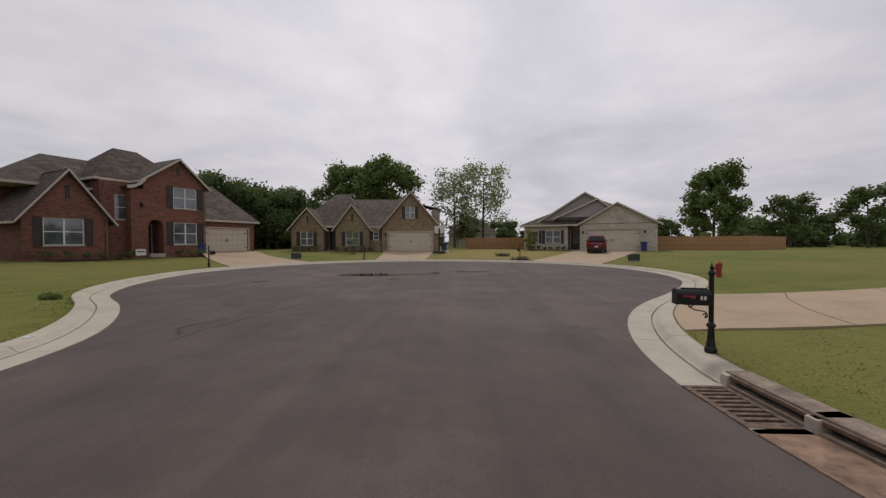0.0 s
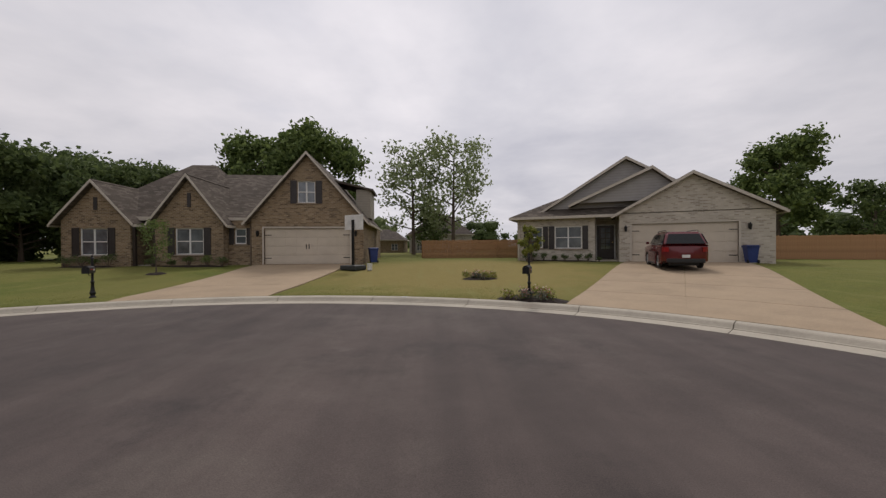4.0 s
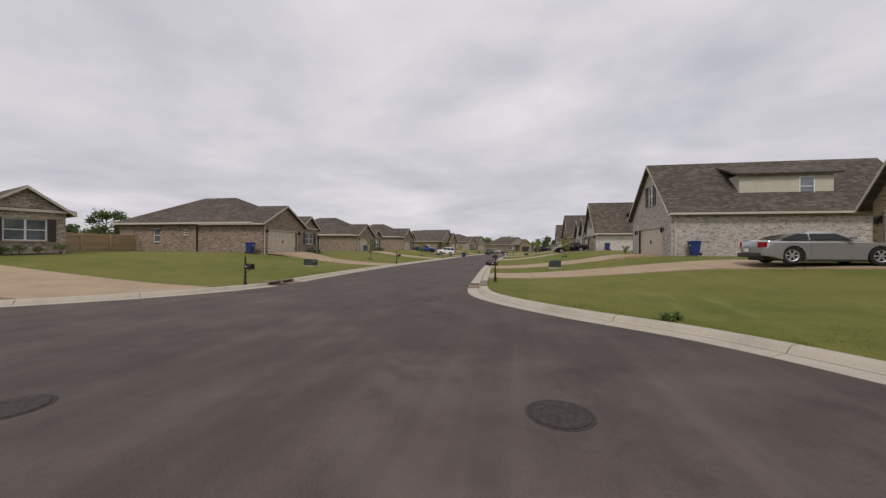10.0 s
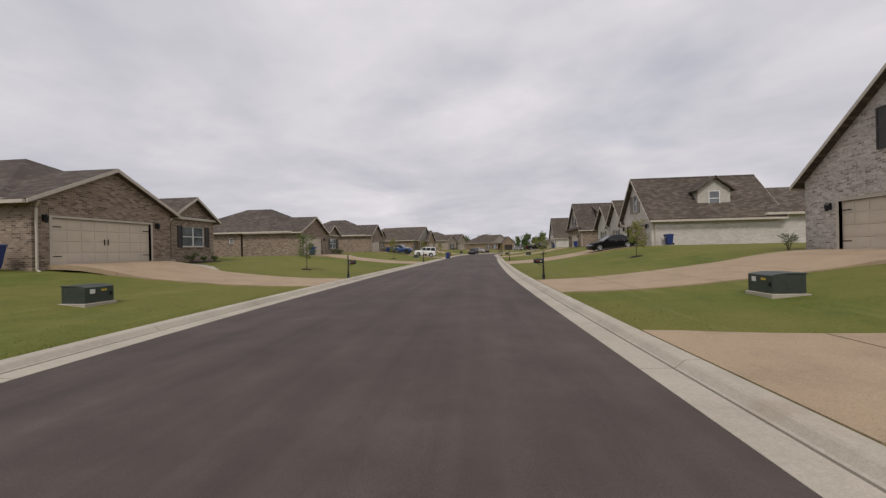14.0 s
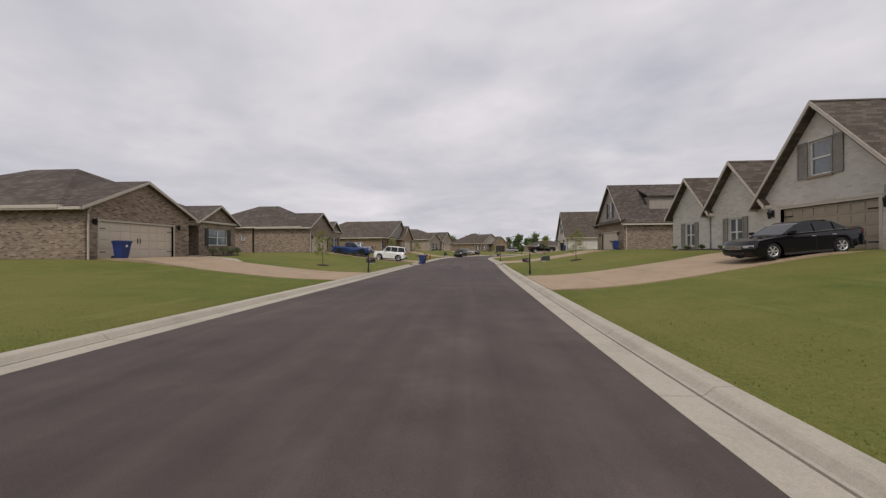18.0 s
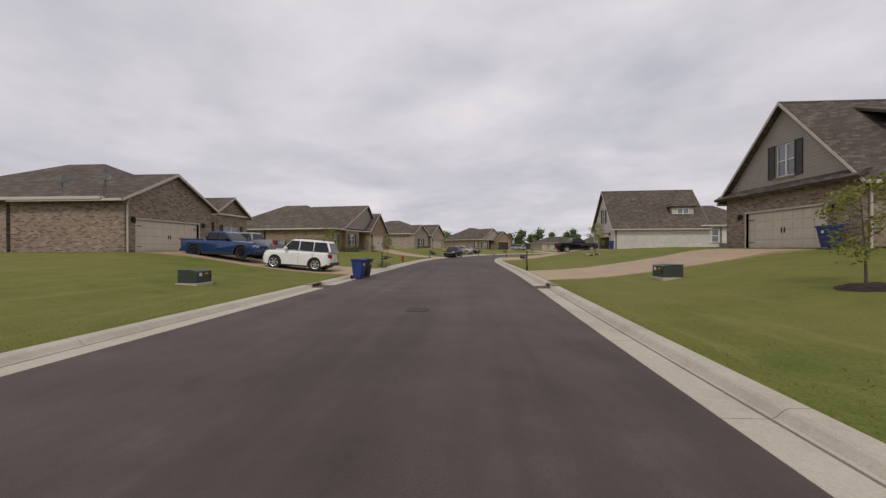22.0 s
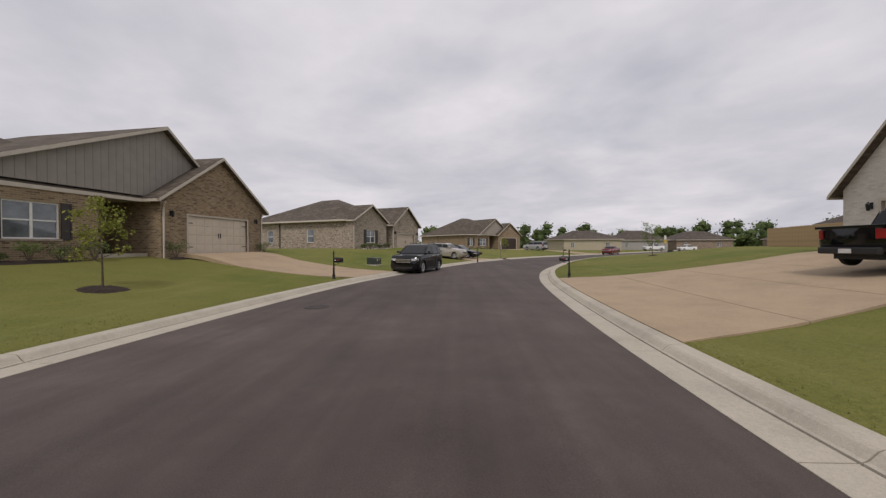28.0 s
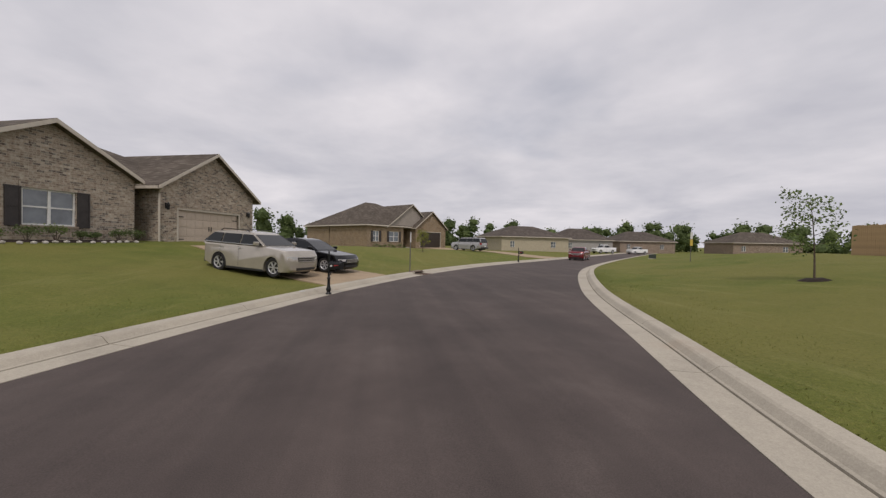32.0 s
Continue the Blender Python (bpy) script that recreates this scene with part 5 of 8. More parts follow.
west_house(-21.6, 25.0, 1.42, 90, BROWN_BRICK, ROOF_GREY, "brown brick single-storey house with a hipped roof", 5.9, 1.0, 3.2, depth=14.5, main_R=5.2)
west_house(-23.6, 51.9, 1.38, 90, BROWN_BRICK, ROOF_GREY, "brown brick house with a garage gable and shuttered window", 6.2, 2.0, 3.9, depth=14, main_R=5.4)
west_house(-23.7, 79.9, 1.5, 90, BROWN_BRICK, ROOF_GREY, "brown brick house with satellite dishes on its roof", 6.3, 1.5, 3.9, depth=13.5, zE=2.85, zR=4.55, hs=0.96, main_R=5.7, k=1.22)


def house_w5():
    h = house_at("house", -19.56, 104.6, 1.4, 83, "tan brick house with a board-and-batten gable and planted beds", 1.14)
    B, R = TAN_BRICK, ROOF_BROWN
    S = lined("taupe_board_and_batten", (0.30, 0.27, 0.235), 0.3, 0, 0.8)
    block(h, 0, 3.1, 0.5, 9, -0.9, 2.55, B, front=[(1.0, 1.85, 0.65, 1.95)], back=False)
    window(h, 1.0, 0.5, 0.65, 0.85, 1.3, shutters=0.3, style=1, blinds=0.7)
    block(h, 3.1, 7.0, 0, 9, -0.9, 2.55, B, front=[(4.1, 5.7, 0.65, 2.0)], back=False)
    window(h, 4.1, 0, 0.65, 1.6, 1.35, shutters=0.34, blinds=0.7)
    entry(h, 7.0, 9.2, 0.4, 2.2, 0.05, 2.2, B)
    part("wall", boxes((7.0, 9.2, 2.6, 2.84, -0.9, 2.6)), B, h)
    block(h, 9.2, 16.4, -0.6, 9, -0.9, 2.75, B, front=[(10.7, 15.0, 0.0, 1.95)], back=False)
    garage_door(h, 10.7, -0.58, 0.0, 4.3, 1.95)
    part("lintel", boxes((10.5, 15.2, -0.625, -0.5, 2.04, 2.3)), B, h)
    gable_roof(h, 9.2, 16.4, -0.6, 8, 2.75, 5.3, R, B)
    gable_roof(h, 2.6, 14.2, 0.1, 8.5, 2.75, 6.2, R, S, peak=10.0)
    hip_roof(h, 0, 12, 0.4, 15, 2.6, 5.9, R, (5.0, 6.4), (5.0, 9.5), over=0.4, ridge="v")
    block(h, 0, 16.4, 9, 15, -0.9, 2.55, B, left=[(10.5, 11.4, 0.8, 2.0)])
    window(h, 10.5, 0, 0.8, 0.9, 1.2, axis=1, style=1)
    for u in (9.7, 15.7):
        lantern(h, u, -0.6, 1.95)
    downspout(h, 0.1, 0.5, -0.5, 2.4)
    downspout(h, 9.3, -0.6, -0.5, 2.5)
    downspout(h, 16.3, -0.6, -0.5, 2.5)
    return h


house_w5()


def house_w6():
    h = house_at("house", -14.3, 135.6, 1.28, 69.4, "tumbled brick house with a window gable and a garage gable", 1.28)
    B, R = MIXED_BRICK, ROOF_BROWN
    L0 = 1.3
    block(h, L0, 7.0, 0, 9, -0.9, 2.8, B, front=[(3.4, 4.9, 0.7, 1.95)], back=False, left=[(4.5, 5.4, 0.75, 2.0)])
    window(h, 3.4, 0, 0.7, 1.5, 1.25, shutters=0.4, lintel=B, blinds=0.8)
    window(h, 4.5, L0, 0.75, 0.9, 1.25, axis=1, style=1)
    gable_roof(h, L0, 7.0, 0, 3.4, 2.8, 4.35, R, B, over=0.14)
    entry(h, 7.0, 7.9, 0.6, 2.0, 0.05, 2.2, B)
    part("wall", boxes((7.0, 7.9, 2.6, 2.84, -0.9, 2.7)), B, h)
    block(h, 7.9, 13.8, -0.3, 9, -0.9, 2.8, B, front=[(8.8, 12.65, 0.0, 1.7)], back=False)
    garage_door(h, 8.8, -0.28, 0.0, 3.85, 1.7, plain("pinkish_garage_paint", (0.52, 0.43, 0.35), 0.5, vary=0.05))
    part("lintel", boxes((8.6, 12.85, -0.325, -0.2, 1.79, 2.03)), B, h)
    gable_roof(h, 7.9, 13.8, -0.3, 8, 2.8, 4.75, R, B)
    hip_roof(h, L0, 13.6, 1, 13, 2.85, 5.6, R, (7.0, 6.2), (7.0, 8.5), over=0.4, ridge="v")
    block(h, L0, 13.8, 9, 11.6, -0.9, 2.8, B, left=[(9.8, 10.6, 0.75, 2.0)])
    window(h, 9.8, L0, 0.75, 0.8, 1.25, axis=1, style=1)
    part("porch_post", boxes((L0, L0 + 0.2, 12.8, 13.0, -0.9, 2.7)), CREAM, h)
    part("porch_floor", boxes((L0, 6.5, 11.6, 13.2, -0.9, 0.0)), CONCRETE, h)
    for u in (8.15, 13.3):
        lantern(h, u, -0.3, 1.8)
    downspout(h, L0 + 0.1, 0, -0.5, 2.6)
    downspout(h, 7.8, -0.3, -0.5, 2.6)
    return h


house_w6()


def house_w7():
    h = house_at("house", 0.5, 177.8, 0.8, 40, "tan brick house with stepped gables and a garage door coloured dark as the shade of an open garage", 1.2)
    B, R = TAN_BRICK, ROOF_BROWN
    block(h, 0, 6.5, 0.3, 9, -0.9, 3.0, B, front=[(1.0, 2.0, 0.8, 2.2), (3.8, 5.6, 0.8, 2.2)], back=False)
    window(h, 1.0, 0.3, 0.8, 1.0, 1.4, shutters=0.35)
    window(h, 3.8, 0.3, 0.8, 1.8, 1.4, shutters=0.35)
    entry(h, 6.5, 8.2, 0.9, 2.0, 0.05, 2.2, B)
    part("wall", boxes((6.5, 8.2, 2.9, 3.1, -0.9, 3.0)), B, h)
    block(h, 8.2, 15.0, -0.5, 9, -0.9, 3.0, B, front=[(9.2, 13.8, 0.0, 2.3)], back=False)
    # closed panels coloured dark for the shade inside the open garage
    garage_door(h, 9.2, -0.48, 0.0, 4.6, 2.3, DARK_DOOR_AND_SHADE)
    gable_roof(h, 8.2, 15.0, -0.5, 8, 3.0, 5.4, R, B)
    gable_roof(h, 3.5, 12.5, 0.2, 8, 3.0, 6.2, R, MATS["taupe_siding"])
    hip_roof(h, 0, 14.6, 0.4, 15, 3.0, 6.6, R, (4.5, 6.5), (6.5, 6.5), over=0.4)
    block(h, 0, 15, 9, 15, -0.9, 3.0, B)
    return h


house_w7()
far_house(25.0, 186, 0.35, 12, 16, 10, 2.9, 5.2, lined("tan_lap_siding", (0.46, 0.40, 0.29), 0.18, 1), ROOF_GREY, "long house with tan siding and a grey hipped roof")
far_house(44, 198, 0.3, 5, 14, 9, 2.8, 5.6, lined("grey_siding", (0.36, 0.34, 0.32), 0.15, 1), ROOF_GREY, "grey house far down the street")
far_house(62, 202, 0.3, 0, 16, 9, 2.8, 5.4, BROWN_BRICK, ROOF_GREY, "brown house with a low hipped roof far off")
far_house(82, 190, 0.3, -10, 16, 9, 2.8, 5.4, BROWN_BRICK, ROOF_BROWN, "brown house beyond the open lawn")

# ---- along the street: driveways, inlets, mailboxes, cabinets, bins, hydrants ----


def driveway(a, b, c, d, pad_z, label="exposed aggregate concrete driveway from the kerb to the garage", cols=2):
    """Slabs between two kerb points a, b and two garage points c, d, lying on the lawn's slope, with open joints."""
    dr = thing("driveway", Matrix.Identity(4), label, "driveway", kind="structure")
    n = max(3, int(round(math.dist(((a[0] + b[0]) / 2, (a[1] + b[1]) / 2), ((c[0] + d[0]) / 2, (c[1] + d[1]) / 2)) / 2.9)))

    def at(s, r):
        p = back_of_kerb(a[0] + (b[0] - a[0]) * r, a[1] + (b[1] - a[1]) * r)
        q = (c[0] + (d[0] - c[0]) * r, c[1] + (d[1] - c[1]) * r)
        return (p[0] + (q[0] - p[0]) * s, p[1] + (q[1] - p[1]) * s)
    for i in range(n):
        for j in range(cols):
            k = 5
            ss = np.linspace(i / n + 0.0009, (i + 1) / n - 0.0009, k)
            rs = np.linspace(j / cols + 0.0015, (j + 1) / cols - 0.0015, k)
            P = [at(s, r) for s in ss for r in rs]
            zz = lawn_height(P) + 0.045
            dd, _ = kerb_distance(P)
            zz = np.where(dd < 0.05, 0.137, zz)
            bm = bmesh.new()
            vs = []
            for (x, y), z, idx in zip(P, zz, range(len(P))):
                s = ss[idx // k]
                w = float(sstep(0.62, 1.0, np.array(s)))
                vs.append(bm.verts.new((x, y, z * (1 - w) + (pad_z + 0.01) * w)))
            for r in range(k - 1):
                for q in range(k - 1):
                    bm.faces.new((vs[r * k + q], vs[r * k + q + 1], vs[(r + 1) * k + q + 1], vs[(r + 1) * k + q]))
            ext = bmesh.ops.extrude_face_region(bm, geom=bm.faces[:])
            for v in ext["geom"]:
                if isinstance(v, bmesh.types.BMVert):
                    v.co.z -= 0.22
            bmesh.ops.recalc_face_normals(bm, faces=bm.faces[:])
            part("paving_slab", bm, DRIVE, dr)
    return dr


def in_house(x, y, ang, u, v=0.0):
    c, s = math.cos(radians(ang)), math.sin(radians(ang))
    return (x + u * c - v * s, y + u * s + v * c)


def back_of_kerb(x, y):
    s, e, n = kerb_place(x, y)
    return (e[0] + n[0] * (KERB_W + 0.01), e[1] + n[1] * (KERB_W + 0.01))


def drive_to(k0, k1, house, u0, u1, pad, v=0.0, cols=2, **kw):
    a, b = back_of_kerb(*k0), back_of_kerb(*k1)
    driveway(a, b, in_house(*house, u0, v), in_house(*house, u1, v), pad, cols=cols, **kw)


drive_to((9.5, -10.6), (5.8, -15.6), (20.9, -8.38, -114), 11.4, 16.8, 0.80, 1.08)
drive_to((0.6, -18.9), (-3.6, -19.3), (13.6, -30.45, -177), 11.6, 17.8, 0.62, 0.35)
drive_to((-12.6, -16.4), (-16.2, -12.4), (-15.95, -34.2, 155), 7.5, 14.2, 0.66)
drive_to((0.0, 19.1), (0.0, 14.6), (18.5, 14.4, -94), 0.5, 5.6, 1.2, 0.38)
drive_to((-0.3, 30.0), (-0.3, 25.2), (13.7, 31.15, -90), 1.2, 7.0, 1.42)
drive_to((-0.3, 56.3), (-0.3, 48.6), (14.6, 56.1, -90), 0.9, 6.6, 1.62)
drive_to((0.7, 83.7), (0.7, 77.0), (15.0, 83.85, -90), 1.2, 7.0, 1.62)
drive_to((2.9, 114.2), (1.3, 102.6), (17.4, 114.7, -93), 0.9, 7.4, 1.45)
drive_to((-13.4, 2.4), (-9.9, 6.6), (-30.6, 1.44, 72), 0.5, 6.2, 1.3, cols=2)
drive_to((-9.5, 27.9), (-9.5, 32.2), (-21.6, 25.0, 90), 0.5, 5.8, 1.42)
drive_to((-9.3, 53.5), (-9.2, 59.2), (-23.6, 51.9, 90), 0.6, 6.2, 1.38)
drive_to((-8.6, 80.3), (-8.4, 86.6), (-23.7, 79.9, 90), 0.6, 6.6, 1.5)
drive_to((-6.6, 114.8), (-5.2, 118.8), (-19.56, 104.6, 83), 11.4, 17.6, 1.4, -0.68)
drive_to((1.0, 134.6), (3.4, 138.6), (-14.3, 135.6, 69.4), 10.8, 16.6, 1.28, -0.38)
drive_to((22.0, 159.8), (25.5, 163.4), (0.5, 177.8, 40), 10.6, 16.8, 0.8, -0.6)


def walkway(pts, label="narrow concrete path to the front door"):
    w = thing("path", Matrix.Identity(4), label, "path", kind="structure")
    line = smooth_line(pts, 1.2)
    for p, q in zip(line, line[1:]):
        d = Vector((q[0] - p[0], q[1] - p[1], 0))
        n = Vector((-d.y, d.x, 0)).normalized() * 0.5
        d.normalize()
        bm = bmesh.new()
        c = [(p[0] + d.x * 0.01 + n.x * s, p[1] + d.y * 0.01 + n.y * s) for s in (1, -1)] + [(q[0] - d.x * 0.01 + n.x * s, q[1] - d.y * 0.01 + n.y * s) for s in (-1, 1)]
        z = lawn_height(c) + 0.04
        lo = [bm.verts.new((x, y, k - 0.2)) for (x, y), k in zip(c, z)]
        hi = [bm.verts.new((x, y, k)) for (x, y), k in zip(c, z)]
        bm.faces.new(hi)
        for i in range(4):
            bm.faces.new((lo[i], lo[(i + 1) % 4], hi[(i + 1) % 4], hi[i]))
        bmesh.ops.recalc_face_normals(bm, faces=bm.faces[:])
        part("paving_slab", bm, CONCRETE, w)


walkway([(-18.6, 31.4), (-20.0, 32.6), (-21.6, 32.6)])
walkway([(-19.6, 58.6), (-21.2, 60.2), (-23.2, 60.4)])

RUST = plain("rusty_cast_iron", (0.165, 0.11, 0.078), 0.85, 0.2, 0.4, 12, 0.4)
STAINED = plain("rust_stained_concrete", (0.24, 0.185, 0.14), 0.9, 0.0, 0.4, 5, 0.4)
# near-black colour that paints in the shade inside the inlets
PIT_SHADE = plain("painted_pit_shade", (0.012, 0.010, 0.009), 0.9)


RUSTY_APRON = plain("iron_stained_concrete", (0.26, 0.165, 0.11), 0.9, 0.0, 0.45, 4, 0.4)


def inlet(x, y, grate=True):
    s, e, n = kerb_place(x, y)
    m = Matrix(((-n[1], n[0], 0, e[0]), (n[0], n[1], 0, e[1]), (0, 0, 1, 0), (0, 0, 0, 1)))
    if m.to_3x3().determinant() < 0:
        m = Matrix(((n[1], n[0], 0, e[0]), (-n[0], n[1], 0, e[1]), (0, 0, 1, 0), (0, 0, 0, 1)))
    it = thing("kerb_inlet", m @ Matrix.Diagonal((1.0, KERB_W / 0.62, 1.15, 1)), "rusty cast-iron storm inlet with a hooded mouth and a slotted grate" if grate else "hooded concrete storm inlet with a rust-stained apron", "storm drain", "inlets along the gutters")
    bm = boxes((-0.6, 0.6, 0.41, 0.62, 0.105, 0.145), bevel=0.012)
    part("hood", bm, STAINED, it)
    part("hood_lip", boxes((-0.5, 0.5, 0.385, 0.415, 0.085, 0.125), bevel=0.01), RUST, it)
    for a in (-0.6, 0.48):
        part("end_cheek", boxes((a, a + 0.12, 0.36, 0.615, -0.1, 0.125), bevel=0.015), CONCRETE, it)
    # solid block in the mouth, coloured as the shade of the hollow
    part("throat", boxes((-0.48, 0.48, 0.45, 0.60, -0.12, 0.10)), PIT_SHADE, it)
    if grate:
        part("grate_frame", boxes((-0.5, -0.44, -0.02, 0.35, -0.1, 0.012), (0.44, 0.5, -0.02, 0.35, -0.1, 0.012), (-0.44, 0.44, -0.02, 0.03, -0.1, 0.012), (-0.44, 0.44, 0.31, 0.35, -0.1, 0.012)), RUST, it)
        for k in range(9):
            a = -0.425 + k * 0.1
            part("grate_bar", boxes((a, a + 0.05, 0.03, 0.31, -0.05, 0.006)), RUST, it)
        for a in (-0.6, 0.5):
            part("apron", boxes((a, a + 0.1, -0.02, 0.36, -0.1, 0.01), bevel=0.004), CONCRETE, it)
    else:
        part("apron", boxes((-0.6, 0.6, -0.02, 0.36, -0.1, 0.01), bevel=0.004), RUSTY_APRON, it)
    part("mouth_sill", boxes((-0.48, 0.48, 0.365, 0.452, -0.12, 0.035)), STAINED, it)
    part("pit_floor", boxes((-0.44, 0.44, 0.03, 0.56, -0.16, -0.12)), PIT_SHADE, it)


for i, q in enumerate(INLETS):
    inlet(*q, grate=i not in (0, 3))

PALE_BAR = plain("pale_digits", (0.7, 0.7, 0.68), 0.5)
RED_FLAG = plain("red_flag_paint", (0.38, 0.03, 0.03), 0.45)


def scroll_pts(c, r0, r1, a0, a1, n=12):
    return [(c[0] + (r0 + (r1 - r0) * i / n) * math.cos(a0 + (a1 - a0) * i / n), 0, c[1] + (r0 + (r1 - r0) * i / n) * math.sin(a0 + (a1 - a0) * i / n)) for i in range(n + 1)]


def mailbox(x, y, label="black cast mailbox on a fluted post with a scroll bracket"):
    """Post, box and bracket; local x points to the street."""
    s, e, n = kerb_place(x, y)
    ang = math.degrees(math.atan2(-n[1], -n[0]))
    mb = thing("mailbox", pose(x, y, ground_z(x, y) - 0.02, 0, 0, ang), label, "mailbox", "mailboxes along the street")
    bm = bmesh.new()
    lathe(bm, [(0.095, 0), (0.095, 0.05), (0.07, 0.08), (0.055, 0.11), (0.075, 0.15), (0.085, 0.19), (0.07, 0.235), (0.055, 0.26), (0.062, 0.28), (0.052, 0.30), (0.040, 0.52), (0.058, 0.535), (0.062, 0.56), (0.045, 0.585), (0.034, 0.60)], n=12)
    part("base", bm, BLACK_IRON, mb, smooth=True)
    bm = bmesh.new()
    lathe(bm, [(0.034, 0.59), (0.032, 1.29), (0.044, 1.30), (0.048, 1.33), (0.036, 1.355), (0.020, 1.37)], n=10)
    part("post", bm, BLACK_IRON, mb)
    bm = bmesh.new()
    lathe(bm, [(0.012, 1.36), (0.026, 1.385), (0.030, 1.405), (0.020, 1.43), (0.012, 1.445), (0.003, 1.48)], n=8)
    part("finial", bm, BLACK_IRON, mb, smooth=True)
    bm = bmesh.new()
    prof = [(-0.09, 0.86), (0.09, 0.86), (0.09, 1.0)] + [(0.09 * math.cos(a), 1.0 + 0.085 * math.sin(a)) for a in np.linspace(0.3, math.pi - 0.3, 7)] + [(-0.09, 1.0)]
    prism(bm, prof, 0.03, 0.46, "x")
    bx = part("box", bm, BLACK_IRON, mb)
    bm = bmesh.new()
    prism(bm, [(p * 1.07, 0.97 + (z - 0.97) * 1.06) for p, z in prof], 0.462, 0.485, "x")
    part("door", bm, BLACK_IRON, bx)
    part("door_pull", boxes((0.485, 0.515, -0.02, 0.02, 1.04, 1.055)), BLACK_IRON, bx)
    part("top_rail", boxes((0.06, 0.40, -0.012, 0.012, 1.083, 1.10)), BLACK_IRON, bx)
    for sy in (-1, 1):
        for i in range(2):
            y0, y1 = sorted((sy * 0.0905, sy * 0.0925))
            part("number_bar", boxes((0.10 + i * 0.045, 0.13 + i * 0.045, y0, y1, 0.935, 0.99)), PALE_BAR, bx)
        y0, y1 = sorted((sy * 0.0905, sy * 0.0945))
        part("flag", boxes((0.24, 0.40, y0, y1, 0.975, 0.995), (0.24, 0.30, y0, y1, 0.955, 0.975)), RED_FLAG, bx)
    bm = bmesh.new()
    pts = scroll_pts((0.085, 0.70), 0.015, 0.045, 0, 4.6)
    pts += [(0.06, 0, 0.745), (0.12, 0, 0.76), (0.22, 0, 0.775), (0.28, 0, 0.81)] + scroll_pts((0.265, 0.835), 0.035, 0.012, 0.3, 5.0)
    tube(bm, pts, 0.010, 6)
    part("scroll_bracket", bm, BLACK_IRON, mb)
    part("support_plate", boxes((0.0, 0.36, -0.03, 0.03, 0.845, 0.86)), BLACK_IRON, mb)
    return mb


for x, y in ((1.15, 12.6), (0.75, 30.4), (1.25, 57.6), (1.85, 84.4), (4.0, 114.6), (-9.9, 8.3), (-10.6, 32.9), (-10.2, 60.0), (-9.2, 87.3), (-7.9, 114.1), (10.0, -9.9), (1.9, -19.6), (-12.3, -17.9), (0.5, 133.8), (15.4, 154.2)):
    mailbox(x, y)

UTIL_GREEN = plain("utility_green_paint", (0.040, 0.052, 0.042), 0.5, vary=0.15)
LABEL_WHITE = plain("label_white", (0.7, 0.69, 0.66), 0.5)
LABEL_YELLOW = plain("label_yellow", (0.6, 0.42, 0.05), 0.5)


def transformer(x, y, ang):
    t = thing("transformer_box", pose(x, y, ground_z(x, y) - 0.03, 0, 0, ang) @ Matrix.Scale(0.92, 4), "dark green padmount transformer box on a concrete pad in the lawn", "utility box", "utility boxes in the lawns")
    part("pad", boxes((-0.50, 0.50, -0.52, 0.48, -0.15, 0.10), bevel=0.02), CONCRETE, t)
    part("cabinet", boxes((-0.42, 0.42, -0.10, 0.42, 0.10, 0.64), bevel=0.02), UTIL_GREEN, t)
    bm = bmesh.new()
    prism(bm, [(-0.46, 0.10), (-0.105, 0.10), (-0.105, 0.67), (-0.40, 0.63), (-0.46, 0.60)], -0.445, 0.445, "x")
    part("hinged_cover", bm, UTIL_GREEN, t)
    part("lid", boxes((-0.44, 0.44, -0.12, 0.44, 0.64, 0.675), bevel=0.012), UTIL_GREEN, t)
    part("lock_hasp", boxes((0.32, 0.38, -0.49, -0.455, 0.30, 0.42)), BLACK_IRON, t)
    part("warning_label", boxes((-0.30, -0.14, -0.468, -0.462, 0.40, 0.54)), LABEL_WHITE, t)
    part("number_label", boxes((0.05, 0.22, -0.468, -0.462, 0.46, 0.52)), LABEL_YELLOW, t)
    return t


for x, y, a in ((5.3, 21.9, -90), (-14.4, 21.3, 90), (5.9, 74.3, -90), (-13.5, 72.7, 90), (8.0, -18.8, -60), (-20.6, -14.6, 60), (-8.1, 123.6, 75), (36.8, 161.9, -130)):
    transformer(x, y, a)

BIN_BLUE = plain("blue_bin_plastic", (0.018, 0.040, 0.17), 0.5, vary=0.12)
BIN_DARK = plain("charcoal_bin_plastic", (0.028, 0.032, 0.030), 0.55, vary=0.12)
RUBBER = plain("black_rubber", (0.014, 0.014, 0.014), 0.8, vary=0.2)


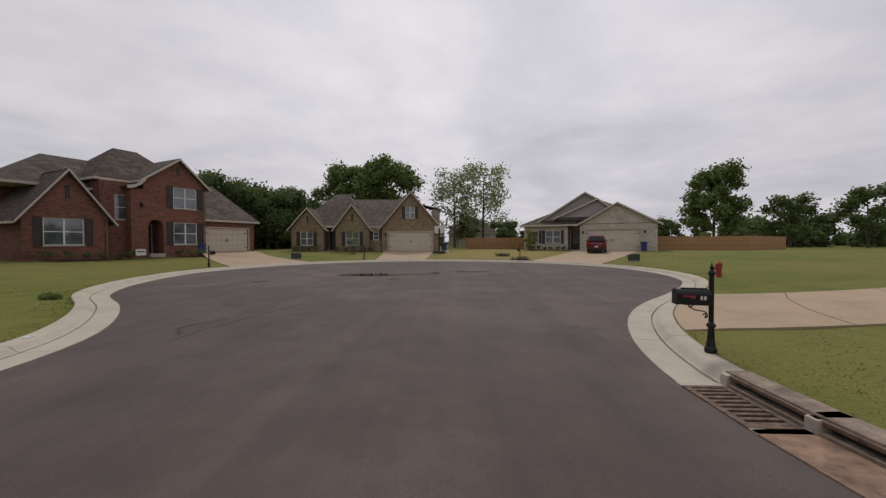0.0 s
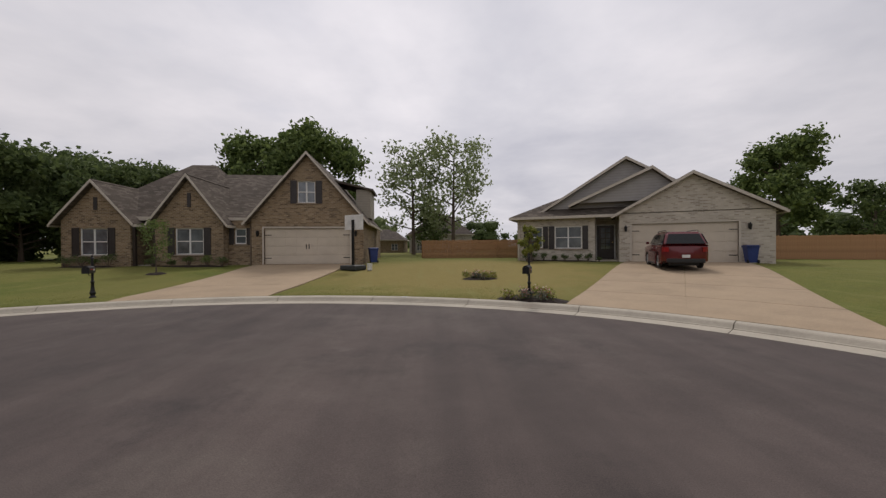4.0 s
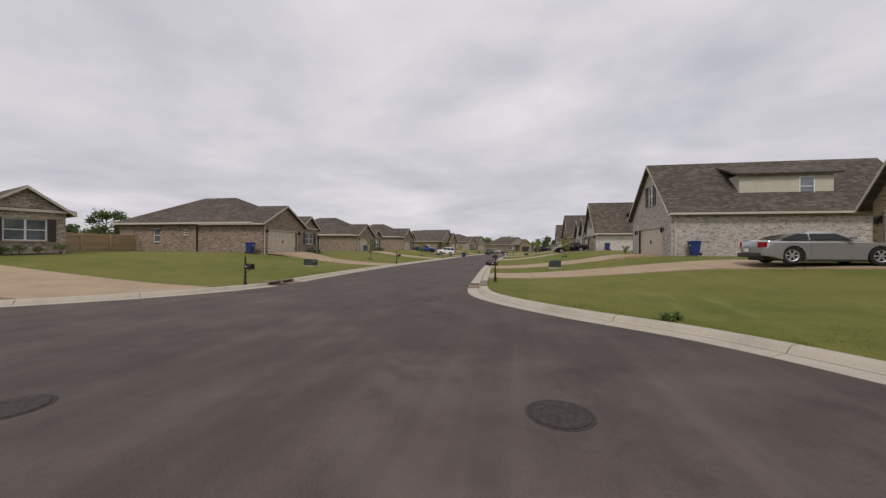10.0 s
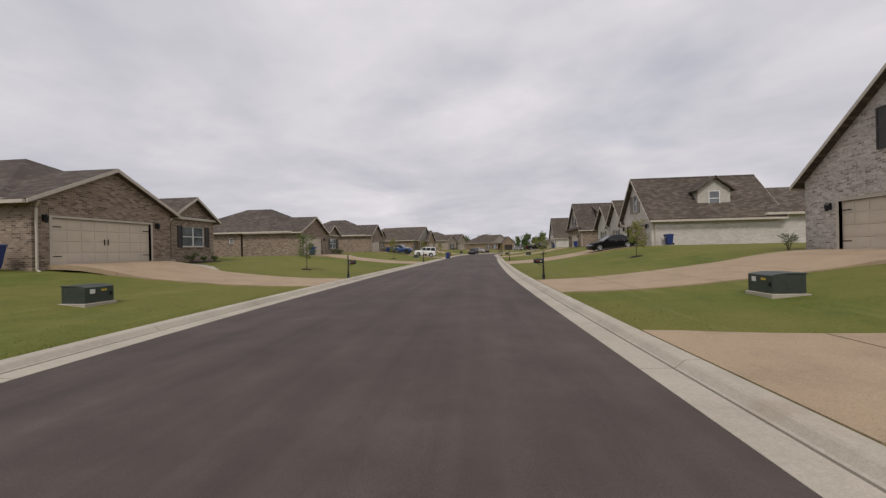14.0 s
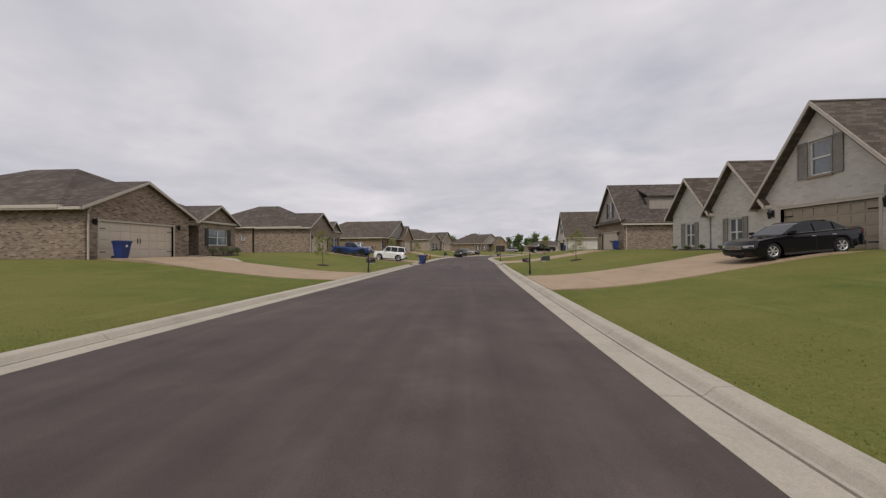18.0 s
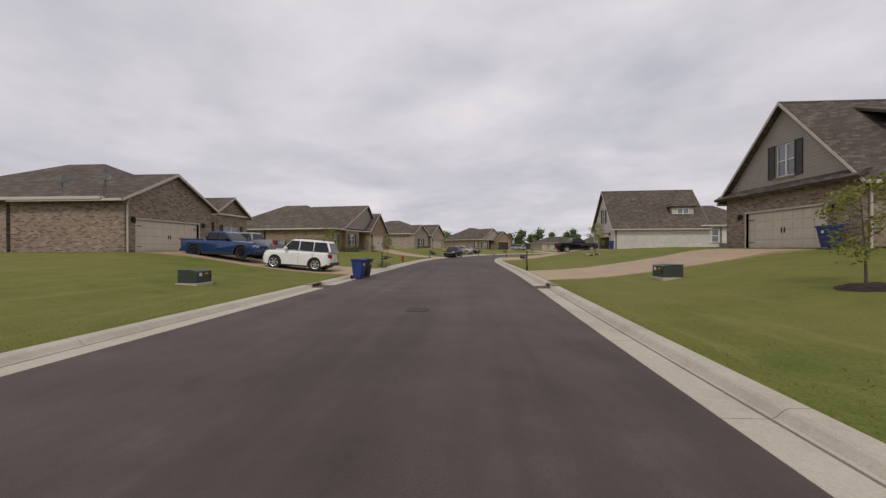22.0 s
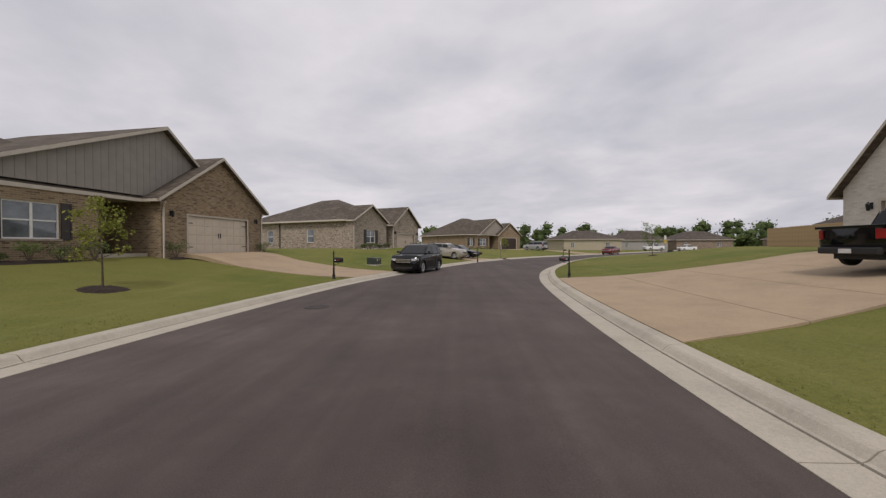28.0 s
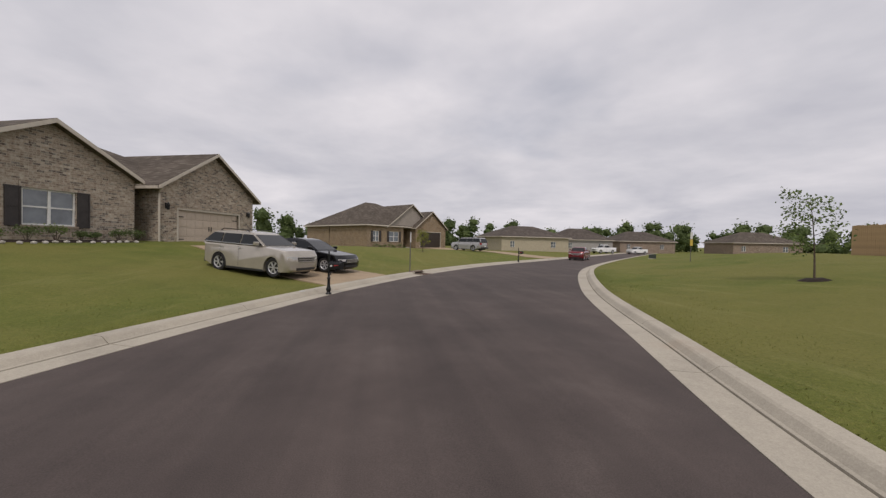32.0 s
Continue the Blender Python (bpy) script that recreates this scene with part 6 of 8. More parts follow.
def wheeled_bin(x, y, ang, mat=None, z=None, label="blue plastic wheeled refuse bin with a hinged lid", k=1.0):
    mat = mat or BIN_BLUE
    b = thing("wheeled_bin", pose(x, y, ground_z(x, y) + 0.04 if z is None else z, 0, 0, ang) @ Matrix.Scale(k, 4), label, "bin", "refuse bins")
    bm = bmesh.new()
    rows = []
    for z0, w, d0, d1 in ((0.03, 0.22, -0.20, 0.20), (0.30, 0.245, -0.25, 0.23), (0.80, 0.285, -0.33, 0.27), (0.98, 0.30, -0.36, 0.29)):
        rows.append([bm.verts.new(p) for p in ((-w, d0, z0), (w, d0, z0), (w, d1, z0), (-w, d1, z0))])
    for r, q in zip(rows, rows[1:]):
        for i in range(4):
            bm.faces.new((r[i], r[(i + 1) % 4], q[(i + 1) % 4], q[i]))
    bm.faces.new(rows[0][::-1])
    bm.faces.new(rows[-1])
    bmesh.ops.bevel(bm, geom=bm.edges[:], offset=0.03, segments=2, affect="EDGES", profile=0.6)
    part("body", bm, mat, b)
    part("rim", boxes((-0.32, 0.32, -0.38, 0.31, 0.93, 0.97), bevel=0.012), mat, b)
    bm = bmesh.new()
    prism(bm, [(-0.40, 0.98), (0.31, 0.98), (0.33, 1.03), (0.05, 1.075), (-0.34, 1.05), (-0.41, 1.01)], -0.325, 0.325, "x")
    bmesh.ops.bevel(bm, geom=bm.edges[:], offset=0.012, segments=2, affect="EDGES")
    part("lid", bm, mat, b)
    bm = bmesh.new()
    tube(bm, [(-0.22, 0.31, 1.0), (-0.22, 0.39, 1.0), (0.22, 0.39, 1.0), (0.22, 0.31, 1.0)], 0.016, 6)
    part("handle", bm, mat, b)
    part("badge", boxes((-0.06, 0.06, -0.335, -0.325, 0.70, 0.82)), PALE_BAR, b)
    for sx in (-0.26, 0.26):
        bm = bmesh.new()
        ring = [(0.10 * math.cos(a), 0.10 + 0.10 * math.sin(a)) for a in np.linspace(0, 2 * math.pi, 15)[:-1]]
        prism(bm, [(0.25 + p, q) for p, q in ring], sx - 0.03, sx + 0.03, "x")
        part("wheel", bm, RUBBER, b)
    return b


for x, y, a in ((16.8, -18.8, 66), (-5.4, -32.6, 20), (-28.4, -27.6, -20), (15.0, 22.4, -90), (15.9, 48.4, -90), (14.4, 76.5, -90), (16.9, 106.9, -93), (-22.4, 24.2, 90), (-22.8, 53.2, 90)):
    wheeled_bin(x, y, a)
wheeled_bin(-8.55, 78.7, 80, z=0.02, label="blue plastic wheeled bin at the kerb beside a charcoal one", k=1.05)
wheeled_bin(-8.45, 79.7, 88, BIN_DARK, z=0.02, label="charcoal plastic wheeled bin at the kerb beside a blue one", k=1.05)

HYDRANT_RED = plain("hydrant_red_paint", (0.33, 0.035, 0.02), 0.5, vary=0.2)


def hydrant(x, y, ang, mat=None, k=1.0):
    h = thing("fire_hydrant", pose(x, y, ground_z(x, y) - 0.02, 0, 0, ang) @ Matrix.Scale(k, 4), "red cast-iron fire hydrant standing in the grass", "hydrant")
    bm = bmesh.new()
    lathe(bm, [(0.15, 0), (0.15, 0.03), (0.105, 0.035), (0.10, 0.10), (0.10, 0.46), (0.135, 0.47), (0.135, 0.51), (0.11, 0.52)], n=14)
    part("barrel", bm, HYDRANT_RED, h, smooth=False)
    bm = bmesh.new()
    lathe(bm, [(0.125, 0.515), (0.12, 0.56), (0.09, 0.62), (0.04, 0.655), (0.03, 0.66), (0.03, 0.70)], n=14)
    part("bonnet", bm, HYDRANT_RED, h, smooth=True)
    for d in ((1, 0), (-1, 0), (0, -1)):
        bm = bmesh.new()
        r = 0.055 if d[0] else 0.075
        tube(bm, [(d[0] * 0.07, d[1] * 0.07, 0.38), (d[0] * 0.15, d[1] * 0.15, 0.38), (d[0] * 0.151, d[1] * 0.151, 0.38), (d[0] * 0.19, d[1] * 0.19, 0.38)], [r * 0.8, r * 0.8, r, r], 10)
        part("outlet_cap", bm, HYDRANT_RED, h)
    return h


hydrant(-18.4, -2.9, 60, k=1.1)
hydrant(-9.7, 99.9, 90, k=1.1)
stake = thing("survey_stake", pose(-22.4, -12.0, ground_z(-22.4, -12.0), 0, 14, 20), "leaning yellow-topped survey stake in the grass", "stake")
part("stake_shaft", boxes((-0.02, 0.02, -0.012, 0.012, -0.1, 0.62)), LABEL_YELLOW, stake)

# manhole covers and damp patches
for x, y in ((2.3, -2.0), (-3.5, -3.0), (-3.9, 68.7), (-5.7, 106.4)):
    mh = thing("manhole_cover", pose(x, y, road_z(x, y)), "round cast-iron manhole cover set in the asphalt", "manhole")
    bm = bmesh.new()
    lathe(bm, [(0.36, -0.05), (0.36, 0.004), (0.34, 0.006), (0.325, 0.006), (0.32, 0.002)], n=24)
    part("ring", bm, plain("dusty_iron_ring", (0.042, 0.034, 0.031), 0.8, 0.1, 0.3, 14), mh)
    bm = bmesh.new()
    lathe(bm, [(0.315, -0.02), (0.315, 0.009), (0.30, 0.012), (0.20, 0.012), (0.19, 0.006), (0.10, 0.006)], n=24)
    part("cover", bm, plain("worn_cast_iron", (0.058, 0.046, 0.041), 0.8, 0.3, 0.3, 14), mh)

PUDDLE = plain("shallow_water", (0.030, 0.026, 0.024), 0.06, vary=0.2, scale=1.5, spec=0.45)


def puddle(x, y, z, rx, ry, ang, seed, label="shallow rain puddle on the asphalt"):
    r = random.Random(seed)
    bm = bmesh.new()
    ph = [r.uniform(0, 6.28) for _ in range(4)]
    ring = []
    for i in range(40):
        a = 2 * math.pi * i / 40
        k = 1 + 0.16 * math.sin(2 * a + ph[0]) + 0.12 * math.sin(3 * a + ph[1]) + 0.07 * math.sin(7 * a + ph[2])
        ring.append((rx * k * math.cos(a), ry * k * math.sin(a)))
    prism(bm, ring, -0.03, 0.0, "z")
    ob = part("puddle", bm, PUDDLE)
    ob.matrix_world = pose(x, y, z, 0, 0, ang)
    tagged(ob, label, "puddle", kind="structure")


puddle(-2.9, -5.2, road_z(-2.9, -5.2) + 0.012, 2.2, 0.8, 12, 3)
puddle(-7.4, -7.0, road_z(-7.4, -7.0) + 0.008, 0.9, 0.2, 3, 8)


# tar-filled cracks at the mouth of the turning circle
TAR = plain("crack_tar", (0.032, 0.026, 0.023), 0.85, vary=0.3)


def crack(pts, seed, w=0.05):
    rng = random.Random(seed)
    line = smooth_line(pts, 0.12)
    bm = bmesh.new()
    rows = []
    for i, (x, y) in enumerate(line):
        k = w * rng.uniform(0.3, 1.3) * (0.3 if i in (0, len(line) - 1) else 1)
        j = rng.uniform(-0.03, 0.03)
        z = road_z(x, y)
        rows.append((bm.verts.new((x - k + j, y + j, z + 0.004)), bm.verts.new((x + k + j, y + j, z + 0.004)), bm.verts.new((x + j, y + j, z - 0.02))))
    for a, b in zip(rows, rows[1:]):
        for i in range(3):
            bm.faces.new((a[i], b[i], b[(i + 1) % 3], a[(i + 1) % 3]))
    bmesh.ops.recalc_face_normals(bm, faces=bm.faces[:])
    tagged(part("tar_crack", bm, TAR), "dark tar-filled crack wandering over the asphalt", "crack", kind="structure")


crack([(-1.05, 5.6), (-0.75, 5.95), (-0.55, 6.4), (-0.95, 7.0)], 1, 0.07)
crack([(-2.0, 3.7), (-1.7, 4.5), (-1.5, 5.2), (-1.2, 6.4), (-1.1, 7.5)], 3, 0.014)
crack([(-0.3, 3.6), (-0.05, 3.8), (0.25, 3.75)], 5, 0.06)

# painted marks on the kerb
MARK = plain("worn_white_paint", (0.62, 0.62, 0.60), 0.7, vary=0.35, scale=30)
for x, y in ((0.6, 7.4), (-0.3, 23.2), (-0.4, 30.9), (-0.2, 57.4), (0.8, 84.6), (2.2, 110.6), (-9.1, 14.6), (-9.4, 33.2), (-9.2, 59.6), (-6.9, 113.6), (-8.3, -18.3), (8.0, -8.6), (0.6, 133.0)):
    s, e, n = kerb_place(x, y)
    m = thing("painted_mark", Matrix(((n[1], n[0], 0, e[0]), (-n[0], n[1], 0, e[1]), (0, 0, 1, 0), (0, 0, 0, 1))), "worn white paint mark on the kerb", "marking")
    for i in range(2):
        part("paint_bar", boxes((-0.09 + i * 0.10, -0.02 + i * 0.10, 0.66, 0.80, 0.12, 0.1395)), MARK, m)


def bicycle(x, y, ang):
    b = thing("bicycle", pose(x, y, ground_z(x, y) + 0.05, 0, 12, ang), "small dark bicycle leaning on its stand on the driveway", "bicycle")
    for cx in (-0.38, 0.38):
        bm = bmesh.new()
        tube(bm, [(cx + 0.24 * math.cos(a), 0, 0.25 + 0.24 * math.sin(a)) for a in np.linspace(0, 2 * math.pi, 19)], 0.02, 5)
        part("wheel", bm, RUBBER, b)
    red = plain("bike_red_paint", (0.12, 0.02, 0.03), 0.4)
    for name, pts in (("top_tube", [(-0.12, 0, 0.52), (0.25, 0, 0.58)]), ("down_tube", [(-0.02, 0, 0.26), (0.26, 0, 0.54)]), ("seat_tube", [(-0.02, 0, 0.26), (-0.14, 0, 0.64)]), ("fork", [(0.38, 0, 0.25), (0.24, 0, 0.70)]), ("chain_stay", [(-0.38, 0, 0.25), (-0.02, 0, 0.26)])):
        bm = bmesh.new()
        tube(bm, pts, 0.017, 6)
        part(name, bm, red, b)
    bm = bmesh.new()
    tube(bm, [(0.18, -0.25, 0.74), (0.24, 0, 0.70), (0.18, 0.25, 0.74)], 0.014, 6)
    part("handlebar", bm, BLACK_IRON, b)
    part("saddle", boxes((-0.26, -0.05, -0.05, 0.05, 0.63, 0.67), bevel=0.015), RUBBER, b)


bicycle(-20.6, 5.0, 130)


def hoop_stand(x, y, ang):
    h = thing("basketball_hoop", pose(x, y, ground_z(x, y), 0, 0, ang) @ Matrix.Scale(1.95, 4), "black portable basketball hoop on a wheeled base", "basketball hoop")
    part("base", boxes((-0.3, 0.3, -0.25, 0.25, 0, 0.15), bevel=0.04), BIN_DARK, h)
    part("pole", boxes((-0.03, 0.03, -0.03, 0.03, 0.15, 1.5)), BLACK_IRON, h)
    part("backboard", boxes((-0.35, 0.35, 0.03, 0.06, 1.2, 1.65), bevel=0.01), LABEL_WHITE, h)
    bm = bmesh.new()
    tube(bm, [(0.14 * math.cos(a), 0.22 + 0.14 * math.sin(a), 1.3) for a in np.linspace(0, 2 * math.pi, 15)], 0.012, 5)
    part("rim", bm, RED_FLAG, h)


hoop_stand(-4.9, -28.2, 150)
bk = thing("bucket", pose(-5.9, -27.9, ground_z(-5.9, -27.9) + 0.02), "white plastic bucket in the grass beside the drive", "bucket")
bm = bmesh.new()
lathe(bm, [(0.13, 0), (0.155, 0.34), (0.165, 0.35), (0.165, 0.38), (0.15, 0.38), (0.12, 0.05)], n=14)
part("pail", bm, LABEL_WHITE, bk)
ys = thing("yard_sign", pose(17.5, -13.2, ground_z(17.5, -13.2), 0, 0, -114) @ Matrix.Scale(1.3, 4), "small white yard sign on wire legs", "sign")
part("panel", boxes((-0.25, 0.25, -0.01, 0.01, 0.25, 0.62)), LABEL_WHITE, ys)
part("text_bar", boxes((-0.18, 0.18, -0.014, -0.01, 0.44, 0.5)), BIN_DARK, ys)
for sx in (-0.2, 0.2):
    part("leg", boxes((sx - 0.006, sx + 0.006, -0.006, 0.006, -0.1, 0.25)), BLACK_IRON, ys)


def dish(x, y, z, ang):
    d = thing("satellite_dish", pose(x, y, z, 0, 0, ang), "grey satellite dish on a short mast on the roof", "satellite dish")
    bm = bmesh.new()
    tube(bm, [(0, 0, -0.3), (0, 0, 0.25), (0.08, 0, 0.35)], 0.022, 6)
    part("mast", bm, BLACK_IRON, d)
    bm = bmesh.new()
    rings = []
    for r, q in ((0.02, 0.0), (0.15, 0.015), (0.26, 0.05)):
        rings.append([bm.verts.new((0.1 + q, r * math.cos(a), 0.42 + r * 1.1 * math.sin(a))) for a in np.linspace(0, 2 * math.pi, 17)[:-1]])
    for a, b in zip(rings, rings[1:]):
        for i in range(16):
            bm.faces.new((a[i], a[(i + 1) % 16], b[(i + 1) % 16], b[i]))
    bmesh.ops.solidify(bm, geom=bm.faces[:], thickness=0.012)
    part("reflector", bm, plain("dish_grey", (0.42, 0.42, 0.42), 0.5), d)
    bm = bmesh.new()
    tube(bm, [(0.1, 0, 0.2), (0.38, 0, 0.36)], 0.012, 5)
    part("feed_arm", bm, BLACK_IRON, d)


dish(-26.0, 80.9, 6.1, -20)
dish(-29.0, 80.9, 5.9, 10)


def ac_unit(x, y, ang):
    a = thing("air_conditioner", pose(x, y, ground_z(x, y) - 0.02, 0, 0, ang), "grey outdoor air-conditioning unit on a pad beside the wall", "air conditioner")
    part("pad", boxes((-0.45, 0.45, -0.45, 0.45, -0.1, 0.08)), CONCRETE, a)
    part("casing", boxes((-0.36, 0.36, -0.36, 0.36, 0.08, 0.75), bevel=0.03), plain("unit_grey", (0.20, 0.19, 0.17), 0.5, vary=0.2), a)
    for k in range(8):
        part("louvre", boxes((-0.37, 0.37, -0.372, -0.36, 0.14 + k * 0.07, 0.17 + k * 0.07)), BIN_DARK, a)
    part("fan_grille", boxes((-0.3, 0.3, -0.3, 0.3, 0.75, 0.77), bevel=0.01), BIN_DARK, a)


ac_unit(-33.5, 79.0, 0)
ac_unit(-28.0, 104.0, -7)
ac_unit(30.0, 105.4, -3)

# street signs by the bend
def street_sign(x, y, ang, h, panels, label):
    s = thing("street_sign", pose(x, y, ground_z(x, y), 0, 0, ang), label, "street sign")
    bm = bmesh.new()
    lathe(bm, [(0.03, -0.2), (0.03, h)], n=8)
    part("post", bm, plain("galvanised_post", (0.16, 0.15, 0.14), 0.6, 0.4), s)
    for z0, z1, w, mat in panels:
        part("panel", boxes((-w, w, -0.045, -0.03, z0, z1), bevel=0.004), mat, s)


street_sign(3.8, 141.2, 25, 2.3, [(1.75, 2.3, 0.03, LABEL_WHITE)], "thin grey post with a narrow sign edge-on to the street")
street_sign(27.0, 146.5, 25, 2.4, [(1.85, 2.4, 0.22, LABEL_WHITE), (1.3, 1.82, 0.26, LABEL_YELLOW)], "grey post with a white sign above a yellow one")

# water tower far off
wt = thing("water_tower", pose(-340.5, 518.0, 0), "white globe water tower on a slim stem far off", "water tower")
bm = bmesh.new()
lathe(bm, [(4.5, 0), (2.0, 4), (1.8, 10), (3.0, 13)], n=14)
part("stem", bm, LABEL_WHITE, wt)
bm = bmesh.new()
lathe(bm, [(2.5, 12.5), (4.8, 14.5), (5.9, 18), (5.4, 21), (3.5, 23.6), (0.8, 24.6)], n=20)
part("tank", bm, LABEL_WHITE, wt, smooth=True)

# ---- parked vehicles ----
CAR_GLASS = plain("tinted_car_glass", (0.010, 0.012, 0.013), 0.06, spec=0.4)
TRIM_BLACK = plain("black_plastic_trim", (0.018, 0.018, 0.018), 0.6)
ALLOY = plain("alloy_rim", (0.55, 0.55, 0.56), 0.35, 0.55, 0.08)
DARK_RIM = plain("black_rim", (0.02, 0.02, 0.022), 0.4, 0.5)
CHROME = plain("bright_chrome", (0.68, 0.68, 0.69), 0.3, 1.0, 0.05)
LAMP_CLEAR = plain("clear_headlamp", (0.62, 0.63, 0.64), 0.1, 0.2, 0.1)
LAMP_RED = plain("red_tail_lamp", (0.26, 0.012, 0.014), 0.15, 0.0, 0.1)


def paint(name, col, metal=0.25):
    return plain(name, col, 0.18, metal, 0.05, 3.0, coat=0.6)


def arch(cx, r, z0, n=9):
    """Points of a wheel arch from front to rear, over a wheel at cx."""
    return [(cx + r * math.cos(a), z0 + r * math.sin(a)) for a in np.linspace(0.05, math.pi - 0.05, n)]


def shell(bm, prof, w, cut):
    """A side profile carried across the width, its flanks drawn in at the ends: cut lists (share of width, inset)."""
    xs = [p[0] for p in prof]
    zs = [p[1] for p in prof]
    cx, cz = (max(xs) + min(xs)) / 2, (max(zs) + min(zs)) / 2
    hx, hz = (max(xs) - min(xs)) / 2, (max(zs) - min(zs)) / 2
    rows = []
    for share, ix, iz in cut:
        row = []
        for x, z in prof:
            e = abs(x - cx) / hx
            f = max(0.0, (z - cz) / hz)
            row.append(bm.verts.new((x - math.copysign(ix * e ** 4, x - cx), share * w, z - iz * f ** 3)))
        rows.append(row)
    n = len(prof)
    for r, q in zip(rows, rows[1:]):
        for i in range(n):
            bm.faces.new((r[i], r[(i + 1) % n], q[(i + 1) % n], q[i]))
    bm.faces.new(rows[0][::-1])
    bm.faces.new(rows[-1])
    bmesh.ops.recalc_face_normals(bm, faces=bm.faces[:])


HALF_CUT = [(1.0, 0.34, 0.085), (0.975, 0.25, 0.035), (0.90, 0.15, 0.008), (0.78, 0.08, -0.006), (0.55, 0.025, -0.016), (0.25, 0.0, -0.022)]
CUT = [(-a, b, c) for a, b, c in HALF_CUT] + HALF_CUT[::-1]


def nose_strip(f, w, half, z0, z1, proud, deep=0.12):
    """A bar across the nose that follows its curve in plan."""
    ys = np.linspace(-half, half, 9)
    front = [(f - float(np.interp(abs(y) / w, [0.25, 0.55, 0.78, 0.90], [0.0, 0.025, 0.08, 0.15])) + proud, float(y)) for y in ys]
    bm = bmesh.new()
    prism(bm, front + [(x - deep, y) for x, y in front[::-1]], z0, z1, "z")
    return bm


def wheel(car, x, y, r, side, rim):
    w = new("wheel")
    w.parent = car
    w.matrix_local = pose(x, y, r, 0, 0, 0 if side > 0 else 180)
    bm = bmesh.new()
    n = 22
    rings = []
    for rad, d in ((r * 0.62, 0.0), (r * 0.66, 0.075), (r * 0.92, 0.085), (r, 0.06), (r, -0.06), (r * 0.92, -0.085), (r * 0.62, -0.08)):
        rings.append([bm.verts.new((rad * math.cos(2 * math.pi * i / n), d, rad * math.sin(2 * math.pi * i / n))) for i in range(n)])
    for a, b in zip(rings, rings[1:]):
        for i in range(n):
            bm.faces.new((a[i], a[(i + 1) % n], b[(i + 1) % n], b[i]))
    bmesh.ops.recalc_face_normals(bm, faces=bm.faces[:])
    part("tyre", bm, RUBBER, w, smooth=False)
    bm = bmesh.new()
    for k in range(6):
        a = 2 * math.pi * k / 6
        c, s = math.cos(a), math.sin(a)
        q = []
        for rr, hw in ((0.10 * r, 0.05 * r), (0.62 * r, 0.10 * r)):
            for sg in (1, -1):
                q.append((rr * c - sg * hw * s, rr * s + sg * hw * c))
        lo = [bm.verts.new((p[0], 0.045, p[1])) for p in (q[0], q[1], q[3], q[2])]
        hi = [bm.verts.new((p[0], 0.072, p[1])) for p in (q[0], q[1], q[3], q[2])]
        bm.faces.new(hi)
        for i in range(4):
            bm.faces.new((lo[i], lo[(i + 1) % 4], hi[(i + 1) % 4], hi[i]))
    for r0, r1, d in ((0.56 * r, 0.645 * r, 0.078), (0.0, 0.16 * r, 0.076)):
        outer = [bm.verts.new((r1 * math.cos(2 * math.pi * i / n), d, r1 * math.sin(2 * math.pi * i / n))) for i in range(n)]
        if r0:
            inner = [bm.verts.new((r0 * math.cos(2 * math.pi * i / n), d - 0.02, r0 * math.sin(2 * math.pi * i / n))) for i in range(n)]
            for i in range(n):
                bm.faces.new((outer[i], outer[(i + 1) % n], inner[(i + 1) % n], inner[i]))
        else:
            bm.faces.new(outer)
    bmesh.ops.recalc_face_normals(bm, faces=bm.faces[:])
    part("rim", bm, rim, w)
    bm = bmesh.new()
    prism(bm, [(0.61 * r * math.cos(2 * math.pi * i / n), 0.61 * r * math.sin(2 * math.pi * i / n)) for i in range(n)], -0.07, 0.02, "y")
    part("brake_drum", bm, TRIM_BLACK, w)


def pane(car, name, pts, out, t=0.012, mat=None):
    """A flat or bent glass panel given by its corners, standing out along a direction."""
    o = Vector(out).normalized() * t
    bm = bmesh.new()
    lo = [bm.verts.new(Vector(p) - o * 0.6) for p in pts]
    hi = [bm.verts.new(Vector(p) + o) for p in pts]
    bm.faces.new(hi)
    bm.faces.new(lo[::-1])
    n = len(pts)
    for i in range(n):
        bm.faces.new((lo[i], lo[(i + 1) % n], hi[(i + 1) % n], hi[i]))
    bmesh.ops.recalc_face_normals(bm, faces=bm.faces[:])
    part(name, bm, mat or CAR_GLASS, car)


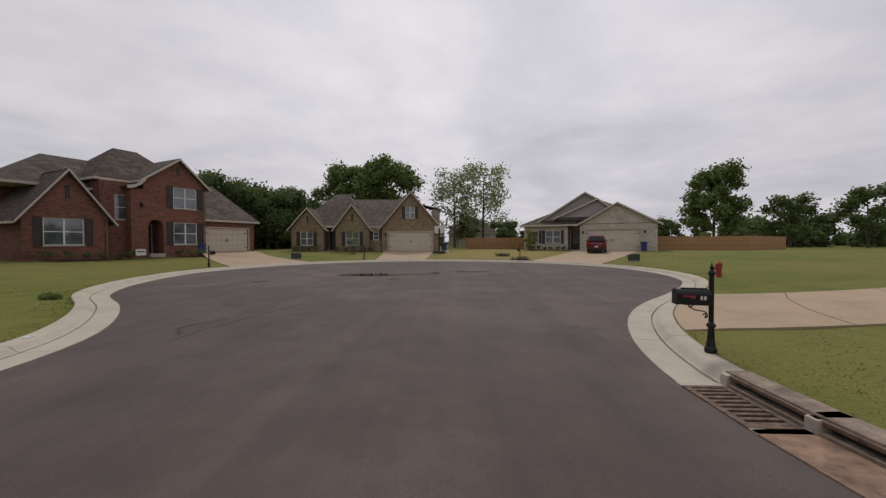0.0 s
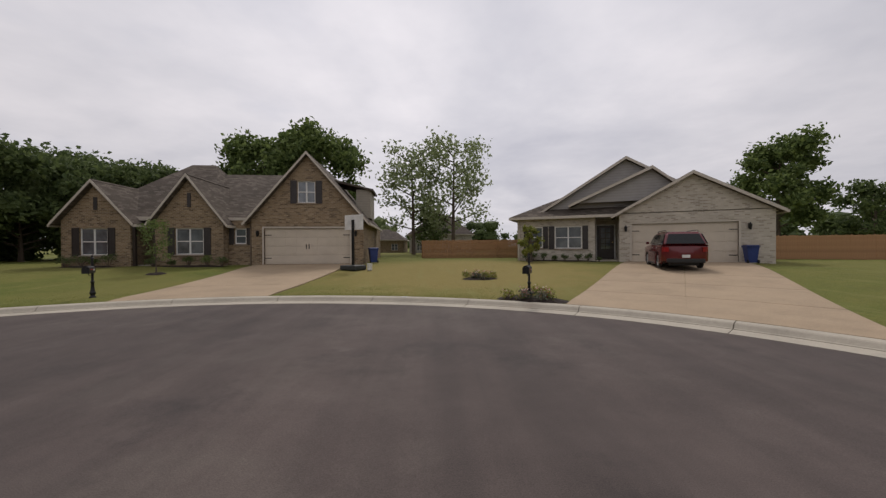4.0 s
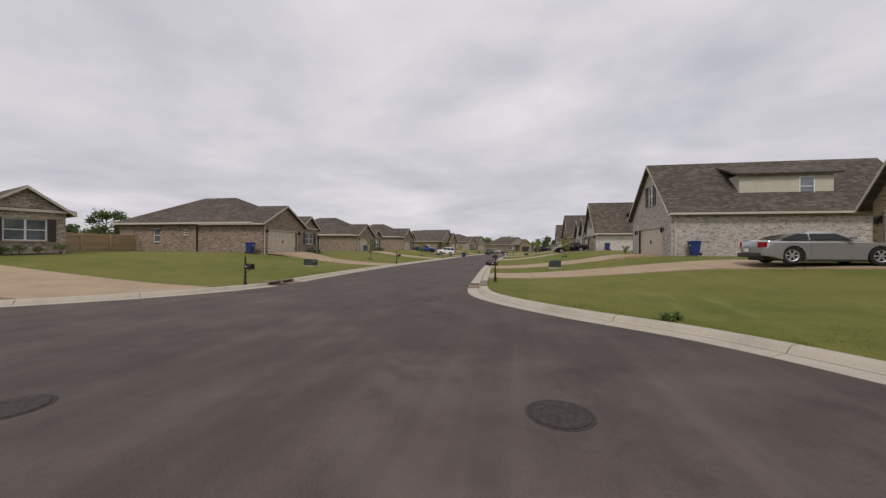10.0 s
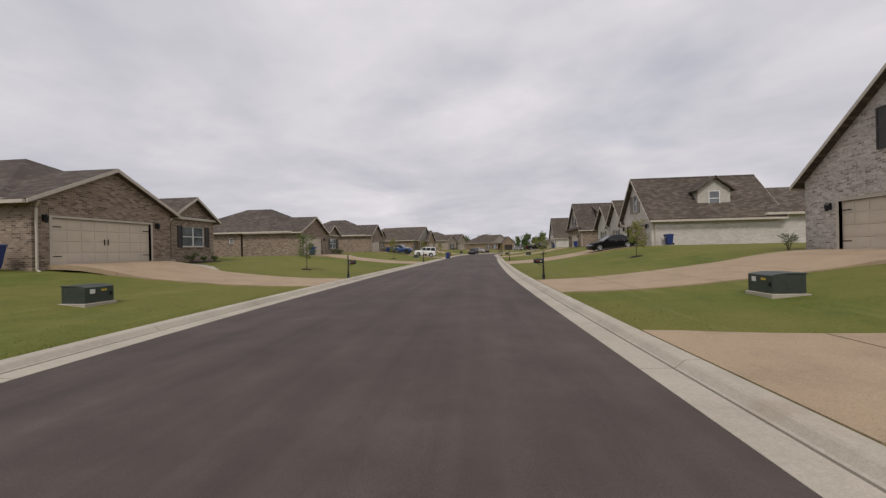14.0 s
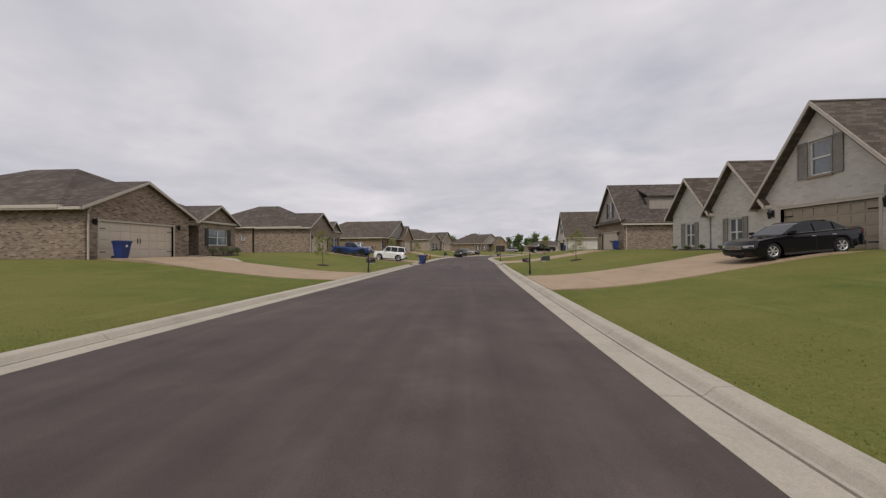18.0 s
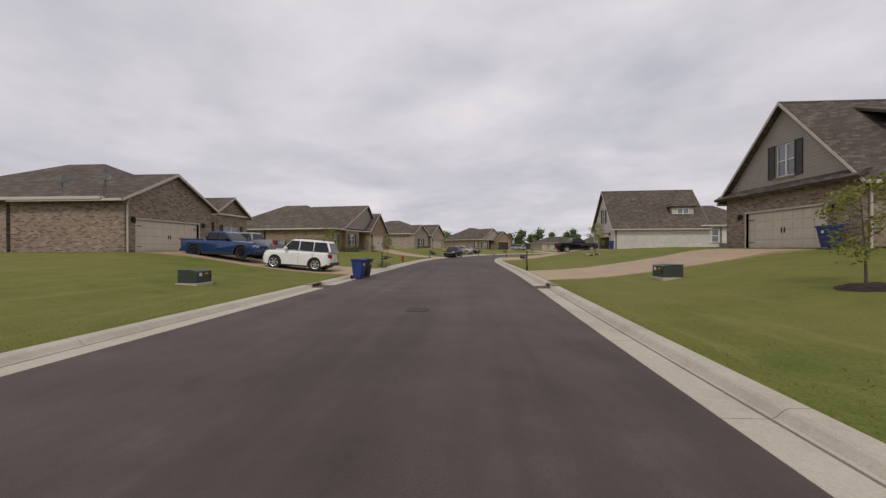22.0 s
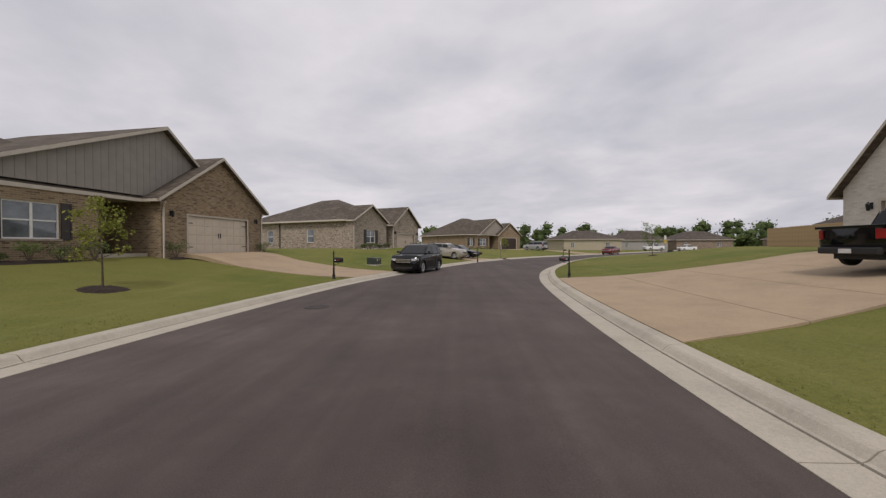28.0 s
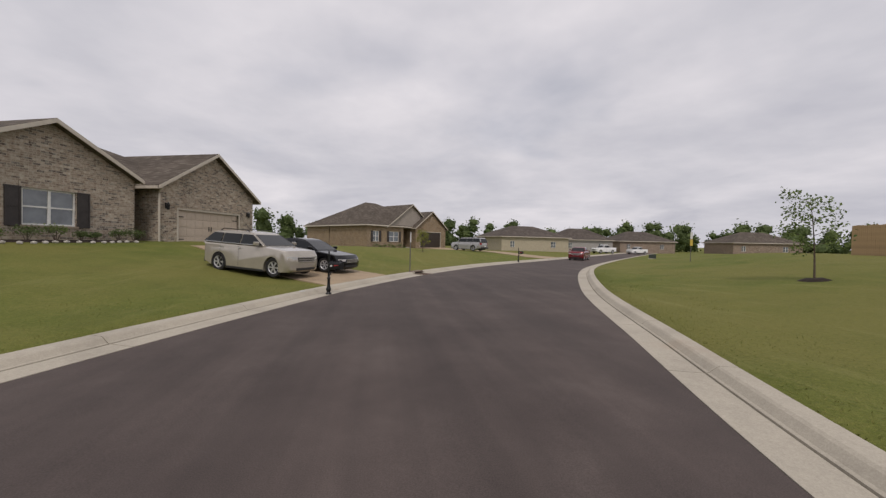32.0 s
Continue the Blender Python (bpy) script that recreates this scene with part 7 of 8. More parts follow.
def car(name, x, y, z, ang, k, body_mat, label, L, W, wb, r, nose, hood, cowl, belt, roof, tail, cab, splits, clear=0.2, rim=None, cladding=False, rails=False, bed=None, chrome_grille=True, drop=0.0, lean=0.0):
    """cab: x of windscreen foot, windscreen top, rear roof end, rear glass foot. nose, hood, cowl, belt, tail: heights.
    Local x points forwards; the origin is on the ground between the wheels."""
    c = thing(name, pose(x, y, z, 0, 0, ang) @ Matrix.Rotation(radians(lean), 4, "Y") @ Matrix.Scale(k, 4), label, "car" if bed is None else "pickup truck")
    rim = rim or ALLOY
    f, b = L / 2, -L / 2
    xf, xr = wb / 2 + (L - wb) * 0.04, -wb / 2 + (L - wb) * 0.04
    ra = r * 1.17
    w = W / 2
    prof = [(b + 0.03, clear + 0.18), (b, tail * 0.62), (b + 0.04, tail - 0.06), (b + 0.14, tail)]
    if bed is None:
        prof += [(cab[3] - 0.1, belt), (cab[0], cowl)]
    else:
        prof += [(bed - 0.02, tail), (bed + 0.02, belt), (cab[0], cowl)]
    prof += [(cab[0] + (f - cab[0]) * 0.55, hood + (cowl - hood) * 0.35), (f - 0.22, hood), (f - 0.06, nose), (f, nose * 0.72), (f - 0.02, clear + 0.12), (f - 0.12, clear + 0.03)]
    prof += [(xf + ra, clear + 0.02)] + arch(xf, ra, r * 0.95) + [(xf - ra, clear)]
    prof += [(xr + ra, clear)] + arch(xr, ra, r * 0.95) + [(xr - ra, clear + 0.04)]
    bm = bmesh.new()
    shell(bm, prof, w, CUT)
    part("body", bm, body_mat, c, crease=0.6)
    part("underbody", boxes((b + 0.3, f - 0.3, -w * 0.62, w * 0.62, clear * 0.8, min(r * 2.0, tail - 0.15))), TRIM_BLACK, c)
    # cabin with its pillars, narrower at the roof
    x0, x1, x2, x3 = cab
    wb0, wt = w * 0.955, w * 0.76
    bm = bmesh.new()
    rows = []
    base_r = belt if bed is None else belt
    for px_, pz, hw in ((x0, cowl - 0.02, wb0), (x1, roof - 0.05, wt), (x1 - 0.18, roof, wt * 0.97), ((x1 + x2) / 2, roof + 0.02, wt * 0.97), (x2 + 0.1, roof - 0.01, wt * 0.95), (x2, roof - 0.06, wt * 0.94), (x3, base_r - 0.02, wb0 * 0.97)):
        rows.append((px_, pz, hw))
    lf = [bm.verts.new((p, hw, q)) for p, q, hw in rows]
    rt = [bm.verts.new((p, -hw, q)) for p, q, hw in rows]
    for i in range(len(rows) - 1):
        bm.faces.new((lf[i], lf[i + 1], rt[i + 1], rt[i]))
    for col, lay in ((lf, 1), (rt, -1)):
        bm.faces.new(col[::-1] if lay > 0 else col)
    bm.faces.new((lf[0], rt[0], rt[-1], lf[-1]))
    bmesh.ops.recalc_face_normals(bm, faces=bm.faces[:])
    bmesh.ops.bevel(bm, geom=[e for e in bm.edges if e.calc_face_angle(0) > 0.5], offset=0.065, segments=3, affect="EDGES")
    part("cabin", bm, body_mat, c, crease=0.6)
    # glass
    def screen(xa, za, wa, xb, zb, wb_):
        lo, hi = 0.10, 0.90
        q = []
        for k, sg in ((lo, 1), (hi, 1), (hi, -1), (lo, -1)):
            q.append((xa + (xb - xa) * k, sg * (wa + (wb_ - wa) * k - 0.09), za + (zb - za) * k))
        return q
    pane(c, "windscreen", screen(x0, cowl - 0.02, wb0, x1, roof - 0.05, wt), (roof - cowl, 0, x0 - x1), 0.010)
    pane(c, "rear_window", screen(x3, base_r - 0.02, wb0 * 0.97, x2, roof - 0.06, wt * 0.94), (-(roof - base_r), 0, x2 - x3), 0.010)

    def side_at(px_, q, s):
        lo = cowl + (base_r - cowl) * min(1, max(0, (x0 - px_) / (x0 - x3)))
        t = (q - lo) / (roof - lo)
        return (px_, s * (wb0 + (wt - wb0) * t + 0.004), q)
    zt, sill_z = roof - 0.11, max(belt, cowl) + 0.035
    edges = [x0] + list(splits) + [x3]
    for s in (1, -1):
        for i in range(len(edges) - 1):
            a, d = edges[i], edges[i + 1]
            gap = 0.035
            # front and rear edges lean with the screens
            def lean_f(q):
                return x0 + (x1 - x0) * (q - cowl) / (roof - cowl) - 0.10
            def lean_r(q):
                return x3 + (x2 - x3) * (q - base_r) / (roof - base_r) + 0.10
            A0, A1 = (lean_f(sill_z), lean_f(zt)) if i == 0 else (a - gap, a - gap)
            D0, D1 = (lean_r(sill_z), lean_r(zt)) if i == len(edges) - 2 else (d + gap, d + gap)
            A1 = min(A0, A1) if i == 0 else A1
            pts = [side_at(A0, sill_z, s), side_at(A1, zt, s), side_at(D1, zt, s), side_at(D0, sill_z, s)]
            if A1 - D1 > 0.05 or A0 - D0 > 0.05:
                pane(c, "side_window", pts, (0, s, 0.25), 0.010)
        part("mirror", boxes((x0 - 0.42, x0 - 0.24, *sorted((s * (w + 0.02), s * (w + 0.17))), sill_z - 0.01, sill_z + 0.13), bevel=0.03), body_mat if not cladding else TRIM_BLACK, c)
        for a in splits[:2]:
            part("door_handle", boxes((a - 0.02, a + 0.16, *sorted((s * (w - 0.012), s * (w + 0.02))), belt - 0.17, belt - 0.135), bevel=0.008), CHROME if chrome_grille else body_mat, c)
        part("door_seam", boxes(*[(a - 0.008, a + 0.004, *sorted((s * (w - 0.03), s * (w + 0.0015))), clear + 0.12, belt - 0.07) for a in splits[:2]]), TRIM_BLACK, c)
        part("sill_trim", boxes((xr + ra + 0.02, xf - ra - 0.02, *sorted((s * (w - 0.06), s * (w + 0.012))), clear - 0.03, clear + (0.12 if cladding else 0.06)), bevel=0.012), TRIM_BLACK, c)
        lb = bmesh.new()
        prism(lb, [(f - 0.045, s * w * 0.54), (f - 0.09, s * w * 0.74), (f - 0.20, s * w * 0.925), (f - 0.52, s * w * 0.99), (f - 0.40, s * w * 0.56)], nose - 0.14, nose - 0.015, "z")
        bmesh.ops.recalc_face_normals(lb, faces=lb.faces[:])
        part("headlight", lb, LAMP_CLEAR, c)
        th = tail - 0.30 if bed is None else tail - 0.36
        lb = bmesh.new()
        prism(lb, [(b + 0.035, s * w * 0.70), (b + 0.10, s * w * 0.86), (b + 0.21, s * w * 0.955), (b + 0.42, s * w * 0.998), (b + 0.36, s * w * 0.70)], th, tail - 0.08, "z")
        bmesh.ops.recalc_face_normals(lb, faces=lb.faces[:])
        part("tail_light", lb, LAMP_RED, c)
        if chrome_grille:
            bm = bmesh.new()
            tube(bm, [(x0 - 0.30, s * (wb0 + 0.012), sill_z - 0.012), ((x0 + x3) / 2, s * (wb0 + 0.014), sill_z - 0.012), (x3 + 0.16, s * (wb0 * 0.985 + 0.012), sill_z - 0.005)], 0.012, 5)
            part("window_trim", bm, CHROME, c)
        if cladding:
            for cx in (xf, xr):
                bm = bmesh.new()
                A, B2 = arch(cx, ra + 0.005, r * 0.95, 11), arch(cx, ra + 0.075, r * 0.95, 11)
                lo, hi = sorted((s * (w - 0.05), s * (w + 0.018)))
                for i in range(10):
                    prism(bm, [A[i], B2[i], B2[i + 1], A[i + 1]], lo, hi, "y")
                part("arch_cladding", bm, TRIM_BLACK, c)
        for cx in (xf, xr):
            wheel(c, cx, s * (w - 0.11), r, s, rim)
        if rails:
            bm = bmesh.new()
            tube(bm, [(x1 - 0.25, s * wt * 0.9, roof - 0.01), (x1 - 0.35, s * wt * 0.9, roof + 0.07), (x2 + 0.35, s * wt * 0.9, roof + 0.07), (x2 + 0.2, s * wt * 0.9, roof - 0.01)], 0.018, 6)
            part("roof_rail", bm, TRIM_BLACK, c)
    part("grille", nose_strip(f, w, w * 0.50, nose * 0.70, nose - 0.06, -0.006), TRIM_BLACK, c)
    if chrome_grille:
        for i in range(3):
            zz = nose * 0.73 + (nose * 0.22) * i / 2.4
            part("grille_bar", nose_strip(f, w, w * 0.49, zz, zz + 0.04, 0.010, 0.06), CHROME, c)
    part("front_bumper_vent", nose_strip(f, w, w * 0.58, clear + 0.1, clear + 0.2, -0.008), TRIM_BLACK, c)
    part("rear_bumper", boxes((b - 0.03, b + 0.16, -w * 0.80, w * 0.80, clear + 0.10, clear + 0.30), bevel=0.04), TRIM_BLACK if bed is None or not chrome_grille else CHROME, c)
    part("plate", boxes((b - 0.062, b - 0.03, -0.16, 0.16, clear + 0.34, clear + 0.48) if bed is None else (b - 0.062, b - 0.049, -0.16, 0.16, clear + 0.13, clear + 0.26)), PALE_BAR, c)
    if bed is not None:
        part("bed_floor", boxes((b + 0.10, bed - 0.12, -w * 0.82, w * 0.82, tail - 0.05, tail + 0.012)), TRIM_BLACK, c)
        for s in (1, -1):
            part("bed_rail", boxes((b + 0.08, bed - 0.02, *sorted((s * w * 0.82, s * w * 0.97)), tail - 0.05, tail + 0.035), bevel=0.012), body_mat, c)
        part("tailgate_top", boxes((b + 0.03, b + 0.10, -w * 0.9, w * 0.9, tail - 0.05, tail + 0.03), bevel=0.012), body_mat, c)
    return c


SUV = dict(L=4.6, W=1.9, wb=2.79, r=0.375, nose=0.86, hood=1.05, cowl=1.15, belt=1.16, roof=1.78, tail=1.12, cab=(0.95, 0.30, -2.0, -2.32), splits=(-0.25, -1.22), rails=True)
SEDAN = dict(L=4.85, W=1.83, wb=2.78, r=0.335, nose=0.66, hood=0.82, cowl=0.95, belt=0.97, roof=1.45, tail=1.02, cab=(1.05, 0.15, -1.05, -1.75), splits=(-0.25, -1.05), clear=0.16)
PICKUP = dict(L=5.4, W=1.9, wb=3.24, r=0.39, nose=0.95, hood=1.12, cowl=1.22, belt=1.2, roof=1.80, tail=1.22, cab=(1.05, 0.42, -0.72, -0.92), splits=(0.05, -0.62), clear=0.32, bed=-0.95)


def spec(base, **kw):
    d = dict(base)
    d.update(kw)
    return d


SILVER = paint("silver_car_paint", (0.40, 0.39, 0.385), 0.5)
car("coupe", 14.4, 11.4, ground_z(14.4, 11.4) + 0.06, -5, 1.0, SILVER, "silver two-door coupe parked on the driveway, tail to the street",
    **spec(SEDAN, W=1.9, L=4.8, r=0.36, cowl=0.93, belt=0.96, roof=1.34, tail=0.98, cab=(0.85, 0.02, -0.85, -1.95), splits=(-0.72,), chrome_grille=False))
car("sedan", 11.2, 50.4, ground_z(11.2, 50.4) + 0.05, 182, 1.0, plain("black_car_paint", (0.004, 0.004, 0.005), 0.07, 0.0, 0.03), "black four-door sedan parked on the driveway facing the street", lean=5, **SEDAN)
car("suv", -13.3, 81.7, ground_z(-13.3, 81.7) + 0.04, 184, 1.06, paint("white_car_paint", (0.74, 0.74, 0.72), 0.0), "white sport-utility vehicle on the driveway, tail to the street", lean=-4.5, cladding=False, **spec(SUV, chrome_grille=False, clear=0.26, r=0.40, L=4.2, wb=2.45, roof=1.84, cab=(0.9, 0.35, -1.78, -2.06), splits=(-0.15, -1.0)))
car("pickup_truck", -18.6, 82.0, ground_z(-18.6, 82.0) + 0.03, -2, 1.0, paint("blue_car_paint", (0.012, 0.04, 0.13)), "dark blue crew-cab pickup truck facing the street", lean=2, cladding=True, rim=DARK_RIM, chrome_grille=False, **spec(PICKUP, r=0.43))
car("pickup_truck", -18.9, 84.9, ground_z(-18.9, 84.9) + 0.03, 180, 1.0, paint("grey_car_paint", (0.22, 0.22, 0.225)), "grey pickup truck parked before the garage", **PICKUP)
car("pickup_truck", 12.4, 107.4, ground_z(12.4, 107.4) + 0.04, 4, 1.0, MATS["black_car_paint"], "black crew-cab pickup truck, tail to the street", lean=-1.5, cladding=True, chrome_grille=False, **PICKUP)
car("suv", -4.35, 120.8, 0.01, -108.5, 1.08, plain("gloss_black_paint", (0.004, 0.004, 0.005), 0.06, 0.0, 0.03), "black crossover parked along the kerb", cladding=True, **spec(SUV, W=1.93, cab=(1.0, 0.1, -1.5, -1.95), hood=1.06, nose=0.90, roof=1.74, L=4.2, wb=2.55, splits=(-0.2, -1.1)))
car("suv", -2.8, 137.9, ground_z(-2.8, 137.9) + 0.04, -28, 1.0, paint("champagne_paint", (0.42, 0.385, 0.33), 0.4), "champagne crossover on the driveway facing the street", lean=3, **spec(SUV, roof=1.68, cab=(1.05, 0.2, -1.75, -2.3), W=1.9))
car("sedan", -1.3, 140.5, ground_z(-1.3, 140.5) + 0.04, -28, 1.0, MATS["black_car_paint"], "dark sedan beside a champagne crossover on the driveway", lean=3, **SEDAN)
car("suv", -22.2, -25.6, ground_z(-22.2, -25.6) + 0.05, -113, 1.0, paint("dark_red_paint", (0.13, 0.012, 0.016)), "dark red crossover before the garage, tail to the street", **spec(SUV, W=1.92, L=4.9, cab=(1.0, 0.3, -2.0, -2.38)))
car("pickup_truck", 25.6, 160.4, 0.03, -132, 0.9, paint("red_truck_paint", (0.17, 0.015, 0.02)), "red pickup truck on the street", chrome_grille=True, **spec(PICKUP, L=5.2, roof=1.68, clear=0.26, r=0.36))
car("van", 14.0, 168.0, ground_z(14.0, 168.0) + 0.04, 130, 1.0, SILVER, "silver long wagon with a white roof on the driveway", **spec(SUV, L=5.1, roof=1.72, cab=(1.3, 0.9, -2.2, -2.5)))
car("pickup_truck", 48.5, 189.0, ground_z(48.5, 189.0) + 0.03, 190, 1.0, MATS["white_car_paint"], "white crew-cab pickup truck far down the street", **PICKUP)
car("pickup_truck", 58.0, 191.0, ground_z(58.0, 191.0) + 0.03, 190, 0.9, MATS["white_car_paint"], "small white pickup truck far down the street", **PICKUP)

# ---- plants, fences and the far background ----
BARK = plain("grey_brown_bark", (0.12, 0.09, 0.065), 0.95, vary=0.35, scale=14, bump=0.6)
MULCH = plain("dark_bark_mulch", (0.030, 0.018, 0.012), 1.0, vary=0.5, scale=22, bump=0.9)
LEAF_MID = foliage("mid_green_leaves", (0.075, 0.115, 0.034), (0.21, 0.27, 0.085))
LEAF_DARK = foliage("dark_green_leaves", (0.060, 0.090, 0.032), (0.165, 0.215, 0.078))
LEAF_PALE = foliage("pale_thin_leaves", (0.16, 0.20, 0.085), (0.34, 0.39, 0.20))
LEAF_YELLOW = foliage("yellow_green_leaves", (0.13, 0.155, 0.03), (0.32, 0.32, 0.075))
LEAF_GREY = foliage("grey_green_leaves", (0.08, 0.09, 0.06), (0.20, 0.20, 0.14))
PETAL = foliage("white_and_red_petals", (0.45, 0.06, 0.07), (0.75, 0.72, 0.68))
BLADES = foliage("grass_blades", (0.12, 0.14, 0.03), (0.24, 0.23, 0.07))
STONE = plain("pale_edging_stone", (0.50, 0.47, 0.42), 0.9, vary=0.25, scale=9, bump=0.5)


def leaf_mesh(name, centres, radii, count, size, seed, mat, parent, label="", flat=0.6, core=0.0):
    """A cloud of small bent leaf blades round several centres, thinning outward."""
    rng = np.random.default_rng(seed)
    V, F = [], []
    C = np.array(centres, float)
    R = np.array(radii, float)
    wts = R ** 2 / (R ** 2).sum()
    pick = rng.choice(len(C), count, p=wts)
    d = rng.normal(size=(count, 3))
    d /= np.linalg.norm(d, axis=1)[:, None]
    rad = R[pick] * rng.uniform(0.35, 1.0, count) ** 0.6 * (1 + 0.25 * rng.normal(size=count))
    P = C[pick] + d * rad[:, None] * np.array([1, 1, 0.85])
    a = rng.normal(size=(count, 3))
    a /= np.linalg.norm(a, axis=1)[:, None]
    b = np.cross(a, rng.normal(size=(count, 3)))
    b /= np.linalg.norm(b, axis=1)[:, None]
    s = size * rng.uniform(0.6, 1.3, count)
    n = np.cross(a, b)
    A = P - a * s[:, None]
    B = P + a * s[:, None]
    M = P + n * (s * 0.25)[:, None]
    for i in range(count):
        k = len(V)
        w = b[i] * s[i] * flat
        V += [tuple(A[i]), tuple(M[i] + w), tuple(B[i]), tuple(M[i] - w)]
        F += [(k, k + 1, k + 2), (k, k + 2, k + 3)]
    if core:
        base = bmesh.new()
        bmesh.ops.create_icosphere(base, subdivisions=1, radius=1.0)
        bv = np.array([v.co for v in base.verts])
        bf = [[v.index for v in f.verts] for f in base.faces]
        base.free()
        for c, r in zip(C, R):
            k = len(V)
            q = c + bv * (r * core) * rng.uniform(0.7, 1.2, (len(bv), 1)) * np.array([1, 1, 0.85])
            V += [tuple(p) for p in q]
            F += [tuple(k + i for i in f) for f in bf]
    me = bpy.data.meshes.new(name)
    me.from_pydata(V, [], F)
    me.materials.append(mat)
    ob = new(name, me)
    ob.parent = parent
    if label:
        ob["label"] = label
    return ob


def branchwork(bm, h, spread, r, n, seed, start=0.35):
    """A tapered trunk with limbs; gives back the limb ends."""
    rng = random.Random(seed)
    lean = (rng.uniform(-0.06, 0.06) * h, rng.uniform(-0.06, 0.06) * h)
    pts = [(lean[0] * t * t, lean[1] * t * t, h * t) for t in (0, 0.15, 0.35, 0.55, 0.75, 0.95)]
    tube(bm, [(0, 0, -0.1)] + pts[1:], [r * 1.25, r, r * 0.8, r * 0.6, r * 0.4, r * 0.15], 7)
    ends = [pts[-1]]
    for i in range(n):
        t = start + (0.9 - start) * i / max(1, n - 1)
        a = i * 2.4 + rng.uniform(-0.4, 0.4)
        l = spread * (1.15 - 0.75 * abs(t - start - 0.15)) * rng.uniform(0.7, 1.05)
        p0 = (lean[0] * t * t, lean[1] * t * t, h * t)
        up = rng.uniform(0.25, 0.6) * l
        p1 = (p0[0] + math.cos(a) * l * 0.5, p0[1] + math.sin(a) * l * 0.5, p0[2] + up * 0.45)
        p2 = (p0[0] + math.cos(a) * l, p0[1] + math.sin(a) * l, p0[2] + up)
        tube(bm, [p0, p1, p2], [r * 0.42, r * 0.26, r * 0.08], 5)
        ends += [p2, ((p1[0] + p2[0]) / 2, (p1[1] + p2[1]) / 2, (p1[2] + p2[2]) / 2 + 0.05 * l)]
    return ends


def tree(x, y, h, spread, r, leaves, size, mat, seed, label, n=9, start=0.35, puff=0.32, group="", z=None, core=0.0):
    t = thing("tree", pose(x, y, ground_z(x, y) if z is None else z, 0, 0, seed * 37 % 360), label, "tree", group)
    bm = bmesh.new()
    ends = branchwork(bm, h, spread, r, n, seed, start)
    part("trunk", bm, BARK, t)
    rng = random.Random(seed + 5)
    leaf_mesh("crown", ends, [spread * puff * rng.uniform(0.7, 1.3) for _ in ends], leaves, size, seed, mat, t, core=core)
    return t


def mulch_ring(x, y, r, seed, label="dark mulch bed round a young tree", ry=None, ang=0):
    rng = random.Random(seed)
    bm = bmesh.new()
    ry = ry or r
    m = pose(x, y, 0, 0, 0, ang)
    n = 26
    ring = []
    for i in range(n):
        a = 2 * math.pi * i / n
        k = rng.uniform(0.9, 1.1)
        ring.append(m @ Vector((r * k * math.cos(a), ry * k * math.sin(a), 0)))
    mid = [m @ Vector((0.55 * r * math.cos(2 * math.pi * i / n), 0.55 * ry * math.sin(2 * math.pi * i / n), 0)) for i in range(n)]
    zr = lawn_height([(p.x, p.y) for p in ring])
    zm = lawn_height([(p.x, p.y) for p in mid])
    A = [bm.verts.new((p.x, p.y, z - 0.03)) for p, z in zip(ring, zr)]
    B = [bm.verts.new((p.x, p.y, z + rng.uniform(0.05, 0.09))) for p, z in zip(mid, zm)]
    c = bm.verts.new((x, y, ground_z(x, y) + 0.09))
    for i in range(n):
        bm.faces.new((A[i], A[(i + 1) % n], B[(i + 1) % n], B[i]))
        bm.faces.new((B[i], B[(i + 1) % n], c))
    ob = part("mulch_bed", bm, MULCH)
    return tagged(ob, label, "flower bed", kind="structure")


# young street trees
for x, y, h, s, m, lab in ((8.5, 38.0, 2.5, 0.55, LEAF_YELLOW, "slender young tree in a small mulch ring"), (7.5, 68.5, 2.6, 0.7, LEAF_YELLOW, "young tree with yellowish leaves"),
                           (9.9, 93.6, 2.9, 0.65, LEAF_YELLOW, "young tree ringed with stones"), (-15.3, 63.9, 2.8, 0.65, LEAF_YELLOW, "small yellowish young tree on the lawn"),
                           (-15.5, 37.3, 2.6, 0.6, LEAF_MID, "thin young tree on the lawn"), (-15.2, 92.0, 3.0, 0.7, LEAF_YELLOW, "yellow-green young tree on the lawn"),
                           (-13.0, 107.3, 2.9, 0.6, LEAF_YELLOW, "yellow-green sapling in a round mulch bed"), (17.4, 131.8, 3.1, 0.75, LEAF_MID, "young tree by the bend"),
                           (17.2, 8.4, 1.9, 0.45, LEAF_MID, "leafy sapling before the house"), (4.8, -26.3, 2.7, 0.6, LEAF_MID, "thin young tree on the lawn"), (21.5, -5.2, 2.6, 0.6, LEAF_YELLOW, "yellow-green young tree on the lawn"), (6.5, 157.5, 2.2, 0.6, LEAF_YELLOW, "small tree on the lawn")):
    tree(x, y, h, s, 0.03, 950, 0.055, m, int(abs(x * 7 + y * 3)), lab, n=12, start=0.3, puff=0.44, group="young street trees")
for x, y, r in ((8.5, 38.0, 0.5), (7.5, 68.5, 0.65), (-13.0, 107.3, 0.75), (9.9, 93.6, 0.7), (17.4, 131.8, 0.5), (-15.3, 63.9, 0.6), (-15.5, 37.3, 0.5), (4.8, -26.3, 0.5)):
    mulch_ring(x, y, r, int(abs(x * 3 + y)))


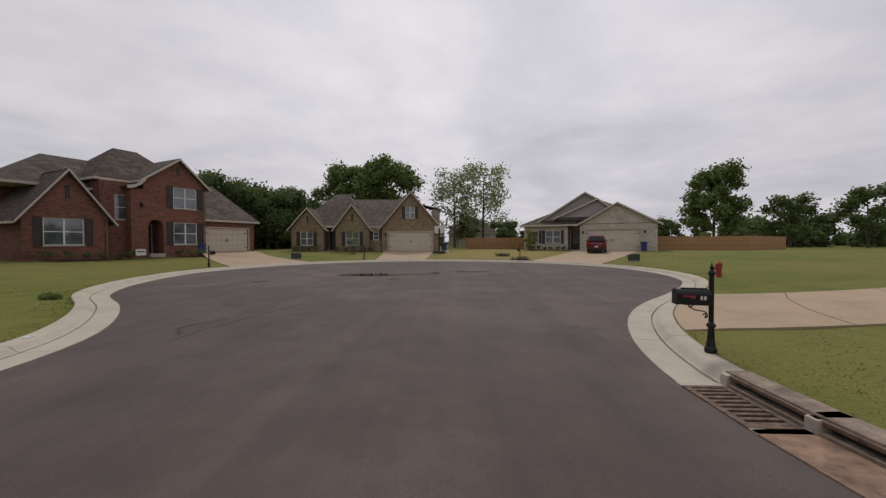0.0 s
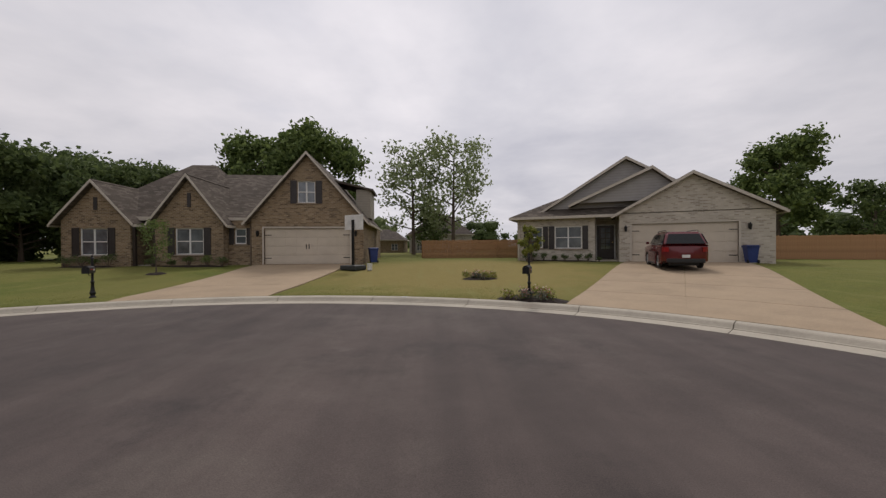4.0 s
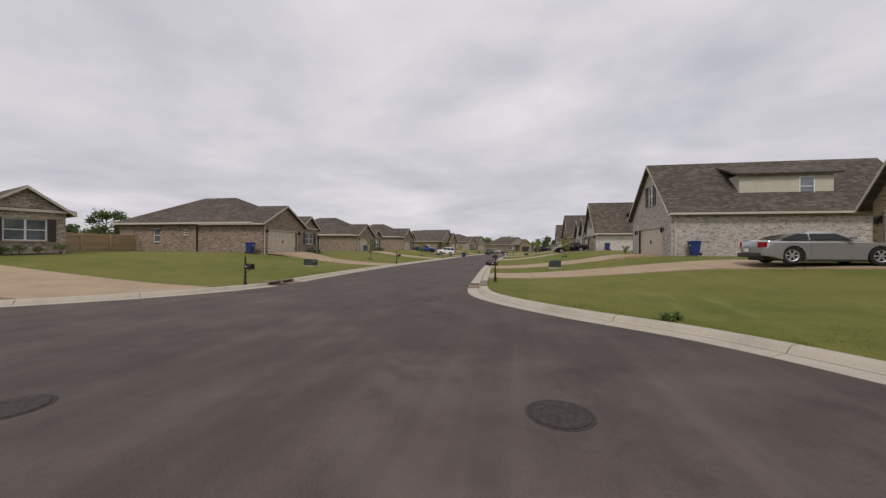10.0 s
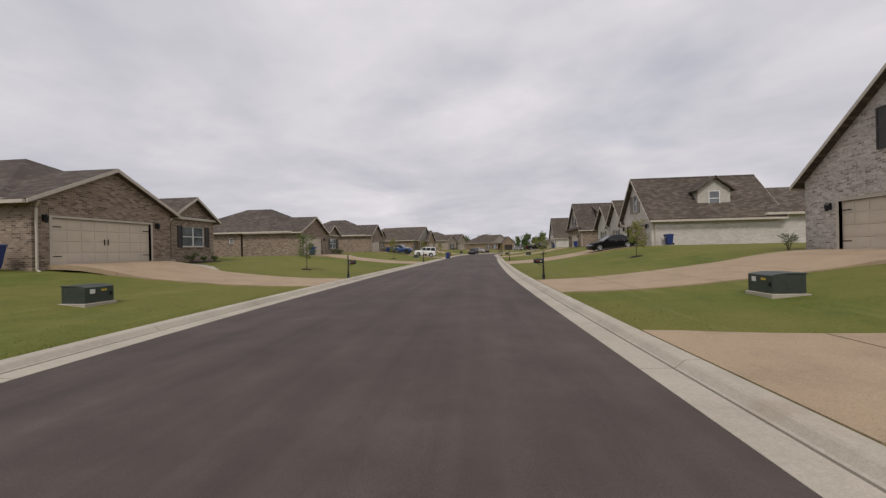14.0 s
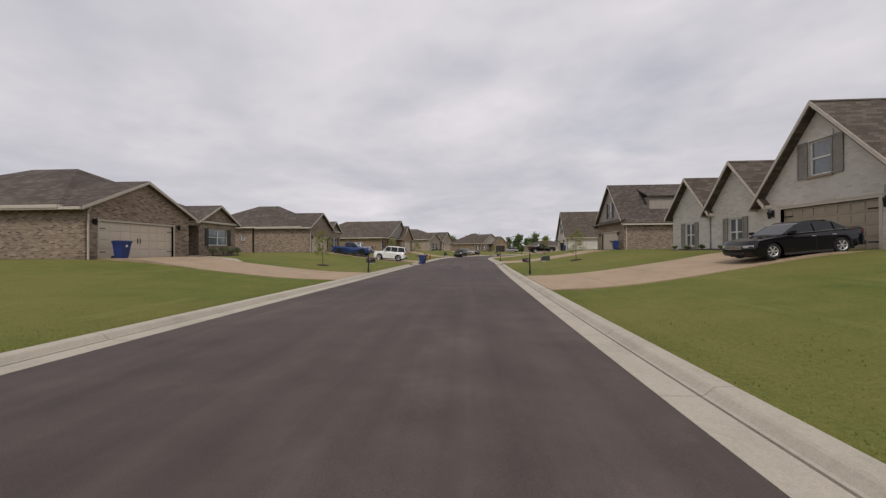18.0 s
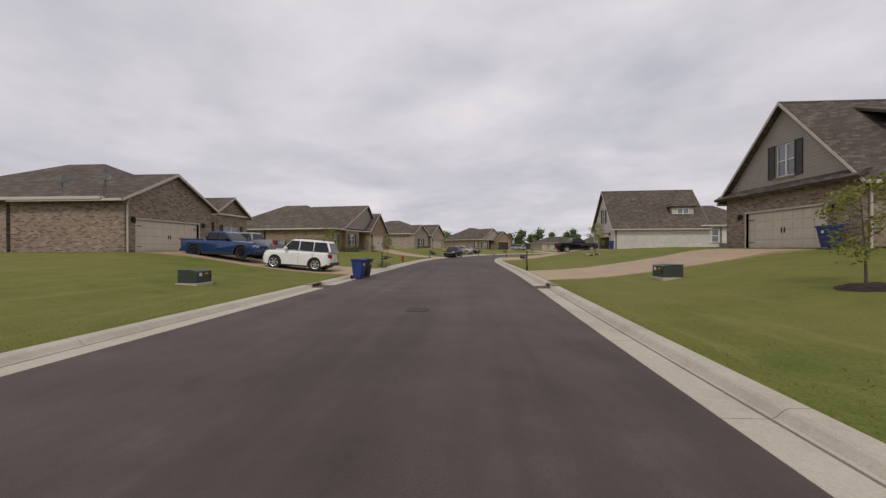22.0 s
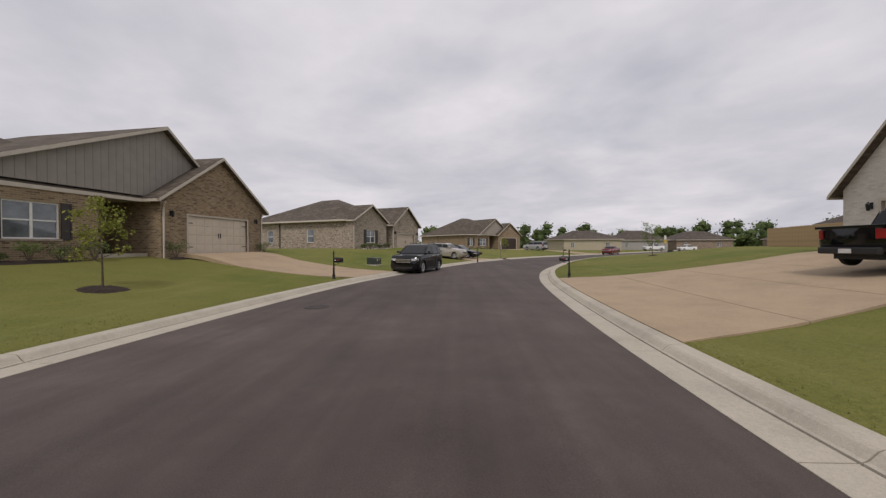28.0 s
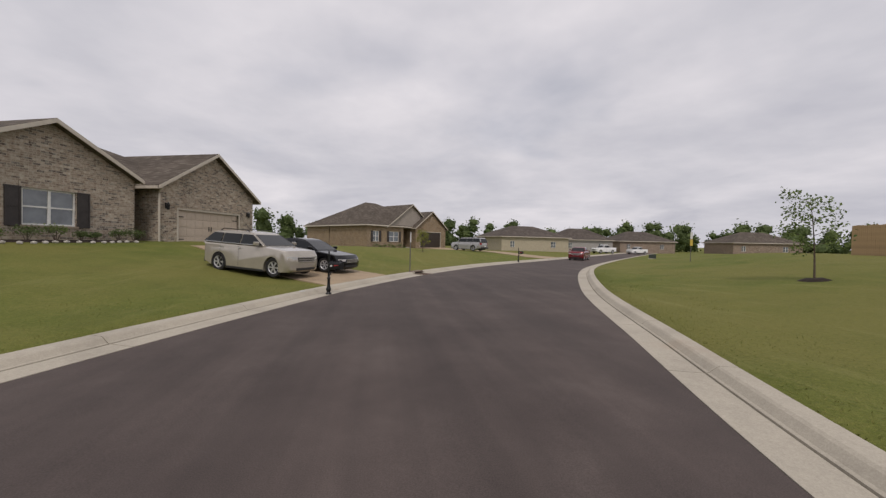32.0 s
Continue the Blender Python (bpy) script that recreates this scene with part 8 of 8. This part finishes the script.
def shrub(x, y, w, h, mat, seed, label, leaves=360, size=0.04, z=None):
    s = thing("shrub", pose(x, y, ground_z(x, y) if z is None else z, 0, 0, seed * 53 % 360), label, "shrub", "foundation planting")
    rng = random.Random(seed)
    bm = bmesh.new()
    cs = []
    for i in range(7):
        a = i * 2.4
        rr = w * 0.32 * (0 if i == 0 else 1)
        top = (math.cos(a) * rr, math.sin(a) * rr, h * rng.uniform(0.45, 0.78))
        tube(bm, [(0, 0, -0.05), (top[0] * 0.5, top[1] * 0.5, top[2] * 0.6), top], [0.015, 0.011, 0.005], 5)
        cs.append(top)
    part("stem_clump", bm, BARK, s)
    leaf_mesh("foliage", cs, [w * 0.26 * rng.uniform(0.8, 1.2) for _ in cs], leaves, size, seed, mat, s)
    return s


def bed_along(house, u0, u1, v, n, mats, seed, h=(0.45, 0.9), depth=0.8, mulch=True):
    """Shrubs in a mulch bed before a house front."""
    x, y, ang = house
    rng = random.Random(seed)
    if mulch:
        c = in_house(x, y, ang, (u0 + u1) / 2, v)
        mulch_ring(c[0], c[1], (u1 - u0) / 2 + 0.2, seed, "dark mulch bed along the house front", ry=depth / 2, ang=ang)
    for i in range(n):
        u = u0 + (u1 - u0) * (i + 0.5) / n + rng.uniform(-0.15, 0.15)
        p = in_house(x, y, ang, u, v + rng.uniform(-0.1, 0.1))
        hh = rng.uniform(*h)
        shrub(p[0], p[1], hh * rng.uniform(0.75, 1.1), hh, rng.choice(mats), seed * 10 + i, "rounded green shrub in the bed before a house")


GREENS = [LEAF_DARK, LEAF_DARK, LEAF_MID]
A_, B_, C_, D_ = (20.9, -8.38, -114), (13.6, -30.45, -177), (-15.95, -34.2, 155), (18.5, 14.4, -94)
bed_along(A_, 0.4, 6.0, -0.7, 6, GREENS, 11)
bed_along(A_, 8.4, 11.0, -0.5, 3, GREENS, 12)
bed_along(B_, 0.3, 3.7, -0.6, 4, GREENS, 13)
bed_along(B_, 5.3, 10.3, -0.6, 5, GREENS, 14)
bed_along(C_, 0.3, 6.2, 0.1, 8, GREENS, 15, h=(0.4, 0.75))
bed_along(D_, 8.0, 11.6, -0.5, 4, GREENS, 16)
bed_along(D_, 13.4, 17.8, -0.6, 5, GREENS, 17)
bed_along((14.6, 56.1, -90), -8.9, -0.5, -0.5, 5, GREENS, 18, h=(0.3, 0.6))
bed_along((-30.6, 1.44, 72), 8.8, 12.0, 0.3, 4, GREENS, 19)
bed_along((-21.6, 25.0, 90), 8.3, 11.6, 0.3, 3, GREENS, 20)
bed_along((-23.6, 51.9, 90), 9.8, 14.0, 0.3, 4, GREENS, 21)
bed_along((-23.7, 79.9, 90), 9.7, 14.0, 0.3, 5, GREENS, 22)
bed_along((-19.56, 104.6, 83), 0.4, 7.8, -0.5, 7, GREENS, 23, h=(0.5, 1.0))
bed_along((-19.56, 104.6, 83), 17.8, 18.6, -1.2, 1, GREENS, 24, h=(0.9, 1.0))
bed_along((-19.56, 104.6, 83), 10.6, 11.4, -1.2, 1, GREENS, 25, h=(1.1, 1.2))
bed_along((-14.3, 135.6, 69.4), 2.0, 8.8, -0.7, 8, GREENS, 26, h=(0.5, 0.9))
bed_along((0.5, 177.8, 40), 0.4, 7.6, -0.6, 7, GREENS, 27, h=(0.6, 1.1))
shrub(13.1, 31.4, 0.7, 1.0, LEAF_DARK, 71, "small dark shrub at the corner of the garage")
shrub(-9.1, 87.4, 1.1, 0.6, LEAF_GREY, 72, "grey-green tuft of lavender round the mailbox post")
shrub(5.6, 3.4, 0.45, 0.12, LEAF_MID, 73, "low spreading green plant beside the kerb")
for i in range(9):
    a = i * 0.7
    bm = bmesh.new()
    bmesh.ops.create_icosphere(bm, subdivisions=1, radius=0.1)
    ob = part("edging_stone", bm, STONE)
    ob.matrix_world = pose(9.9 + 0.75 * math.cos(a), 93.6 + 0.75 * math.sin(a), ground_z(9.9, 93.6) + 0.04, 10 * i, 15 * i, 40 * i) @ Matrix.Diagonal((1.3, 1.0, 0.6, 1))
    tagged(ob, "rough pale stone round a young tree", "stone", "stones round the young tree")
# white stones edging the bed at the tumbled brick house
for i in range(16):
    p = in_house(-14.3, 135.6, 69.4, 1.8 + i * 0.42, -1.3 + 0.15 * math.sin(i))
    bm = bmesh.new()
    bmesh.ops.create_icosphere(bm, subdivisions=1, radius=0.11)
    rs = random.Random(i)
    for v in bm.verts:
        v.co = Vector((v.co.x * rs.uniform(0.8, 1.2), v.co.y * rs.uniform(0.8, 1.2), v.co.z * 0.7))
    ob = part("edging_stone", bm, STONE)
    ob.matrix_world = pose(p[0], p[1], ground_z(*p) + 0.04, 0, 0, i * 40)
    tagged(ob, "pale rounded stone edging a planted bed", "stone", "stones edging the bed")


def flower_bed(x, y, r, ry, ang, seed):
    mulch_ring(x, y, r, seed, "dark mulch flower bed with white and red flowers", ry=ry, ang=ang)
    rng = random.Random(seed)
    for i in range(9):
        a = i * 2.4
        q = math.sqrt(rng.random()) * 0.75
        px_, py_ = x + r * q * math.cos(a), y + ry * q * math.sin(a)
        f = thing("flowering_plant", pose(px_, py_, ground_z(px_, py_) + 0.03), "low flowering plant with pale and reddish blooms", "plant", "flowers round the mailbox")
        h = rng.uniform(0.16, 0.34)
        bm = bmesh.new()
        for k in range(5):
            b = k * 1.26
            tube(bm, [(0, 0, 0), (0.06 * math.cos(b), 0.06 * math.sin(b), h * 0.8)], 0.005, 4)
        part("stem_clump", bm, LEAF_MID, f)
        leaf_mesh("leaf_mass", [(0, 0, h * 0.5)], [0.22], 120, 0.045, seed + i, LEAF_YELLOW if i % 3 else LEAF_GREY, f)
        leaf_mesh("blossom", [(0, 0, h * 0.8)], [0.18], 34, 0.028, seed + i + 50, PETAL, f)


flower_bed(-12.4, -18.0, 1.3, 0.75, -35, 31)
flower_bed(-11.6, -23.6, 0.95, 0.65, 10, 32)


def fence(p, q, h, mat, label, z0=None, gates=()):
    """Upright boards on posts and rails."""
    L = math.dist(p, q)
    ang = math.degrees(math.atan2(q[1] - p[1], q[0] - p[0]))
    base = min(ground_z(*p), ground_z(*q)) if z0 is None else z0
    f = thing("fence", pose(p[0], p[1], base, 0, 0, ang), label, "fence")
    n = int(L / 0.146)
    shapes = []
    for k in range(4):
        bm = bmesh.new()
        hh = h + (k - 1.5) * 0.012
        prism(bm, [(0.003, -0.3), (0.139, -0.3), (0.139, hh - 0.03), (0.115, hh), (0.027, hh), (0.003, hh - 0.03)], -0.01, 0.008 + 0.002 * k, "y")
        ob = part("board", bm, mat, f)
        ob.location = (k * 0.146, 0, 0)
        shapes.append(ob.data)
    rng = random.Random(int(L * 10))
    for i in range(4, n):
        ob = new("board", rng.choice(shapes))
        ob.parent = f
        ob.location = (i * 0.146, rng.uniform(-0.004, 0.004), rng.uniform(-0.015, 0.01))
    for zz in (0.25, h * 0.5, h - 0.3):
        part("rail", boxes((0, L, 0.02, 0.06, zz, zz + 0.085)), mat, f)
    for i in range(int(L / 2.4) + 1):
        part("post", boxes((min(i * 2.4, L - 0.09), min(i * 2.4, L - 0.09) + 0.09, 0.06, 0.15, -0.3, h - 0.05)), mat, f)
    return f


fence((-18.4, -41.6), (-8.6, -42.2), 1.75, CEDAR, "orange-stained cedar privacy fence between the yards")
fence((-32.6, -34.5), (-43.0, -31.0), 1.8, CEDAR, "cedar privacy fence beside the cream brick house")
fence((-43.0, -31.0), (-56.0, -40.0), 1.8, CEDAR, "cedar privacy fence closing the yard of the cream brick house")
fence((-36.0, 24.6), (-36.0, 17.0), 1.7, GREY_CEDAR, "weathered cedar privacy fence between two houses")
fence((-35.0, 45.0), (-35.0, 51.6), 1.7, GREY_CEDAR, "weathered cedar fence closing a side yard")
fence((-37.0, 72.0), (-37.0, 79.6), 1.7, GREY_CEDAR, "weathered cedar fence closing a side yard")
fence((32.6, 116.6), (29.9, 120.6), 2.2, GREY_CEDAR, "weathered cedar fence behind the white brick house")
fence((37.5, 142.8), (29.8, 120.8), 2.25, plain("tan_fence_boards", (0.50, 0.34, 0.18), 0.8, vary=0.2, scale=2.5, bump=0.3), "long cedar privacy fence across the lawn")

# larger trees behind the houses
for x, y, h, s, n, lv, m, sd, core, lab in (
        (31, -35, 9.0, 4.0, 18, 7000, LEAF_DARK, 41, 0.45, "dense dark tree behind the brick houses"), (29, -39, 10.5, 4.6, 18, 7000, LEAF_DARK, 42, 0.45, "dense dark tree behind the brick houses"),
        (24, -45, 9.5, 4.4, 18, 7000, LEAF_DARK, 43, 0.45, "dense dark tree behind the brick houses"), (22, -53, 10, 4.4, 18, 7000, LEAF_DARK, 54, 0.45, "dense dark tree behind the brick houses"),
        (37, -42, 10.5, 4.6, 18, 7000, LEAF_DARK, 55, 0.45, "dense dark tree behind the brick houses"), (31, -50, 11.0, 4.6, 18, 7000, LEAF_DARK, 56, 0.45, "dense dark tree behind the brick houses"),
        (6.5, -58, 17.0, 5.6, 24, 12000, LEAF_MID, 44, 0.35, "tall spreading tree behind the tan brick house"),
        (27.5, -41, 5.0, 3.4, 14, 4500, LEAF_DARK, 66, 0.6, "low dense thicket under the dark trees"), (32.5, -36, 4.5, 3.2, 14, 4500, LEAF_DARK, 67, 0.6, "low dense thicket under the dark trees"), (23, -46, 4.8, 3.2, 14, 4500, LEAF_DARK, 68, 0.6, "low dense thicket under the dark trees"),
        (14.5, -59, 15.5, 5.4, 22, 10000, LEAF_MID, 59, 0.35, "tall spreading tree behind the tan brick house"),
        (-7.2, -58.0, 15.0, 4.2, 19, 2550, LEAF_PALE, 45, 0.0, "tall thin-leaved tree behind the fence"), (-12.8, -57.0, 16.5, 4.8, 20, 2700, LEAF_PALE, 46, 0.0, "tall thin-leaved tree behind the fence"),
        (-16.4, -32.0, 2.4, 0.7, 9, 420, LEAF_YELLOW, 47, 0.0, "small pale tree at the end of the fence"),
        (-10.0, -60, 6.0, 2.6, 12, 1800, LEAF_DARK, 48, 0.4, "dark bushy tree behind the fence"), (-52, -49, 13.6, 3.9, 20, 9400, LEAF_MID, 49, 0.5, "full round tree beside the cream brick house"),
        (-66, -50, 8.5, 3.4, 12, 3000, LEAF_DARK, 50, 0.5, "dark tree beyond the fence"), (-76, -47, 9.0, 3.6, 12, 3000, LEAF_DARK, 51, 0.5, "dark tree beyond the fence"),
        (-100, -48, 15.5, 8.0, 20, 7000, LEAF_DARK, 57, 0.45, "broad dark tree at the edge of the field"), (-118, -36, 13.5, 7.5, 18, 6000, LEAF_DARK, 58, 0.45, "broad dark tree at the edge of the field"),
        (-72, 48, 7.0, 2.6, 11, 2200, LEAF_DARK, 52, 0.4, "tree behind the fence"), (-80, 66, 7.5, 2.8, 11, 2200, LEAF_MID, 53, 0.4, "tree behind the fence")):
    tree(x, y, h, s, 0.16 + h * 0.006, lv, 0.33 if lv > 9500 else 0.27 if lv > 2500 else 0.2 if core else 0.15, m, sd, lab, n=n, start=0.2, puff=0.36, core=core)


def far_wood(name, pts, h, n, seed, mat, label, size=0.55):
    """A belt of distant trees: many small leaf clumps heaped along a line, with an uneven top."""
    rng = np.random.default_rng(seed)
    t = thing(name, Matrix.Identity(4), label, "trees", kind="stuff")
    P = np.array(pts, float)
    seg = np.concatenate([[0], np.cumsum(np.linalg.norm(np.diff(P, axis=0), axis=1))])
    cs, rs = [], []
    s = 0.0
    while s < seg[-1]:
        x, y = np.interp(s, seg, P[:, 0]), np.interp(s, seg, P[:, 1])
        hh = h * rng.uniform(0.6, 1.15)
        r = hh * rng.uniform(0.22, 0.36)
        o = rng.normal(0, h * 0.35, 2)
        for zc in np.arange(r * 0.6, hh - r * 0.6, r * 0.75):
            q = rng.normal(0, r * 0.35, 2)
            cs.append((x + o[0] + q[0], y + o[1] + q[1], zc))
            rs.append(r * (1.0 - 0.35 * zc / hh))
        s += r * 0.9
    leaf_mesh("leaf_mass", cs, rs, n, size, seed, mat, t, flat=0.75, core=0.8)
    return t


far_wood("far_wood", [(-46, 262), (10, 272), (60, 272), (120, 262), (190, 225)], 12, 26000, 61, LEAF_DARK, "dark belt of trees along the northern horizon", 0.45)
fence((36.0, 107.0), (44.0, 107.6), 1.75, CEDAR, "cedar privacy fence beside the white brick house")
far_house(-66, 166, 0.4, 70, 12, 9, 2.8, 5.6, TAN_BRICK, ROOF_GREY, "grey-roofed house far beyond the yards")
far_house(-60, 181, 0.4, 60, 11, 9, 2.8, 5.4, WHITE_BRICK, ROOF_GREY, "pale house far beyond the yards")
far_wood("far_wood", [(-150, 160), (-110, 200), (-60, 225)], 9, 6000, 62, LEAF_DARK, "belt of trees beyond the far houses", 0.6)
far_wood("far_wood", [(-150, 10), (-125, -50), (-85, -90), (-40, -110), (10, -112), (60, -95), (100, -50)], 10, 30000, 63, LEAF_DARK, "dark belt of trees behind the turning circle", 0.35)
far_wood("far_wood", [(-60, -58), (-80, -56), (-104, -51), (-126, -38)], 6.5, 12000, 81, LEAF_DARK, "low scrub and trees along the edge of the field", 0.38)
far_wood("far_wood", [(20, -60), (30, -48), (40, -36), (50, -26)], 5.5, 11000, 82, LEAF_DARK, "undergrowth below the dark trees behind the brick houses", 0.3)
far_wood("far_wood", [(-130, 0), (-115, 60), (-115, 140)], 8, 10000, 64, LEAF_DARK, "belt of trees behind the western yards", 0.5)
far_wood("far_wood", [(110, -30), (110, 60), (120, 140)], 7, 8000, 65, LEAF_DARK, "belt of trees behind the eastern yards", 0.5)

# dark roofs beyond the orange fence and behind the streets
far_house(-6.0, -70, 0.3, 178, 11, 9, 3.6, 7.0, GREY_BRICK, ROOF_GREY, "house with a tall dark roof behind the fence")
far_house(3.5, -76, 0.3, 178, 8, 9, 2.8, 5.0, TAN_BRICK, ROOF_GREY, "low house behind the fence")
far_house(-112, -42, 0.3, 130, 12, 9, 2.8, 5.8, TAN_BRICK, ROOF_BROWN, "house far off beyond the field")
far_house(42, 141, 1.1, -98, 15, 12, 3.0, 6.2, BROWN_BRICK, ROOF_GREY, "grey-roofed house behind the long fence")
far_house(36, 208, 0.3, 5, 11, 9, 2.8, 5.4, TAN_BRICK, ROOF_BROWN, "brown-roofed house far down the street")


def grass_blades():
    """Short turf blades along the verges of the street."""
    rng = np.random.default_rng(9)
    N = 130000
    i = rng.integers(0, len(EDGE_A) - 1, N)
    keep = (EDGE_A[i, 1] < 142)
    i = i[keep]
    d = KERB_W + 0.015 + np.abs(rng.normal(0, 1.6, len(i)))
    j = rng.uniform(0, 1, len(i))
    P = EDGE_A[i] * (1 - j)[:, None] + EDGE_A[i + 1] * j[:, None] + NORM[i] * d[:, None]
    kd, _ = kerb_distance(P)
    z = 0.125 + lawn_rise(P[:, 0], P[:, 1]) * sstep(0.3, 15.0, kd) - 0.012
    ok = kd > 0.005
    for dr in [o for o in bpy.data.objects if o.name.startswith("driveway")]:
        for s in dr.children:
            co = np.array([v.co[:2] for v in s.data.vertices])
            lo, hi = co.min(0) - 0.05, co.max(0) + 0.05
            ok &= ~((P[:, 0] > lo[0]) & (P[:, 0] < hi[0]) & (P[:, 1] > lo[1]) & (P[:, 1] < hi[1]))
    P, z = P[ok], z[ok]
    n = len(P)
    a = rng.uniform(0, 2 * math.pi, n)
    h = rng.uniform(0.02, 0.05, n)
    w = rng.uniform(0.006, 0.012, n)
    lean = rng.normal(0, 0.035, (n, 2))
    V = np.empty((n, 3, 3))
    V[:, 0] = np.stack([P[:, 0] - np.cos(a) * w, P[:, 1] - np.sin(a) * w, z], 1)
    V[:, 1] = np.stack([P[:, 0] + np.cos(a) * w, P[:, 1] + np.sin(a) * w, z], 1)
    V[:, 2] = np.stack([P[:, 0] + lean[:, 0], P[:, 1] + lean[:, 1], z + h], 1)
    me = bpy.data.meshes.new("grass")
    me.from_pydata(V.reshape(-1, 3).tolist(), [], [(3 * k, 3 * k + 1, 3 * k + 2) for k in range(n)])
    me.materials.append(BLADES)
    tagged(new("grass", me), "short turf blades along the kerb", "grass", kind="stuff")


grass_blades()
